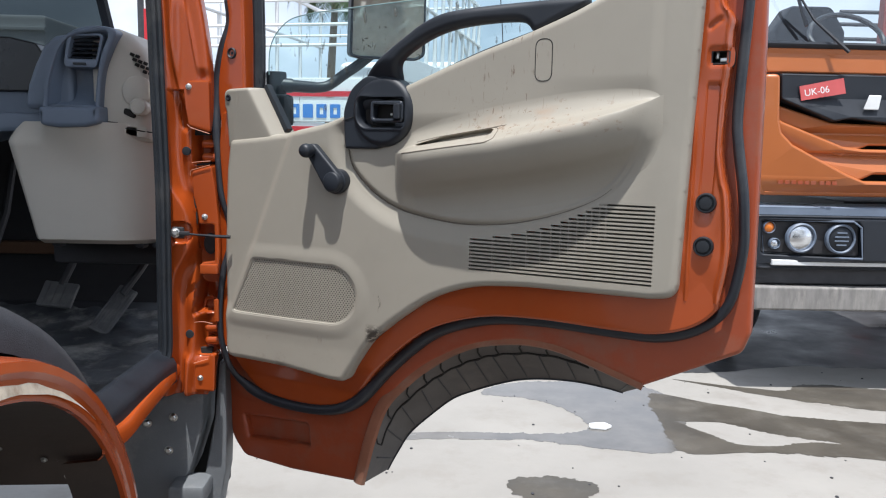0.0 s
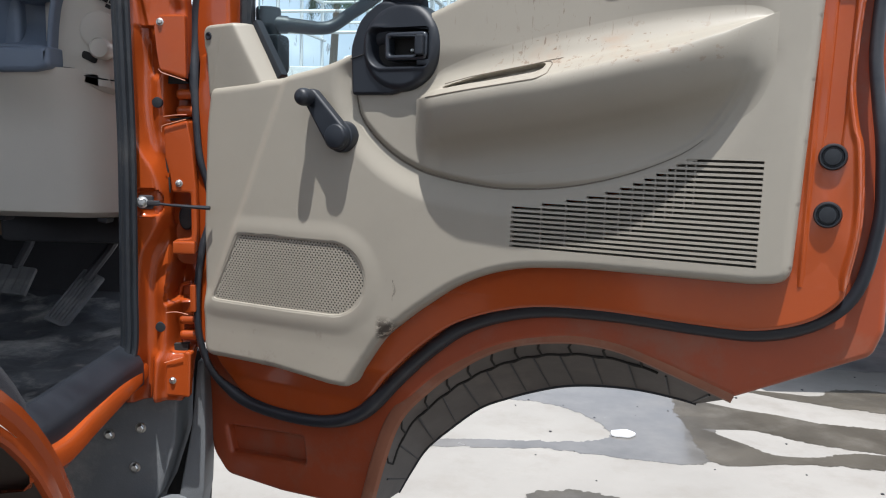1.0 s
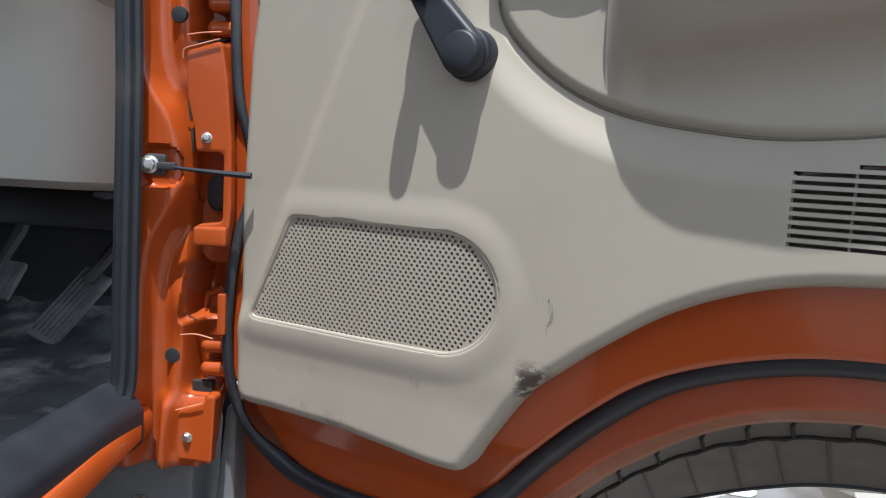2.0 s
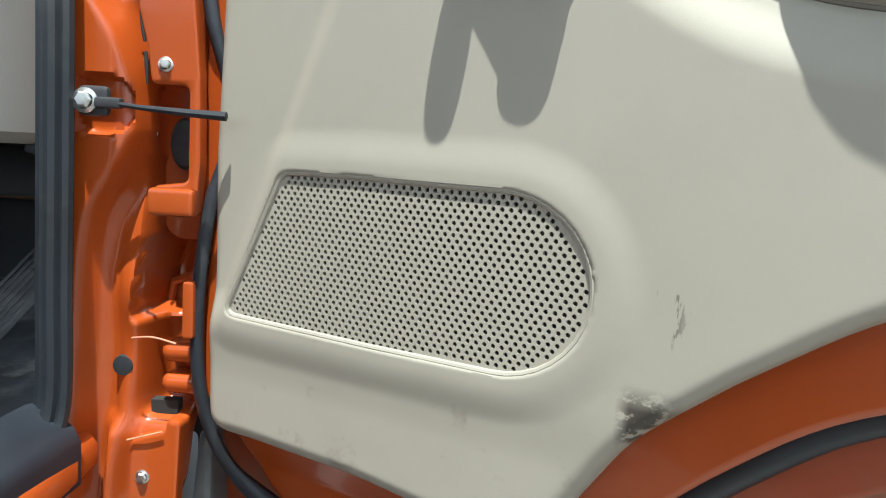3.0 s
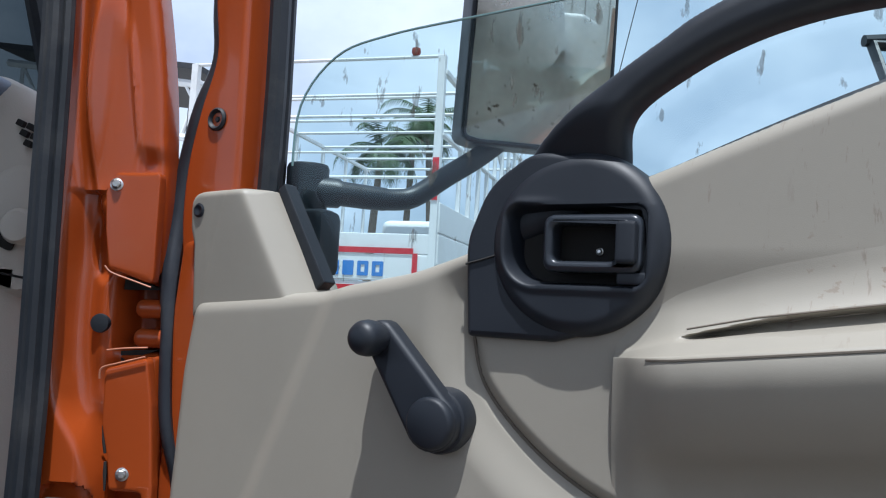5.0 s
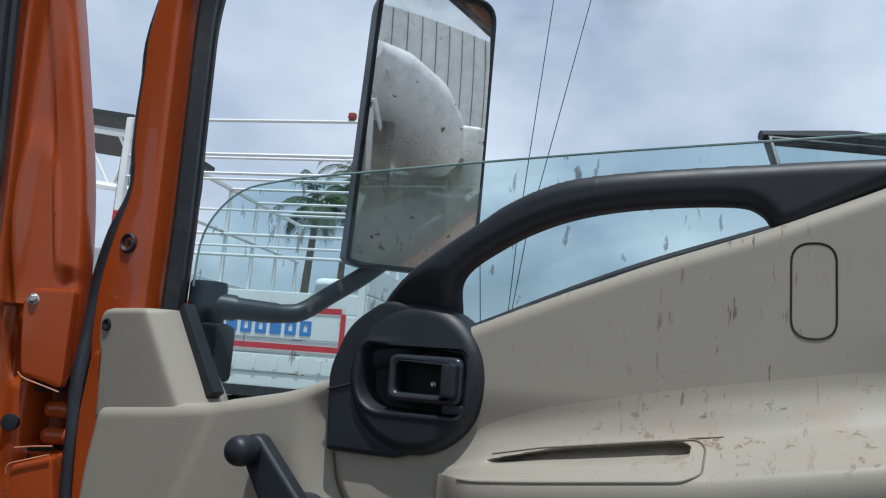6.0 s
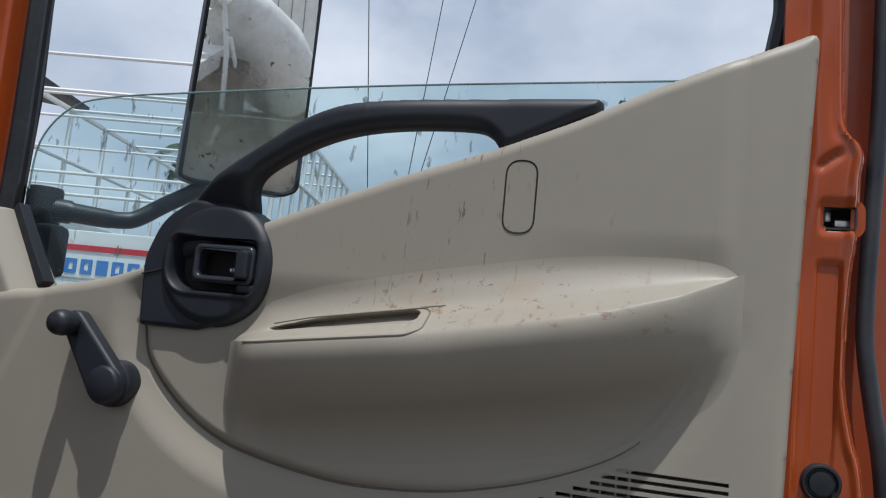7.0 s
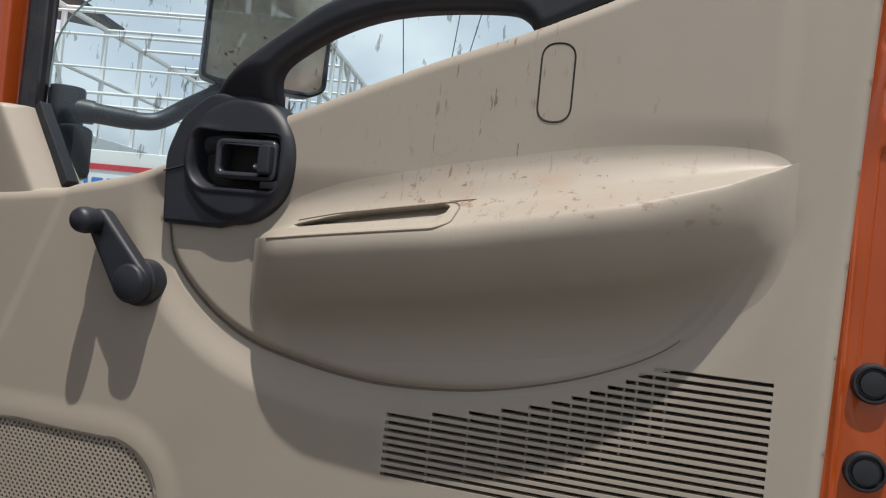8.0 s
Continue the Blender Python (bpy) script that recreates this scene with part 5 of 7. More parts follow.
tube(bm, [cb((-0.482, 1.560, 0.866)), cb((-0.478, 1.558, 0.886)), cb((-0.462, 1.558, 0.892))], 0.004, 8)
part("folded_tab", bm, ORANGE, cab, "folded orange bracket in the shaded bay")
bm = bmesh.new()
box(bm, cb((-0.441, 1.500, 0.876)), (0.010, 0.010, 0.046), 0.003)
part("hinge_tab", bm, ORANGE, cab)
for (x, y, z) in ((-0.484, 1.490, 1.307), (-0.4585, 1.491, 1.061), (-0.473, 1.490, 0.741)):
    bm = bmesh.new()
    bolt_mesh(bm, cb((x, y, z)), (0.1, -1, 0.1), 0.0042)
    part("hinge_bolt", bm, ZINC, cab, "bright zinc hinge bolt")
for (x, z) in ((-0.496, 1.186), (-0.496, 0.826)):
    bm = bmesh.new()
    lathe(bm, [(0.0085, -0.01), (0.0085, 0), (0.0080, 0.002), (0, 0.003)], Matrix.Translation(cb((x, 1.5015 - float(pillar_height(np.array([x]), np.array([z]))[0]), z))) @ pose(0, 0, 0, 90), 18)
    part("grommet", bm, RUBBER, cab, "dark rubber grommet")

# check strap
strap = thing("door_check_strap", pose(-0.510, 1.468, 1.031), "thin steel door check strap with a zinc bolt", "check strap")
bm = bmesh.new()
bolt_mesh(bm, (0, 0.004, 0), (0.1, -1, 0.1), 0.0068)
part("bolt", bm, ZINC, strap)
bm = bmesh.new()
box(bm, (0.004, 0.010, 0), (0.024, 0.008, 0.022), 0.004)
box(bm, (0.017, 0.006, -0.001), (0.020, 0.008, 0.008), 0.002)
part("bracket", bm, STEEL_DARK, strap)
bm = bmesh.new()
tube(bm, [(0.02, 0.004, -0.001), (0.04, 0.004, -0.003), (0.075, 0.003, -0.005), (0.105, 0.003, -0.006)], [0.0019, 0.0019, 0.0028, 0.0034], 8)
part("rod", bm, BLACK, strap)

# ---- dashboard ----
dash = thing("dashboard", pose(-0.70, 1.60, 0.99), "beige and slate grey dashboard end with air vent", "dashboard")
dput = lambda x, y, z: tuple(Vector((x, y, z)) - Vector((-0.70, 1.60, 0.99)))
bm = bmesh.new()
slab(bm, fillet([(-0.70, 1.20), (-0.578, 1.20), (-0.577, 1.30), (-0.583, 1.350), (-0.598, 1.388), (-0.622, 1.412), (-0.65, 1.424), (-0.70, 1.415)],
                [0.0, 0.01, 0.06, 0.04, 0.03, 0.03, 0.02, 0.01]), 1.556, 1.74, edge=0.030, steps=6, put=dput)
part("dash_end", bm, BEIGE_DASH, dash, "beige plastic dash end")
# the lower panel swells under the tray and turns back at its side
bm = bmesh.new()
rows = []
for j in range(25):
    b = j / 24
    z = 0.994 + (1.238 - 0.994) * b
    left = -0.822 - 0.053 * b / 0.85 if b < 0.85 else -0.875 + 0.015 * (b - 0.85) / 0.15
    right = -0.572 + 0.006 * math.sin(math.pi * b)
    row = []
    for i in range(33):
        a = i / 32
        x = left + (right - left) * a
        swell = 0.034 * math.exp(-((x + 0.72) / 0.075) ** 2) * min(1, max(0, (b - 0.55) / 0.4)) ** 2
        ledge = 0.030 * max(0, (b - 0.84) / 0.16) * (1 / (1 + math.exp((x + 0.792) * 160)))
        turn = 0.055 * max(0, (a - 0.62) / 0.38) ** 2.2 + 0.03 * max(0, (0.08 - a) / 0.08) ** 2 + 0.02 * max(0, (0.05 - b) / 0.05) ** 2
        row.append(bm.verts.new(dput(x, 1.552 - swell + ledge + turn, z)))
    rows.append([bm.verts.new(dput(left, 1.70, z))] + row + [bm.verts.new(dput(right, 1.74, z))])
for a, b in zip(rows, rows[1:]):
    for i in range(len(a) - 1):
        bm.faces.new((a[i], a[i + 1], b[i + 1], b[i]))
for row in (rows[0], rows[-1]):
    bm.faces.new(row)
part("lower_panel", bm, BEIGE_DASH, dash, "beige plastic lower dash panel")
for x in (-0.79, -0.62, -0.585):
    bm = bmesh.new()
    box(bm, dput(x, 1.60, 0.990), (0.018, 0.03, 0.010), 0.003, pose(0, 0, 0, 0, 12, 0))
    part("panel_clip", bm, STEEL_DARK, dash)
HOOD = spline([(-0.782, 1.262), (-0.777, 1.285), (-0.771, 1.315), (-0.759, 1.358), (-0.742, 1.390), (-0.718, 1.411), (-0.686, 1.420), (-0.652, 1.420), (-0.634, 1.410), (-0.645, 1.381), (-0.660, 1.344), (-0.667, 1.307), (-0.671, 1.262)], 4)
HOOD = [(p[0], p[1]) for p in HOOD]
RECESS = spline([(-0.772, 1.262), (-0.765, 1.316), (-0.749, 1.366), (-0.733, 1.391), (-0.711, 1.403), (-0.681, 1.409), (-0.650, 1.407), (-0.664, 1.368), (-0.674, 1.323), (-0.680, 1.262)], 4)
RECESS = [(p[0], p[1]) for p in RECESS]
bm = bmesh.new()
slab(bm, HOOD, 1.532, 1.74, [RECESS], edge=0.005, steps=3, put=dput)
part("vent_housing", bm, GREY_TRIM, dash, "slate grey vent housing")
bm = bmesh.new()
cx, cz = -0.712, 1.335
rows = []
for k in range(9):
    r = 1 - k / 8
    rows.append([bm.verts.new(dput(cx + (x - cx) * r, 1.540 + 0.050 * (1 - r ** 3), cz + (z - cz) * r)) for x, z in RECESS])
for a, b in zip(rows, rows[1:-1]):
    for i in range(len(a)):
        n = (i + 1) % len(a)
        bm.faces.new((a[i], a[n], b[n], b[i]))
bm.faces.new(rows[-2])
bmesh.ops.delete(bm, geom=[v for v in bm.verts if not v.link_faces], context='VERTS')
part("housing_recess", bm, GREY_TRIM, dash, "slate grey hollow of the vent housing")
bm = bmesh.new()
slab(bm, fillet([(-0.833, 1.262), (-0.823, 1.310), (-0.809, 1.346), (-0.789, 1.386), (-0.767, 1.405), (-0.735, 1.410), (-0.735, 1.262)], 0.015), 1.565, 1.74, edge=0.010, steps=3, put=dput)
part("binnacle_side", bm, GREY_TRIM, dash, "slate grey binnacle side")
bm = bmesh.new()
slab(bm, fillet([(-0.776, 1.230), (-0.777, 1.264), (-0.664, 1.268), (-0.663, 1.236), (-0.690, 1.228), (-0.740, 1.226)], [0.012, 0.004, 0.004, 0.012, 0.02, 0.02]), 1.508, 1.62, edge=0.008, steps=3, put=dput)
part("tray", bm, GREY_TRIM, dash, "slate grey coin tray lip")
bm = bmesh.new()
lathe(bm, [(0.052, 0.0), (0.052, 0.003), (0.047, 0.004), (0.045, 0.001), (0.0, 0.0005)], Matrix.Translation(dput(-0.721, 1.545, 1.2665)) @ Matrix.Diagonal((0.95, 0.5, 1, 1)), 28)
part("cup_ring", bm, GREY_TRIM, dash, "slate grey cup ring")
vent_poly = fillet([(-0.739, 1.342), (-0.729, 1.405), (-0.657, 1.408), (-0.675, 1.342)], 0.010)
bm = bmesh.new()
slab(bm, vent_poly, 1.536, 1.60, [fillet([(-0.730, 1.359), (-0.720, 1.400), (-0.666, 1.402), (-0.676, 1.358)], 0.005)], edge=0.003, put=dput)
vent = part("air_vent", bm, GREY_TRIM, dash, "dark slatted air vent")
bm = bmesh.new()
slab(bm, inset(vent_poly, 0.004), 1.575, 1.59, put=dput)
part("vent_back", bm, VOID, vent)
for k in range(5):
    bm = bmesh.new()
    box(bm, dput(-0.7015 + 0.0018 * k, 1.552, 1.364 + 0.0085 * k), (0.052, 0.014, 0.0022), 0.0, pose(0, 0, 0, 22))
    part("vent_slat", bm, BLACK, vent)
bm = bmesh.new()
box(bm, dput(-0.706, 1.534, 1.349), (0.024, 0.005, 0.004), 0.001)
part("vent_lever", bm, BLACK, vent)
bm = bmesh.new()
for row in range(4):
    for col in range(3):
        if (row, col) not in ((0, 2), (3, 0)):
            box(bm, dput(-0.612 + 0.0105 * col + 0.0045 * row, 1.5545, 1.3705 - 0.0098 * row - 0.0035 * col), (0.0078, 0.006, 0.0062), 0.001, pose(0, 0, 0, 0, 24, 0))
part("speaker_slots", bm, VOID, dash)
bm = bmesh.new()
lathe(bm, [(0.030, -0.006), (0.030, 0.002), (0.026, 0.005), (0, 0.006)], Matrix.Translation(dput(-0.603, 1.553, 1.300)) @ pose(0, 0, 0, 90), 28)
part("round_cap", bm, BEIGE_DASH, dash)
bm = bmesh.new()
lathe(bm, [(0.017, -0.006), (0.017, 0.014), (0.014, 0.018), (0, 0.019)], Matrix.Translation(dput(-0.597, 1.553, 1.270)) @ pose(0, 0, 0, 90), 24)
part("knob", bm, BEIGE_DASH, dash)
bm = bmesh.new()
slab(bm, fillet([(-0.632, 1.256), (-0.630, 1.268), (-0.606, 1.260), (-0.610, 1.246)], 0.005), 1.5525, 1.558, put=dput)
part("knob_gap", bm, VOID, dash)
bm = bmesh.new()
tube(bm, [dput(-0.665, 1.556, 1.240), dput(-0.645, 1.556, 1.238), dput(-0.638, 1.5557, 1.229), dput(-0.60, 1.5557, 1.223), dput(-0.575, 1.562, 1.220)], 0.0012, 5)
part("panel_seam", bm, VOID, dash)
bm = bmesh.new()
slab(bm, fillet([(-1.60, 1.22), (-1.60, 1.36), (-0.93, 1.385), (-0.80, 1.40), (-0.79, 1.23)], 0.02), 1.66, 2.17, edge=0.02, put=dput)
slab(bm, [(-0.80, 1.20), (-0.80, 1.37), (-0.69, 1.37), (-0.69, 1.20)], 1.745, 2.17, put=dput)
part("dash_top", bm, GREY_TRIM, dash, "dark slate dash top")
bm = bmesh.new()
slab(bm, fillet([(-1.50, 1.03), (-1.50, 1.26), (-0.80, 1.255), (-0.80, 1.222), (-0.89, 1.215)], 0.01), 1.58, 1.70, edge=0.008, put=dput)
part("dash_shelf", bm, GREY_TRIM, dash)
bm = bmesh.new()
slab(bm, fillet([(-1.45, 1.296), (-1.45, 1.412), (-0.90, 1.412), (-0.845, 1.400), (-0.825, 1.37), (-0.850, 1.300)], 0.012), 1.652, 1.72, edge=0.004, put=dput)
part("instrument_panel", bm, material("cluster_black", (0.012, 0.013, 0.016), 0.25, vary=0.2, scale=12), dash, "glossy black instrument panel")
bm = bmesh.new()
box(bm, dput(-0.70, 1.76, 0.965), (0.26, 0.22, 0.05), 0.01)
part("dash_underside", bm, DARK, dash)

# windscreen of this cab
ws = thing("cab_windscreen", pose(-1.1, 2.12, 1.39), "raked cab windscreen glass", "windscreen")
bm = bmesh.new()
vsn = [bm.verts.new(p) for p in ((-0.9, 0, 0), (0.24, 0, 0), (0.22, -0.32, 0.62), (-0.9, -0.32, 0.62))]
bm.faces.new(vsn)
bmesh.ops.solidify(bm, geom=bm.faces[:], thickness=0.005)
w_ob = part("pane", bm, pane_material("dull_windscreen", (0.07, 0.085, 0.09), 0.06), ws, "", False)
w_ob.visible_shadow = False
bm = bmesh.new()
tube(bm, [(0.245, 0, -0.02), (0.225, -0.32, 0.62)], 0.014, 8)
tube(bm, [(-0.9, 0, -0.01), (0.25, 0, -0.01)], 0.018, 8)
part("screen_rubber", bm, RUBBER, ws)


# ---- pedals ----
PEDAL = material("worn_pedal_rubber", (0.12, 0.123, 0.125), 0.6, vary=0.2, scale=20, bump=0.2, bump_scale=200, dirt=(0.28, 0.27, 0.25), dirt_amount=0.5, dirt_scale=20)


def pedal(x, y, z, w, h, rz, label, ribs):
    t = thing("pedal", pose(x, y, z, 0, 22 if ribs > 4 else 6, rz), label, "pedal", "foot pedals")
    b = bmesh.new()
    box(b, (0, 0, 0), (w, 0.012, h), 0.004, pose(0, 0, 0, -42))
    pad = part("pad", b, PEDAL, t, "worn black rubber pedal pad")
    for k in range(ribs):
        b = bmesh.new()
        xx = (k - (ribs - 1) / 2) * w * 0.9 / ribs
        box(b, (0, 0, 0), (w * 0.35 / ribs, 0.003, h * 0.86), 0.0, pose(0, 0, 0, -42) @ pose(xx, -0.0064, 0))
        part("rib", b, PEDAL, pad)
    b = bmesh.new()
    tube(b, [(0, 0.015, h * 0.3), (0.006, 0.05, h * 0.55 + 0.03), (0.01, 0.09, h * 0.6 + 0.12), (0.01, 0.11, h + 0.22)], 0.009, 8)
    part("lever", b, STEEL_DARK, t)
    return t


pedal(-0.745, 1.75, 0.818, 0.046, 0.125, -8, "worn ribbed accelerator pedal over the floor mat", 6)
pedal(-0.893, 1.80, 0.842, 0.080, 0.066, 0, "worn rubber brake pedal pad", 4)
pedal(-1.10, 1.84, 0.868, 0.070, 0.060, 0, "worn rubber clutch pedal pad", 4)

# rounded cover over the wheel housing, inside the cab
bm = bmesh.new()
rows = []
for j in range(31):
    a = math.radians(31 + 139 * j / 30)
    c, q = math.cos(a), math.sin(a)
    rows.append([bm.verts.new(cb((x, AY + r * c, AZ + r * q))) for r, x in ((0.49, -0.535), (0.525, -0.540), (0.545, -0.552), (0.556, -0.575), (0.560, -0.62), (0.560, -1.15))])
for a, b in zip(rows, rows[1:]):
    for i in range(len(a) - 1):
        bm.faces.new((a[i], a[i + 1], b[i + 1], b[i]))
part("wheel_housing_cover", bm, SEAT, cab, "black carpeted wheel housing cover")

# step and bumper corner under the pillar
st, sput = cab, cput
bm = bmesh.new()
slab(bm, fillet([(-0.72, 0.30), (-0.72, 0.60), (-0.62, 0.66), (-0.478, 0.735), (-0.482, 0.62), (-0.510, 0.53), (-0.53, 0.49), (-0.55, 0.30)], [0, 0.01, 0.05, 0.01, 0.1, 0.05, 0.05, 0]), 1.53, 1.62, edge=0.008, put=sput)
part("step_panel", bm, STEP_GREY, st, "grey textured plastic step panel")
bm = bmesh.new()
slab(bm, fillet([(-0.515, 0.30), (-0.500, 0.44), (-0.484, 0.519), (-0.461, 0.643), (-0.450, 0.76), (-0.437, 0.76), (-0.437, 0.60), (-0.440, 0.526), (-0.456, 0.44), (-0.474, 0.30)], 0.02), 1.545, 1.60, edge=0.006, put=sput)
part("corner_panel", bm, STEP_GREY, st, "grey plastic bumper corner panel")
bm = bmesh.new()
slab(bm, [(-0.54, 0.46), (-0.50, 0.75), (-0.445, 0.75), (-0.46, 0.46)], 1.64, 1.66, put=sput)
part("step_gap", bm, VOID, st)
bm = bmesh.new()
box(bm, sput(-0.505, 1.52, 0.498), (0.075, 0.08, 0.040), 0.010)
part("step_tread", bm, STEP_GREY, st)
for x, z in ((-0.541, 0.645), (-0.552, 0.575), (-0.594, 0.632)):
    bm = bmesh.new()
    bolt_mesh(bm, sput(x, 1.529, z), (0, -1, 0), 0.0068)
    part("step_bolt", bm, ZINC, st)

# unseen roof, rear wall and far side close the cab, with their window openings
# roof edge is placed for the shade it throws on pillar and dash
bm = bmesh.new()
box(bm, cb((-1.36, 1.075, 2.02)), (1.58, 1.45, 0.06), 0.02)
part("roof", bm, ORANGE, cab)
bm = bmesh.new()
box(bm, cb((-1.36, 0.36, 1.02)), (1.56, 0.05, 0.50), 0.01)
box(bm, cb((-1.36, 0.36, 1.90)), (1.56, 0.05, 0.18), 0.01)
part("rear_wall", bm, LINING, cab, "pale grey rear cab lining")
bm = bmesh.new()
box(bm, cb((-1.32, 1.08, 1.975)), (1.50, 1.34, 0.02), 0.006)
part("headliner", bm, LINING, cab, "pale grey cab headliner")
bm = bmesh.new()
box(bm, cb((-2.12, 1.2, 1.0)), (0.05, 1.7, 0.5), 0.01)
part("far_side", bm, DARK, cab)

# chassis rail, axle and far wheel that carry the cab
bm = bmesh.new()
box(bm, cb((-1.55, 0.9, 0.62)), (0.10, 2.6, 0.20), 0.01)
tube(bm, [cb((-2.0, 0.745, 0.485)), cb((-1.45, 0.745, 0.485))], 0.06, 10)
part("chassis_rail", bm, STEEL_DARK, cab)
bm = bmesh.new()
lathe(bm, [(0.0, -0.12), (0.25, -0.12), (0.43, -0.12), (0.47, -0.09), (0.484, 0.0), (0.47, 0.09), (0.43, 0.12), (0.0, 0.12)], Matrix.Translation(cb((-2.0, 0.745, 0.485))) @ pose(0, 0, 0, 0, 90, 0), 32)
part("wheel", bm, RUBBER, cab, "dusty black tyre")


# ---- ground ----
def concrete():
    m = material("pale_concrete", (0.275, 0.260, 0.237), 0.85, vary=0.14, scale=0.9, bump=0.45, bump_scale=45, dirt=(0.225, 0.205, 0.18), dirt_amount=0.75, dirt_scale=3.4)
    return m


CONCRETE = concrete()
WET = material("wet_concrete", (0.128, 0.121, 0.112), 0.16, vary=0.25, scale=5, bump=0.05, bump_scale=25, rough_vary=0.12)
# dark colour that only lowers the light bounced up onto the door
BOUNCE_DIM = material("bounce_dimming_ground", (0.105, 0.093, 0.078), 0.5, vary=0.3, scale=2.5, bump=0.3, bump_scale=30, rough_vary=0.2)
DAMP = material("damp_muddy_concrete", (0.066, 0.057, 0.044), 0.55, vary=0.25, scale=3.5, bump=0.2, bump_scale=40, dirt=(0.13, 0.118, 0.10), dirt_amount=0.6, dirt_scale=6, rough_vary=0.2)
DARK_GROUND = material("dark_mottled_ground", (0.035, 0.035, 0.037), 0.42, vary=0.5, scale=2.2, bump=0.2, bump_scale=18, dirt=(0.12, 0.12, 0.12), dirt_amount=0.6, dirt_scale=2.5, rough_vary=0.2)
bm = bmesh.new()
bmesh.ops.create_grid(bm, x_segments=40, y_segments=40, size=150)
tagged(part("ground", bm, CONCRETE), "pale dusty concrete yard with damp streaks", "ground", kind="structure")


def patch(pts, mat, z, label, rough=0.03):
    """A flat ground patch with a ragged rim."""
    rim = spline(pts, 36, True)
    cx0 = sum(p[0] for p in pts) / len(pts)
    cy0 = sum(p[1] for p in pts) / len(pts)
    b = bmesh.new()
    vv = []
    for p in rim:
        d = noise.noise(Vector((p[0] * 5, p[1] * 5, z * 900))) * rough * 1.5 + noise.noise(Vector((p[0] * 17, p[1] * 17, 5))) * rough * 0.8 + noise.noise(Vector((p[0] * 45, p[1] * 45, 9))) * rough * 0.7 + noise.noise(Vector((p[0] * 110, p[1] * 110, 2))) * rough * 0.45
        r = Vector((p[0] - cx0, p[1] - cy0, 0)).normalized()
        vv.append((p[0] + r.x * d, p[1] + r.y * d))
    top = [b.verts.new((x, y, z * 0.4)) for x, y in vv]
    for tri in tessellate_polygon([[Vector((x, y, 0)) for x, y in vv]]):
        b.faces.new([top[i] for i in tri])
    for f in b.faces:
        f.normal_update()
        if f.normal.z < 0:
            f.normal_flip()
    me = bpy.data.meshes.new("ground_patch")
    b.to_mesh(me)
    b.free()
    me.materials.append(mat)
    return tagged(new("ground_patch", me), label, "wet patch", "wet patches", "structure")


patch([(-0.30, 3.13), (0.10, 3.18), (0.45, 3.17), (0.70, 3.22), (0.66, 3.42), (0.50, 3.62), (0.25, 3.70), (0.36, 3.86), (0.7, 3.95), (1.05, 3.9), (1.18, 3.66), (1.15, 3.34), (1.02, 3.02), (0.80, 2.98), (0.55, 3.05), (0.2, 3.10), (-0.25, 3.08)],
      WET, 0.003, "grey wet patch on the concrete", 0.02)
patch([(1.30, 4.0), (1.54, 3.90), (1.71, 3.85), (1.81, 3.825), (1.97, 3.92), (2.38, 3.87), (3.4, 3.70), (3.4, 3.2), (2.17, 3.525), (1.98, 3.60), (1.73, 3.72), (1.52, 3.85)], DAMP, 0.0035, "brown damp streak on the concrete", 0.02)
patch([(1.12, 3.74), (1.357, 3.607), (1.53, 3.52), (1.69, 3.427), (2.07, 3.35), (3.2, 3.10), (3.2, 2.6), (1.88, 3.03), (1.713, 3.108), (1.467, 3.218), (1.311, 3.336), (1.113, 3.35), (1.05, 3.45)], DAMP, 0.0035, "brown damp streak on the concrete", 0.02)
patch([(1.04, 3.40), (1.11, 3.335), (1.238, 3.143), (1.307, 3.072), (1.436, 3.064), (1.713, 3.105), (2.4, 2.80), (2.4, 2.70), (1.815, 2.92), (1.532, 2.967), (1.309, 2.99), (1.02, 2.993)], DAMP, 0.0042, "brown damp streak on the concrete", 0.02)
patch([(0.30, 2.68), (0.45, 2.72), (0.60, 2.66), (0.52, 2.55), (0.36, 2.52)], DAMP, 0.003, "small damp stain on the concrete", 0.02)
patch([(1.2, 4.35), (2.2, 4.28), (3.6, 4.2), (4.5, 4.5), (4.2, 7.0), (1.4, 7.0)], DARK_GROUND, 0.003, "dark mottled ground under the truck")
# added ground round the camera, out of direct view, to weaken bounce light
patch([(-6, -5), (-2.5, -6.2), (1, -5), (4, -4.5), (5.5, -1.5), (3.2, 0.8), (1.5, 1.6), (-0.1, 1.9), (-2, 1.2), (-5, 0.5)], BOUNCE_DIM, 0.003, "dark ground added out of view to dim the bounce light", 0.12)
stone = thing("plastic_scrap", pose(0.741, 3.254, 0.003), "small white plastic scrap on wet ground", "scrap")
bm = bmesh.new()
slab(bm, fillet([(-0.05, -0.02), (-0.04, 0.03), (0.03, 0.045), (0.06, 0.0), (0.02, -0.035)], 0.02), 0.0, 0.008, edge=0.003, put=lambda x, y, z: (x, z, 0.008 - y))
part("scrap", bm, WHITE, stone)


# ---- orange cowl truck facing the camera ----
tr = thing("orange_truck", pose(2.70, 3.80, 0), "orange cowl truck with black grille band and muddy bumper", "truck")
X0 = -1.10


def tslab(name, poly, y0, y1, mat, parent=tr, rad=0.01, edge=0.008, label="", holes=(), dy=lambda x: 0.10 * max(0, abs(x) - 0.75) ** 1.5 * 3):
    b = bmesh.new()
    slab(b, fillet(poly, rad), y0, y1, holes, edge=edge, steps=3, put=lambda x, y, z: (x, y + dy(x), z))
    return part(name, b, mat, parent, label)


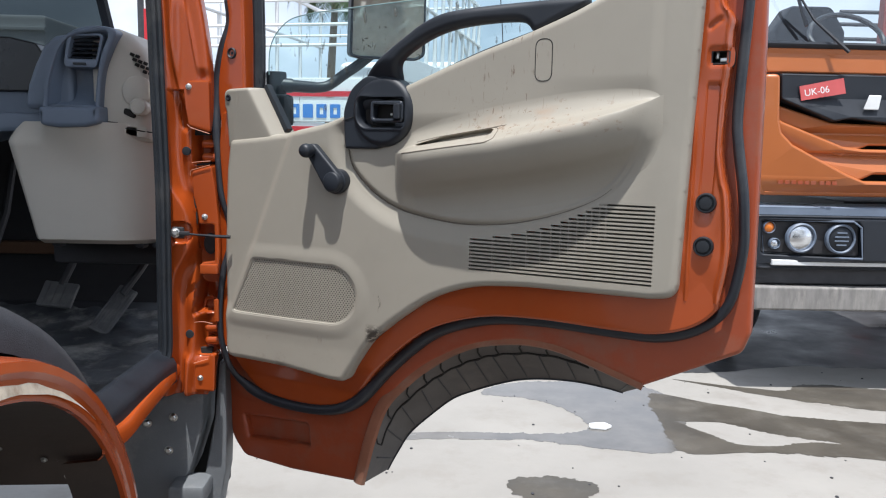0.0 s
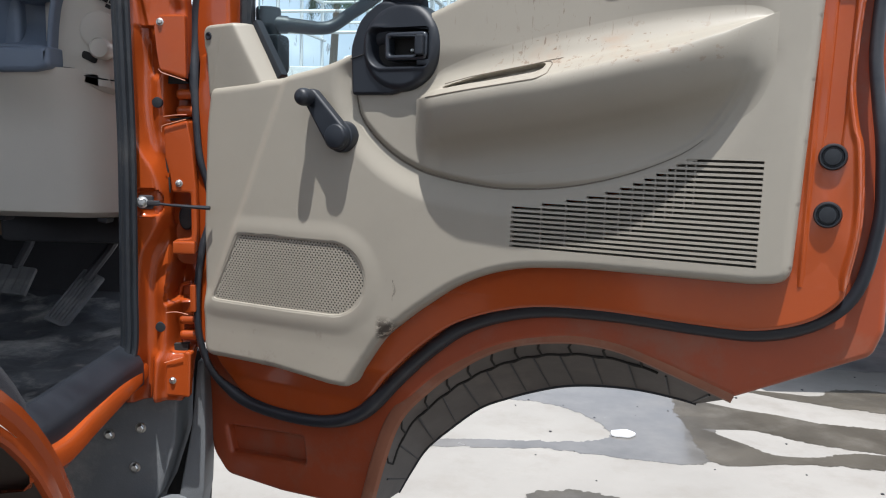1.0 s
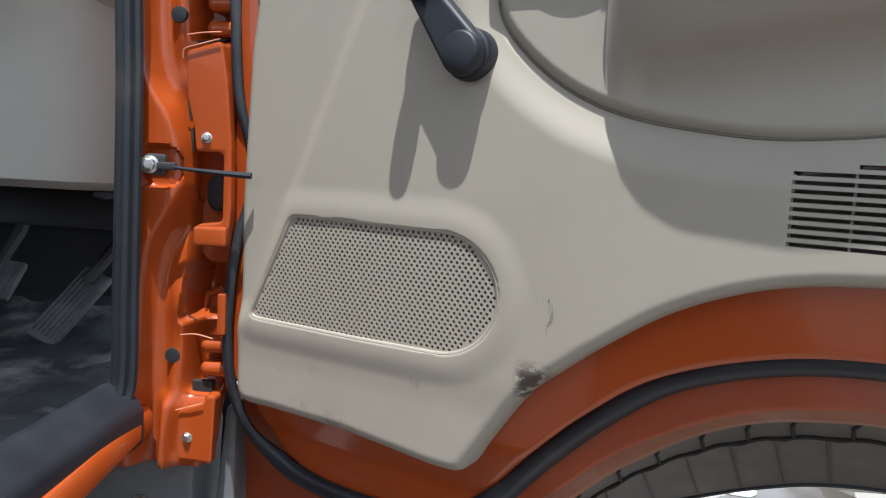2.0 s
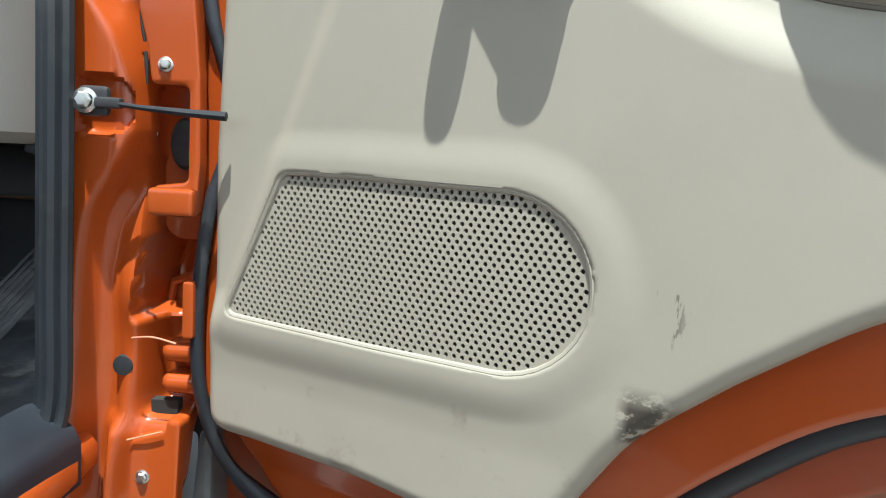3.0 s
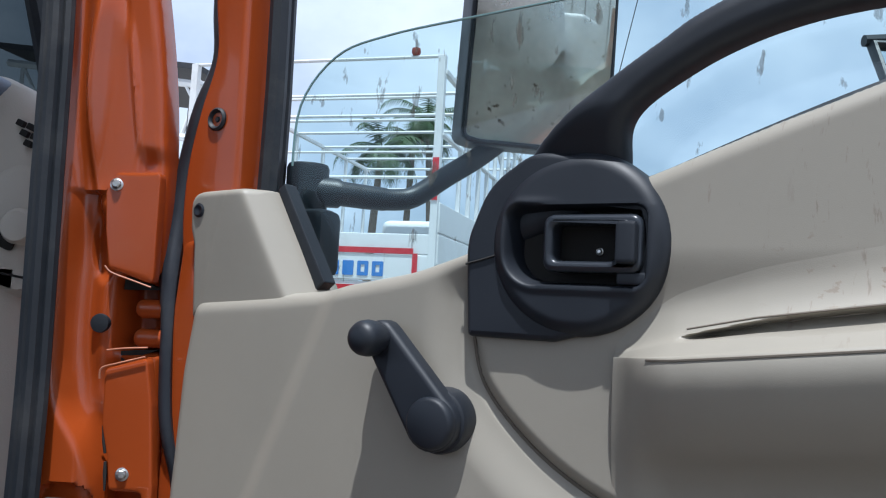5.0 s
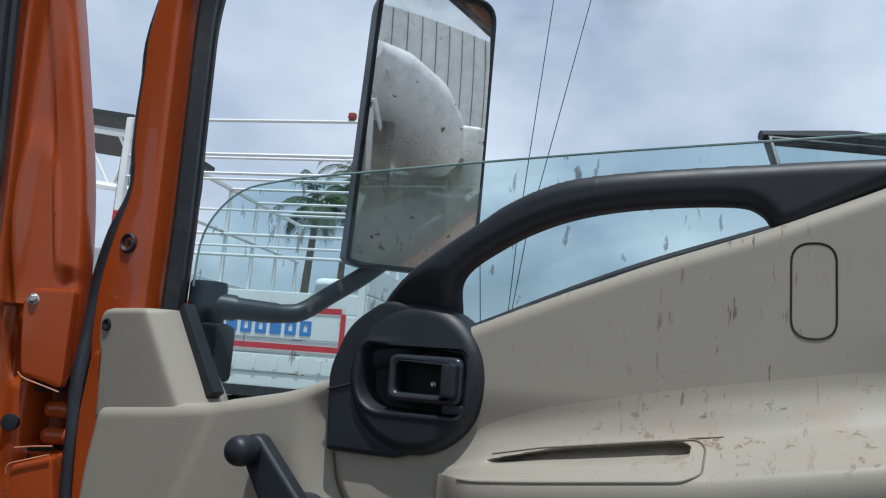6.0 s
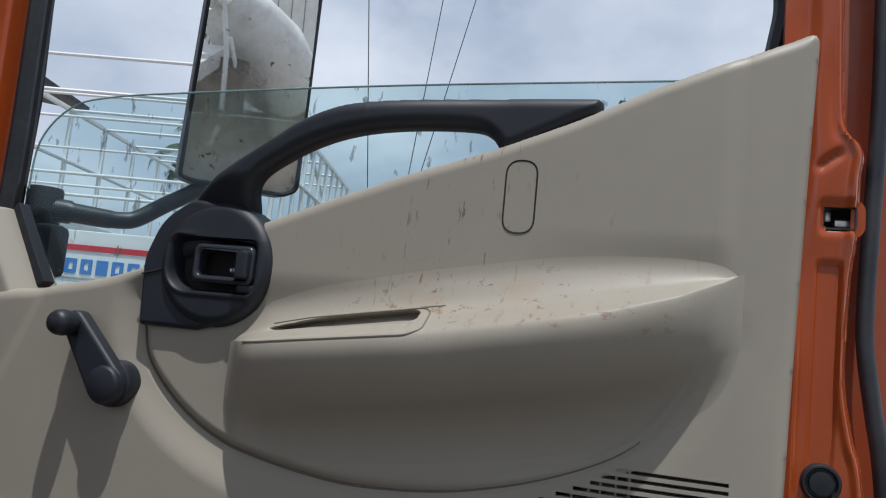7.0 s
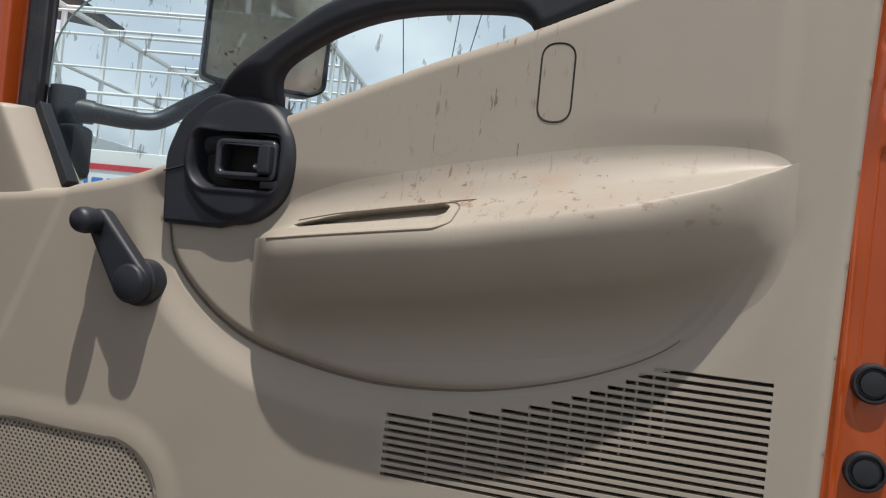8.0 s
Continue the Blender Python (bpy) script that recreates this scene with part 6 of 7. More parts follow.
tslab("cowl_top", [(X0 + 0.02, 1.605), (X0 - 0.01, 1.70), (X0 + 0.02, 1.725), (1.08, 1.725), (1.11, 1.70), (1.08, 1.605)], -0.02, 0.35, ORANGE_FAR, label="orange painted cowl top")
cowl_l = [(X0 + 0.03, 1.005), (X0 - 0.02, 1.10), (X0, 1.595), (-1.028, 1.595), (-1.016, 1.37), (-1.002, 1.313), (-0.948, 1.256), (-0.678, 1.115), (-0.595, 1.085), (0.595, 1.085), (0.678, 1.115), (0.948, 1.256), (1.002, 1.313), (1.016, 1.37), (1.028, 1.595),
          (1.10, 1.595), (1.12, 1.10), (1.07, 1.005)]
tslab("cowl_panel", cowl_l, -0.045, 0.06, ORANGE_FAR, rad=0.025, edge=0.016, label="orange painted cowl panel")
fold2 = [(-1.03, 1.20), (-1.022, 1.39), (-0.990, 1.366), (-0.70, 1.251), (-0.60, 1.240), (0.60, 1.240), (0.70, 1.251), (0.990, 1.366), (1.022, 1.39), (1.03, 1.20), (0.66, 1.06), (0.54, 1.118), (-0.54, 1.118), (-0.66, 1.06)]
tslab("grille_bar", fold2, -0.018, 0.06, ORANGE_FAR, rad=0.02, edge=0.014, label="orange grille bar")
fold1 = [(-1.03, 1.30), (-1.026, 1.46), (-1.005, 1.447), (-0.76, 1.368), (-0.60, 1.362), (0.60, 1.362), (0.76, 1.368), (1.005, 1.447), (1.026, 1.46), (1.03, 1.30), (0.70, 1.20), (0.56, 1.258), (-0.56, 1.258), (-0.70, 1.20)]
tslab("grille_bar", fold1, 0.010, 0.06, ORANGE_FAR, rad=0.02, edge=0.012, label="orange grille bar")
tslab("grille_band", [(-1.012, 1.476), (-1.020, 1.598), (1.020, 1.598), (1.012, 1.476), (0.76, 1.371), (0.68, 1.387), (0.51, 1.369), (-0.51, 1.369), (-0.68, 1.387), (-0.76, 1.371)], -0.030, 0.06, BLACK, rad=0.012, label="black upper grille band")
tslab("radiator", [(-1.05, 1.0), (-1.05, 1.5), (1.05, 1.5), (1.05, 1.0)], 0.06, 0.3, VOID, edge=0)
b = bmesh.new()
tube(b, [(-1.045, -0.052 + 0.06, 0.70), (-1.07, 0.01, 0.885), (-0.65, -0.075, 0.888), (-0.61, -0.076, 0.86), (-0.592, -0.076, 0.705)], 0.006, 8, True, up=Vector((0, 1, 0)))
part("lamp_rim", b, GREY_TRIM, tr, "grey lamp surround")
bm = bmesh.new()
lathe(bm, [(0.085, 0), (0.085, 0.014), (0.078, 0.02), (0.066, 0.016), (0.064, 0.008), (0, 0.008)], pose(0, -0.045, 1.262, 90), 32)
badge = part("round_badge", bm, CHROME, tr, "round chrome badge ring")
bm = bmesh.new()
for k in range(3):
    box(bm, (0, -0.056, 1.262), (0.10 - 0.02 * k, 0.006, 0.010), 0.002, pose(0, 0, 0, 0, 35 - 35 * k, 0) @ pose(0, 0, 0.028 - 0.028 * k))
part("badge_mark", bm, CHROME, badge)
k = 0
for x in np.arange(-0.585, 0.60, 0.117):
    bm = bmesh.new()
    slab(bm, fillet([(x - 0.042, 1.430), (x - 0.018, 1.500), (x + 0.040, 1.500), (x + 0.030, 1.430)], 0.006), -0.036, -0.028, edge=0.003)
    part("lettering_bar", bm, WHITE, tr)
tslab("bumper_top", [(X0 + 0.0, 0.905), (X0 - 0.01, 0.955), (1.10, 0.955), (1.10, 0.905)], -0.07, 0.2, GREY_TRIM, label="black bumper top edge")
lamp_hole = fillet([(-1.07, 0.715), (-1.08, 0.885), (-0.62, 0.885), (-0.60, 0.86), (-0.59, 0.705)], 0.02)
tslab("bumper", [(X0 + 0.01, 0.64), (X0 - 0.015, 0.91), (1.115, 0.91), (1.09, 0.64)], -0.075, 0.2, BLACK, rad=0.03, holes=[lamp_hole], label="dark plastic front bumper")
b = tslab("lamp_housing", [(-1.065, 0.72), (-1.075, 0.88), (-0.625, 0.88), (-0.605, 0.855), (-0.595, 0.71)], -0.045, 0.0, STEEL_DARK, rad=0.015, label="dark headlamp cluster")
for x, z, r, mt, nm in ((-0.885, 0.800, 0.062, LENS_CLEAR, "headlamp"), (-0.695, 0.800, 0.062, BLACK, "fog_lamp"), (-1.035, 0.848, 0.026, AMBER, "indicator_lamp"), (-1.005, 0.768, 0.023, LENS_CLEAR, "marker_lamp")):
    yy = -0.048 + 0.10 * max(0, abs(x) - 0.75) ** 1.5 * 3
    bm = bmesh.new()
    lathe(bm, [(r * 1.2, -0.01), (r * 1.2, 0.012), (r * 1.08, 0.018), (r, 0.012), (r, 0)], pose(x, yy, z, 90), 28)
    ring_o = part(nm, bm, GREY_TRIM, tr, "round lamp with grey ring")
    bm = bmesh.new()
    lathe(bm, [(r, 0.002), (r * 0.9, 0.009), (r * 0.5, 0.0145), (0, 0.016)], pose(x, yy, z, 90), 28)
    part("lens", bm, mt, ring_o)
    if nm == "fog_lamp":
        for j in range(4):
            bm = bmesh.new()
            box(bm, (x, yy - 0.016, z - 0.03 + 0.02 * j), (0.05 + 0.02 * (j in (1, 2)), 0.006, 0.007), 0.002)
            part("slat", bm, GREY_TRIM, ring_o)
tslab("chrome_strip", [(-1.02, 0.662), (-1.02, 0.690), (1.02, 0.690), (1.02, 0.662)], -0.082, -0.06, WHITE, rad=0.004, edge=0.004, label="bright bumper strip")
tslab("under_bumper", [(X0 + 0.03, 0.56), (X0 + 0.01, 0.645), (1.09, 0.645), (1.07, 0.56)], -0.045, 0.2, STEEL_DARK)
tslab("front_step", [(X0 + 0.01, 0.435), (X0 + 0.0, 0.555), (1.10, 0.555), (1.09, 0.435)], -0.10, 0.12, MUD_STEEL, edge=0.012, label="muddy steel bumper step")
bm = bmesh.new()
slab(bm, [(-0.934, 1.537), (-0.734, 1.579), (-0.717, 1.506), (-0.921, 1.468)], -0.0265, -0.020, put=lambda x, y, z: (x, y + 0.10 * max(0, abs(x) - 0.75) ** 1.5 * 3, z))
stk = part("sticker", bm, STICKER, tr, "pink-red paper sticker")
cur = bpy.data.curves.new("sticker_text", "FONT")
cur.body = "UK-06"
cur.size = 0.046
cur.extrude = 0.0008
tx = new("sticker_text", cur)
tx.matrix_world = pose(-0.918, -0.0285, 1.487, 90, 0, 0) @ pose(0, 0, 0, 0, 0, 11)
dg = bpy.context.evaluated_depsgraph_get()
dg.update()
me = bpy.data.meshes.new_from_object(tx.evaluated_get(dg))
mt = tx.matrix_world.copy()
bpy.data.objects.remove(tx)
me.transform(mt)
me.materials.clear()
me.materials.append(WHITE)
tob = new("sticker_text", me)
tob.parent = stk
tob["label"] = "white printed letters"
bm = bmesh.new()
for j in range(9):
    box(bm, (-0.995 + 0.030 * j + (0.01 if j > 5 else 0), -0.0445 + 0.10 * max(0, 0.995 - 0.030 * j - 0.75) ** 1.5 * 3, 1.072), (0.024, 0.003, 0.018), 0.001)
part("model_badge", bm, ORANGE_DUSTY, tr, "faint moulded model lettering bars")
# half windscreen in a black frame
sx0, sx1 = -1.095, -0.10
rake = lambda z: 0.04 + (z - 1.72) * 0.62
fr = lambda x, z: (x, rake(z), z)
bm = bmesh.new()
loop = [fr(sx0, 1.735), fr(sx0 + 0.02, 2.52), fr(sx1, 2.52), fr(sx1, 1.735)]
tube(bm, loop, 0.030, 8, True, 0.8, up=Vector((0, 1, 0)))
tube(bm, [fr(sx0 - 0.01, 2.545), fr(-0.62, 2.575), fr(sx1, 2.56)], [0.028, 0.05, 0.045], 8, up=Vector((0, 1, 0)))
part("screen_frame", bm, BLACK, tr, "black temporary windscreen frame")
bm = bmesh.new()
bm.faces.new([bm.verts.new(p) for p in loop])
bmesh.ops.solidify(bm, geom=bm.faces[:], thickness=0.006)
so = part("screen_pane", bm, SCREEN, tr, "clear half windscreen", False)
so.visible_shadow = False
bm = bmesh.new()
tube(bm, [(-0.72, -0.03, 1.70), (-0.86, 0.055, 1.86), (-0.92, 0.10, 1.98)], [0.010, 0.007, 0.006], 6)
tube(bm, [(-0.90, 0.05, 1.83), (-0.93, 0.10, 1.98), (-0.96, 0.17, 2.10)], 0.008, 6)
part("wiper", bm, BLACK, tr, "black windscreen wiper arm")
# bare floor, seat and gear behind the cowl
bm = bmesh.new()
slab(bm, fillet([(-0.75, 1.2), (-0.75, 1.92), (-0.66, 2.06), (-0.42, 2.06), (-0.33, 1.92), (-0.33, 1.2)], 0.05), 0.75, 0.90, edge=0.03)
part("driver_seat_back", bm, SEAT, tr, "dark seat back behind the screen")
bm = bmesh.new()
pts = [(-0.5 + 0.20 * math.cos(a), 0.42 + 0.10 * math.sin(a), 1.83 + 0.14 * math.sin(a)) for a in [2 * math.pi * j / 24 for j in range(24)]]
tube(bm, pts, 0.014, 8, True)
part("steering_wheel", bm, BLACK, tr)
bm = bmesh.new()
slab(bm, fillet([(0.10, 1.72), (0.12, 1.83), (0.20, 1.86), (0.34, 1.84), (0.46, 1.73)], 0.03), 0.12, 0.30, [fillet([(0.14, 1.74), (0.155, 1.81), (0.22, 1.835), (0.31, 1.82), (0.34, 1.74)], 0.02)], edge=0.008)
part("instrument_pod", bm, GREY_TRIM, tr, "grey open instrument pod")
bm = bmesh.new()
lathe(bm, [(0, 0.0), (0.035, 0.0), (0.035, 0.045), (0.045, 0.05), (0.045, 0.075), (0.03, 0.085), (0, 0.085)], pose(0.23, 0.20, 1.725), 18)
part("fluid_bottle", bm, YELLOW, tr, "yellow capped fluid bottle")
for dx, dz, r in ((-0.02, 0.03, 0.035), (0.03, 0.06, 0.04), (0.0, 0.10, 0.028)):
    bm = bmesh.new()
    bmesh.ops.create_icosphere(bm, subdivisions=2, radius=r, matrix=pose(0.04 + dx, 0.2, 1.72 + dz))
    part("bagged_part", bm, WHITE, tr, "white wrapped loose parts")
bm = bmesh.new()
box(bm, (0, 0.75, 1.15), (2.0, 0.9, 0.08), 0.01)
box(bm, (0, 3.4, 0.85), (0.9, 6.0, 0.22), 0.01)
part("chassis", bm, STEEL_DARK, tr, "bare dark chassis frame")
for sx in (-1, 1):
    bm = bmesh.new()
    lathe(bm, [(0.0, -0.12), (0.25, -0.12), (0.44, -0.12), (0.48, -0.09), (0.49, 0.0), (0.48, 0.09), (0.44, 0.12), (0.0, 0.12)], pose(sx * 0.92, 0.95, 0.49, 0, 90, 0), 32)
    wh = part("wheel", bm, RUBBER, tr, "dusty black tyre")
    bm = bmesh.new()
    lathe(bm, [(0.0, 0.06), (0.10, 0.09), (0.13, 0.05), (0.24, 0.04), (0.26, 0.115), (0.25, 0.125)], pose(sx * 0.92, 0.95, 0.49, 0, 90 * sx, 0), 28)
    part("rim", bm, STEEL_DARK, wh)

# ---- red steel frame of another truck body behind it ----
rf = thing("red_body_frame", pose(5.6, 7.0, 0), "red oxide steel truck body frame", "steel frame")
for x in (-1.6, -0.05, 1.5):
    bm = bmesh.new()
    box(bm, (x, 0, 1.62), (0.09, 0.09, 2.40), 0.008)
    part("post", bm, RED_OXIDE, rf)
    bm = bmesh.new()
    box(bm, (x, 0, 0.2), (0.12, 0.12, 0.4), 0.008)
    part("foot", bm, STEEL_DARK, rf)
for z, r in ((2.78, 0.045), (2.25, 0.03)):
    bm = bmesh.new()
    box(bm, (0, -0.05, z), (3.3, 0.05, 2 * r), 0.006)
    part("rail", bm, RED_OXIDE, rf)
for z in (2.62, 2.50, 2.36):
    bm = bmesh.new()
    tube(bm, [(-1.6, 0.8, z), (1.6, 0.8, z)], 0.02, 6)
    part("rail", bm, STEEL_DARK, rf)
for p0, p1 in (((-0.05, 0, 2.85), (0.9, 0.3, 3.15)), ((-0.05, 0.7, 2.45), (0.9, 0.7, 2.62))):
    bm = bmesh.new()
    tube(bm, [p0, p1], 0.025, 6)
    part("brace", bm, RED_OXIDE, rf)
bm = bmesh.new()
bmesh.ops.create_icosphere(bm, subdivisions=2, radius=0.06, matrix=pose(0.03, 0, 2.93))
part("lamp", bm, RED, rf)
bm = bmesh.new()
box(bm, (0, 1.2, 1.0), (3.3, 2.6, 0.15), 0.01)
box(bm, (0, 1.2, 0.45), (0.9, 2.4, 0.9), 0.02)
part("deck", bm, STEEL_DARK, rf)

# ---- white cage-body truck seen from behind ----
wt = thing("white_truck", pose(-1.78, 8.33, 0, 0, 0, -14), "white cage body truck seen from its ribbed tailgate", "truck")
HWD, LEN, TOP = 1.36, 5.1, 3.50
for z0, z1, yy in ((0.98, 1.12, 0.0), (1.13, 1.30, -0.015), (1.31, 1.44, 0.0), (1.45, 1.70, -0.015), (1.71, 1.90, 0.0)):
    bm = bmesh.new()
    box(bm, (0, yy + 0.03, (z0 + z1) / 2), (2 * HWD, 0.06, z1 - z0), 0.012)
    part("tailgate_plank", bm, WHITE, wt, "white ribbed tailgate plank")
for sx in (-1, 1):
    bm = bmesh.new()
    box(bm, (sx * (HWD - 0.03), 0.0, 2.30), (0.075, 0.075, 2.62), 0.01)
    part("corner_post", bm, WHITE, wt)
    bm = bmesh.new()
    box(bm, (sx * (HWD - 0.03), -0.046, 2.42), (0.06, 0.006, 0.40))
    part("reflector_tape", bm, RED, wt, "red reflective tape")
    for k in range(4):
        z = 1.16 + 0.30 * k
        bm = bmesh.new()
        box(bm, (sx * HWD, LEN / 2, z), (0.05, LEN, 0.285), 0.012)
        part("side_plank", bm, WHITE, wt, "white ribbed side plank")
    for j in range(6 if sx < 0 else 11):
        bm = bmesh.new()
        box(bm, (sx * HWD, 0.72 + (0.85 if sx < 0 else 0.425) * j, 2.75), (0.045, 0.045, 1.42), 0.006)
        part("side_post", bm, WHITE, wt)
    for z in (TOP - 0.05, 2.85):
        bm = bmesh.new()
        box(bm, (sx * HWD, LEN / 2, z), (0.05, LEN, 0.05 if z > 3 else 0.03), 0.006)
        part("side_rail", bm, WHITE, wt)
    bm = bmesh.new()
    tube(bm, [(sx * (HWD - 0.03), 0.30 if sx < 0 else 2.2, TOP - 0.05), (sx * (HWD - 0.03), 0.9 if sx < 0 else 4.9, 2.3)], 0.022, 6)
    part("brace", bm, WHITE, wt)
    bm = bmesh.new()
    lathe(bm, [(0, 0), (0.03, 0), (0.045, 0.03), (0.04, 0.07), (0, 0.085)], pose(sx * (HWD - 0.30), 0, 3.615), 14)
    part("roof_lamp", bm, RED_OXIDE, wt, "red roof marker lamp")
    bm = bmesh.new()
    lathe(bm, [(0, -0.14), (0.42, -0.14), (0.47, -0.1), (0.47, 0.1), (0.42, 0.14), (0, 0.14)], pose(sx * 0.95, 1.5, 0.47, 0, 90, 0), 28)
    part("wheel", bm, RUBBER, wt)
for z, r in ((3.60, 0.018), (3.21, 0.014), (2.99, 0.014), (2.68, 0.012), (2.436, 0.016), (2.32, 0.013), (2.23, 0.016)):
    bm = bmesh.new()
    tube(bm, [(-HWD, 0, z), (HWD, 0, z)], r, 8)
    part("rear_rail", bm, WHITE, wt)
for j in range(6):
    bm = bmesh.new()
    tube(bm, [(-HWD, 0.72 + j * 0.85, TOP - 0.05), (HWD, 0.72 + j * 0.85, TOP - 0.05)], 0.02, 6)
    part("roof_bow", bm, WHITE, wt)
bm = bmesh.new()
box(bm, (0, LEN / 2, 0.95), (2.4, LEN, 0.12), 0.01)
box(bm, (0, LEN / 2 + 0.5, 0.7), (0.9, LEN, 0.25), 0.01)
part("bed", bm, STEEL_DARK, wt)
bm = bmesh.new()
box(bm, (0, LEN + 0.9, 1.6), (2.3, 1.5, 2.1), 0.12, seg=3)
part("cab", bm, WHITE, wt)
for x0, x1, z in ((-0.95, 1.15, 1.735), (0.05, 1.15, 1.375)):
    bm = bmesh.new()
    box(bm, ((x0 + x1) / 2, -0.022, z), (x1 - x0, 0.006, 0.055))
    part("reflector_tape", bm, RED, wt, "red reflective tape")
bm = bmesh.new()
box(bm, (1.17, -0.022, 1.555), (0.05, 0.006, 0.32))
part("reflector_tape", bm, RED, wt)
for j in range(12):
    bm = bmesh.new()
    x = -0.90 + 0.150 * j
    slab(bm, fillet([(x, 1.49), (x, 1.63), (x + 0.112, 1.63), (x + 0.112, 1.49)], 0.012), -0.022, -0.016, [inset([(x, 1.49), (x, 1.63), (x + 0.112, 1.63), (x + 0.112, 1.49)], 0.036)] if j % 3 else [])
    part("lettering_bar", bm, BLUE, wt, "blue painted lettering block")
bm = bmesh.new()
for j in range(12):
    box(bm, (-1.2 + 0.218 * j, -0.012, 1.215), (0.035, 0.03, 0.12), 0.004)
part("tailgate_latch", bm, WHITE, wt)

# ---- second white truck body and steel gantry ----
w2 = thing("white_lorry", pose(-6.9, 11.0, 0), "white truck body with sloping panels", "truck body")
bm = bmesh.new()
box(bm, (0, 2.5, 1.75), (3.2, 5.0, 2.3), 0.06)
part("body", bm, WHITE, w2)
for j in range(8):
    bm = bmesh.new()
    box(bm, (0, -0.02, 0.75 + 0.28 * j), (3.2, 0.05, 0.05), 0.01)
    part("rib", bm, WHITE, w2)
bm = bmesh.new()
box(bm, (0, 2.5, 0.32), (1.2, 4.6, 0.64), 0.02)
part("underframe", bm, STEEL_DARK, w2)

ga = thing("steel_gantry", pose(-6.2, 14.0, 0, 0, 0, -10), "white steel truss gantry with a dark roof edge", "gantry")
for z in (4.05, 5.0):
    bm = bmesh.new()
    tube(bm, [(-2.5, 0, z + 0.25), (1.7, 0, z - 0.22)], 0.07, 6)
    part("chord", bm, WHITE, ga)
for j in range(6):
    x = -2.2 + j * 0.65
    bm = bmesh.new()
    tube(bm, [(x, 0, 4.28 - 0.112 * (x + 2.5)), (x + (0.32 if j % 2 else 0.0), 0, 5.24 - 0.112 * (x + 2.5))], 0.035, 6)
    tube(bm, [(x, 0, 5.24 - 0.112 * (x + 2.5)), (x + 0.6, 0, 4.24 - 0.112 * (x + 2.5))], 0.028, 6)
    part("web", bm, WHITE, ga)
for x in (-2.3, 1.25):
    bm = bmesh.new()
    box(bm, (x, 0, 2.2), (0.14, 0.14, 4.4), 0.01)
    part("leg", bm, STEEL_DARK, ga)
bm = bmesh.new()
box(bm, (-0.6, 1.5, 5.30), (4.0, 3.4, 0.10), 0.01, pose(0, 0, 0, 0, 6.4, 0))
part("roof_sheet", bm, STEEL_DARK, ga, "dark roof sheet")


# ---- palms ----
def palm(x, y, h, seed, lean):
    rnd = random.Random(seed)
    t = thing("palm_tree", pose(x, y, 0), "tall coconut palm with drooping fronds", "palm tree", "coconut palms")
    b = bmesh.new()
    top = Vector((lean, 0.2, h))
    pts = [Vector((lean * (k / 8) ** 1.7, 0.2 * k / 8, h * k / 8)) for k in range(9)]
    tube(b, pts, [0.20 - 0.011 * k for k in range(9)], 10)
    part("trunk", b, BARK, t)
    for f in range(24):
        az = f * 2.39996 + rnd.uniform(-0.2, 0.2)
        el = rnd.uniform(-0.55, 1.15)
        ln = rnd.uniform(1.7, 2.5)
        b = bmesh.new()
        d = Vector((math.cos(az), math.sin(az), 0))
        spine = []
        for k in range(9):
            s = k / 8
            a = el - 1.7 * s * s
            step_v = (d * math.cos(a) + Vector((0, 0, 1)) * math.sin(a)) * ln / 8
            spine.append((spine[-1] + step_v) if spine else top.copy())
        tube(b, spine, [0.028 - 0.0028 * k for k in range(9)], 5)
        side = d.cross(Vector((0, 0, 1)))
        for k in range(1, 8):
            for q in (0.0, 0.33, 0.66):
                p = spine[k].lerp(spine[k + 1], q)
                wdt = 0.50 * math.sin(math.pi * min(1, (k + q + 0.8) / 8.8)) + 0.08
                along = (spine[k + 1] - spine[k]).normalized()
                for sg in (-1, 1):
                    tip = p + side * sg * wdt * 0.85 + along * 0.20 + Vector((0, 0, -0.30 * rnd.uniform(0.6, 1.3)))
                    u = along * 0.035
                    b.faces.new([b.verts.new(c) for c in (p - u, p + u, tip)])
        part("frond", b, FROND, t)
    return t


palm(-3.9, 30, 7.3, 3, 0.3)
palm(-1.6, 33, 9.2, 5, -0.5)
palm(-2.9, 34, 8.6, 9, 0.2)
tl = thing("tree_line", pose(0, 60, 0), "distant line of dark green trees", "trees", kind="stuff")
b = bmesh.new()
rnd = random.Random(4)
for k in range(2600):
    x = rnd.uniform(-60, 60)
    hmax = 2.6 + 1.6 * noise.noise(Vector((x * 0.12, 0, 0))) + 1.0 * noise.noise(Vector((x * 0.5, 3, 0)))
    z = hmax * rnd.random() ** 0.7
    c = Vector((x, rnd.uniform(-3, 3), max(0.1, z)))
    s = rnd.uniform(0.25, 0.6)
    vv = [b.verts.new(c + Vector((rnd.uniform(-s, s), rnd.uniform(-s, s), rnd.uniform(-s, s)))) for _ in range(4)]
    b.faces.new(vv)
part("foliage", b, FROND, tl)

# ---- overhead cables ----
for k, (x0, z0, x1, z1) in enumerate(((1.1, 10.9, 1.75, 4.5), (3.26, 11.2, 2.7, 5.0), (4.28, 11.4, 2.95, 5.0))):
    c = thing("overhead_cable", pose(x0, 20, 0), "thin dark overhead cable", "cable", "overhead cables")
    b = bmesh.new()
    tube(b, [(0, 0, z0 + 6 * (z0 - z1) / 6), (0, 0.05, z0), (x1 - x0, 0.1, z1), ((x1 - x0) * 1.5, 0.1, 0)], 0.014, 6)
    part("wire", b, CABLE, c)

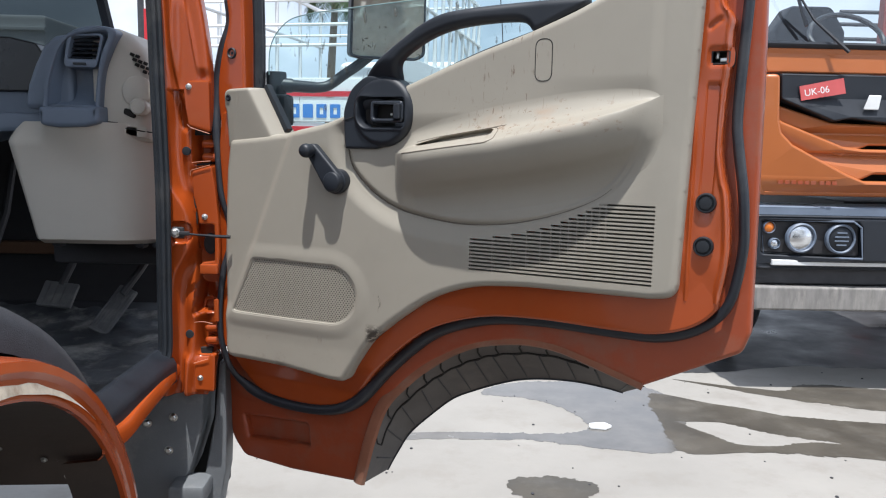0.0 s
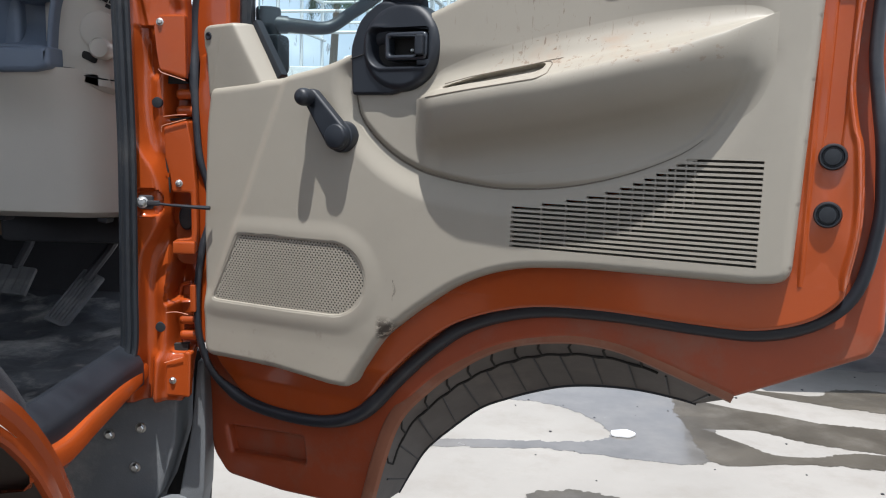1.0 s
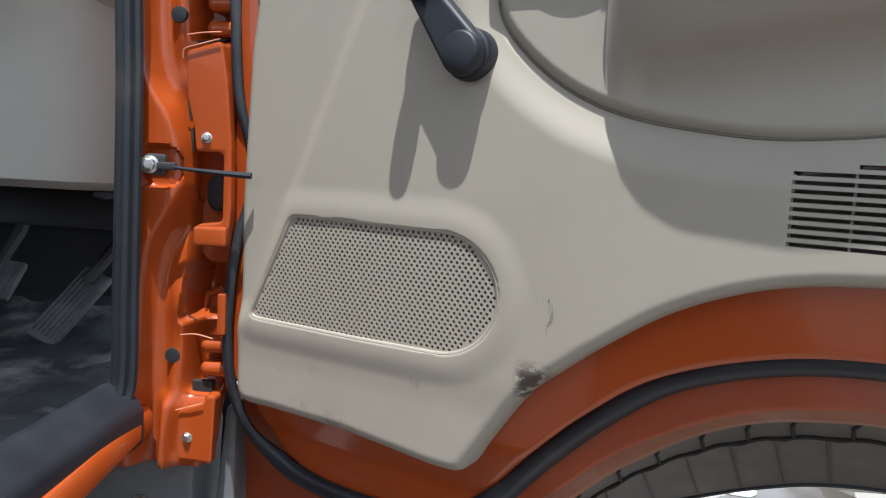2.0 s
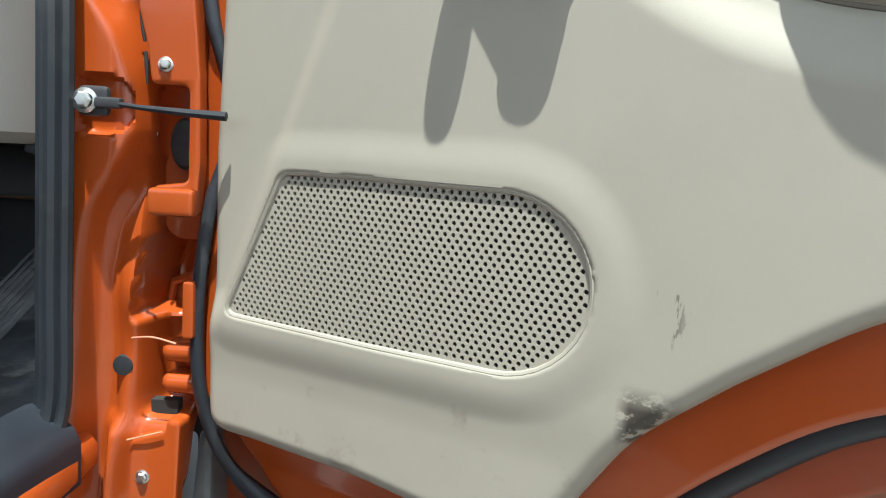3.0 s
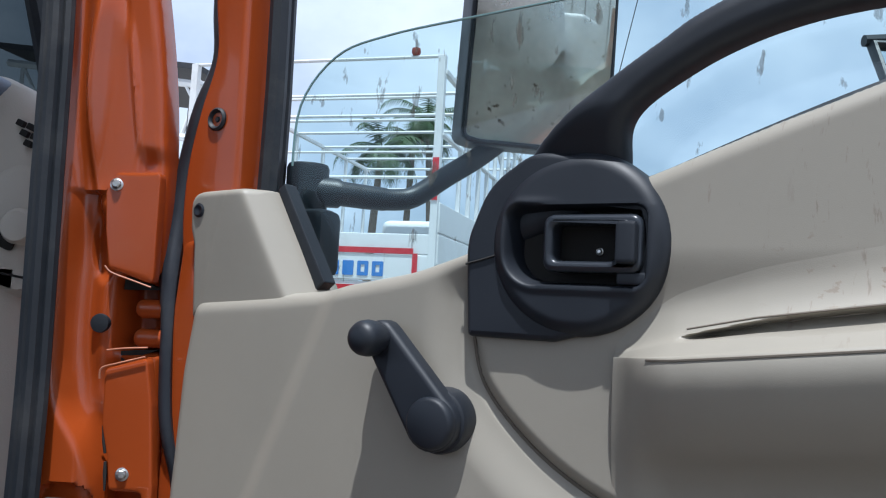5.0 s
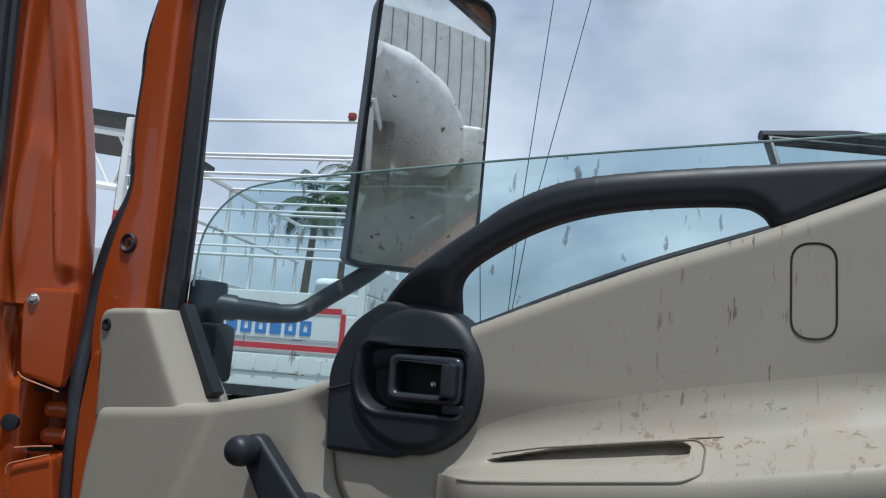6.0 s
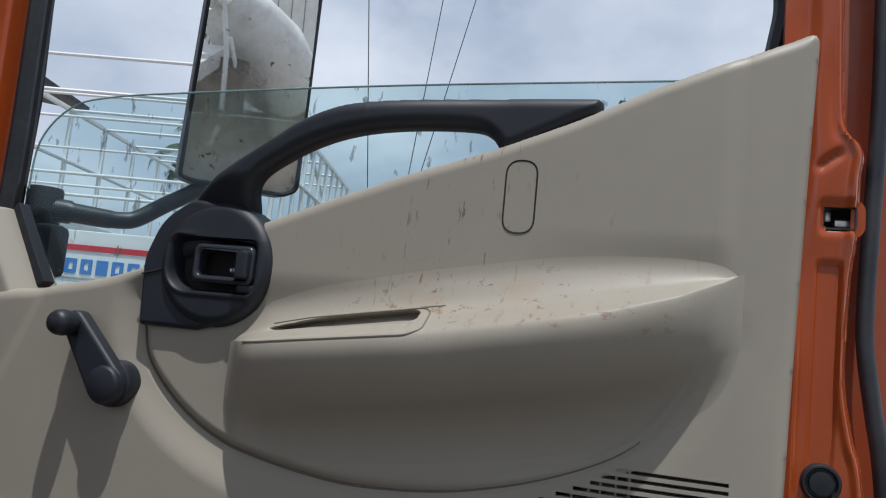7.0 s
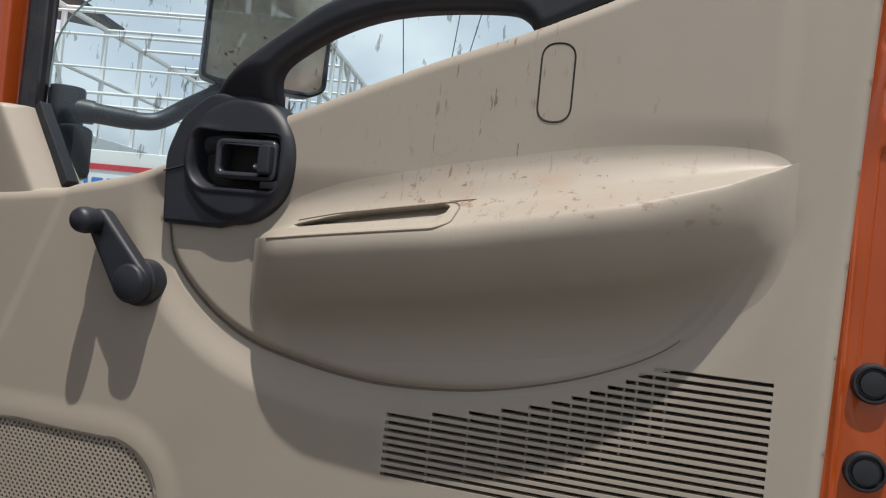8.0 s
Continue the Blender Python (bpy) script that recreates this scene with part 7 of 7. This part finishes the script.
# ---- white transit mixer that the wing mirror shows ----
mx = thing("mixer_truck", pose(3.0, -5.8, 0, 0, 0, 142), "white concrete mixer truck with a muddy drum", "mixer truck")
bm = bmesh.new()
lathe(bm, [(0, -2.2), (0.55, -2.2), (0.95, -1.5), (1.2, -0.6), (1.2, 0.4), (0.85, 1.6), (0.45, 2.3), (0.42, 2.4), (0, 2.4)], pose(0, 0, 2.55, 0, 66, 0), 36)
MIXER_WHITE = material("chalky_white_paint", (0.84, 0.84, 0.82), 0.5, vary=0.05, scale=2, dirt=(0.40, 0.38, 0.34), dirt_amount=0.5, dirt_scale=2.5)
part("drum", bm, MIXER_WHITE, mx, "white rotating drum")
# rear frame with its hopper, ladder and mudguards
bm = bmesh.new()
lathe(bm, [(0.50, 0.0), (0.50, 0.04), (0.30, -0.35), (0.22, -0.55), (0.20, -0.55), (0.28, -0.35), (0.48, 0.0)], pose(2.75, 0, 3.55), 24)
part("hopper", bm, MIXER_WHITE, mx, "white feed hopper")
for sy in (-0.75, 0.75):
    bm = bmesh.new()
    tube(bm, [(2.7, sy, 1.0), (2.6, sy * 0.8, 2.2), (2.75, sy * 0.6, 3.4)], 0.05, 8)
    tube(bm, [(1.9, sy, 1.0), (2.55, sy * 0.8, 2.5)], 0.04, 8)
    part("rear_strut", bm, MIXER_WHITE, mx)
bm = bmesh.new()
for dy in (-0.2, 0.2):
    tube(bm, [(3.15, 0.75 + dy, 0.7), (2.95, 0.75 + dy, 3.3)], 0.028, 8)
for k in range(9):
    tube(bm, [(3.15 - 0.022 * k, 0.55, 0.85 + 0.28 * k), (3.15 - 0.022 * k, 0.95, 0.85 + 0.28 * k)], 0.022, 6)
part("ladder", bm, MIXER_WHITE, mx, "white access ladder")
for x in (1.8,):
    for sy in (-1, 1):
        bm = bmesh.new()
        box(bm, (x, sy * 0.98, 1.12), (2.3, 0.5, 0.05), 0.02)
        part("mudguard", bm, RUBBER, mx)
bm = bmesh.new()
box(bm, (0, 0, 0.95), (7.0, 0.95, 0.3), 0.02)
box(bm, (2.2, 0, 1.6), (0.3, 1.6, 1.1), 0.05)
box(bm, (-2.2, 0, 1.4), (0.3, 1.4, 0.9), 0.05)
part("chassis", bm, STEEL_DARK, mx)
bm = bmesh.new()
box(bm, (-3.3, 0, 1.75), (1.6, 2.3, 2.3), 0.15, seg=3)
part("cab", bm, MIXER_WHITE, mx)
bm = bmesh.new()
slab(bm, fillet([(2.2, 2.4), (3.3, 1.6), (3.1, 1.4), (2.1, 2.1)], 0.05), -0.3, 0.3)
part("chute", bm, MIXER_WHITE, mx)
for x in (-2.6, 1.2, 2.4):
    for sy in (-1, 1):
        bm = bmesh.new()
        lathe(bm, [(0, -0.15), (0.45, -0.15), (0.5, -0.1), (0.5, 0.1), (0.45, 0.15), (0, 0.15)], pose(x, sy * 0.95, 0.5, 90), 24)
        part("wheel", bm, RUBBER, mx)
wall = thing("yard_shed", pose(3, -13, 0), "pale grey sheet metal shed wall", "shed")
bm = bmesh.new()
box(bm, (0, 0, 4.5), (20, 0.2, 9.0), 0.02)
part("wall", bm, material("shed_sheet", (0.82, 0.82, 0.80), 0.6, vary=0.1, scale=1), wall)

for j in range(25):
    bm = bmesh.new()
    box(bm, (-9.6 + 0.8 * j, 0.115, 4.5), (0.05, 0.03, 8.9), 0.006)
    part("panel_rib", bm, STEP_GREY, wall)

# grit on the concrete
grit = thing("grit", pose(0.6, 3.0, 0), "scattered dark grit on the pale concrete", "grit", kind="stuff")
rnd = random.Random(12)
b = bmesh.new()
for k in range(90):
    x, y = rnd.uniform(-1.6, 2.4), rnd.uniform(-0.9, 1.4)
    r = rnd.choice([0.003, 0.003, 0.004, 0.005, 0.007])
    g = bmesh.ops.create_icosphere(b, subdivisions=1, radius=r, matrix=pose(x, y, r * 0.3) @ Matrix.Diagonal((1, rnd.uniform(0.6, 1.6), 0.6, 1)))
part("grains", b, STEEL_DARK, grit)
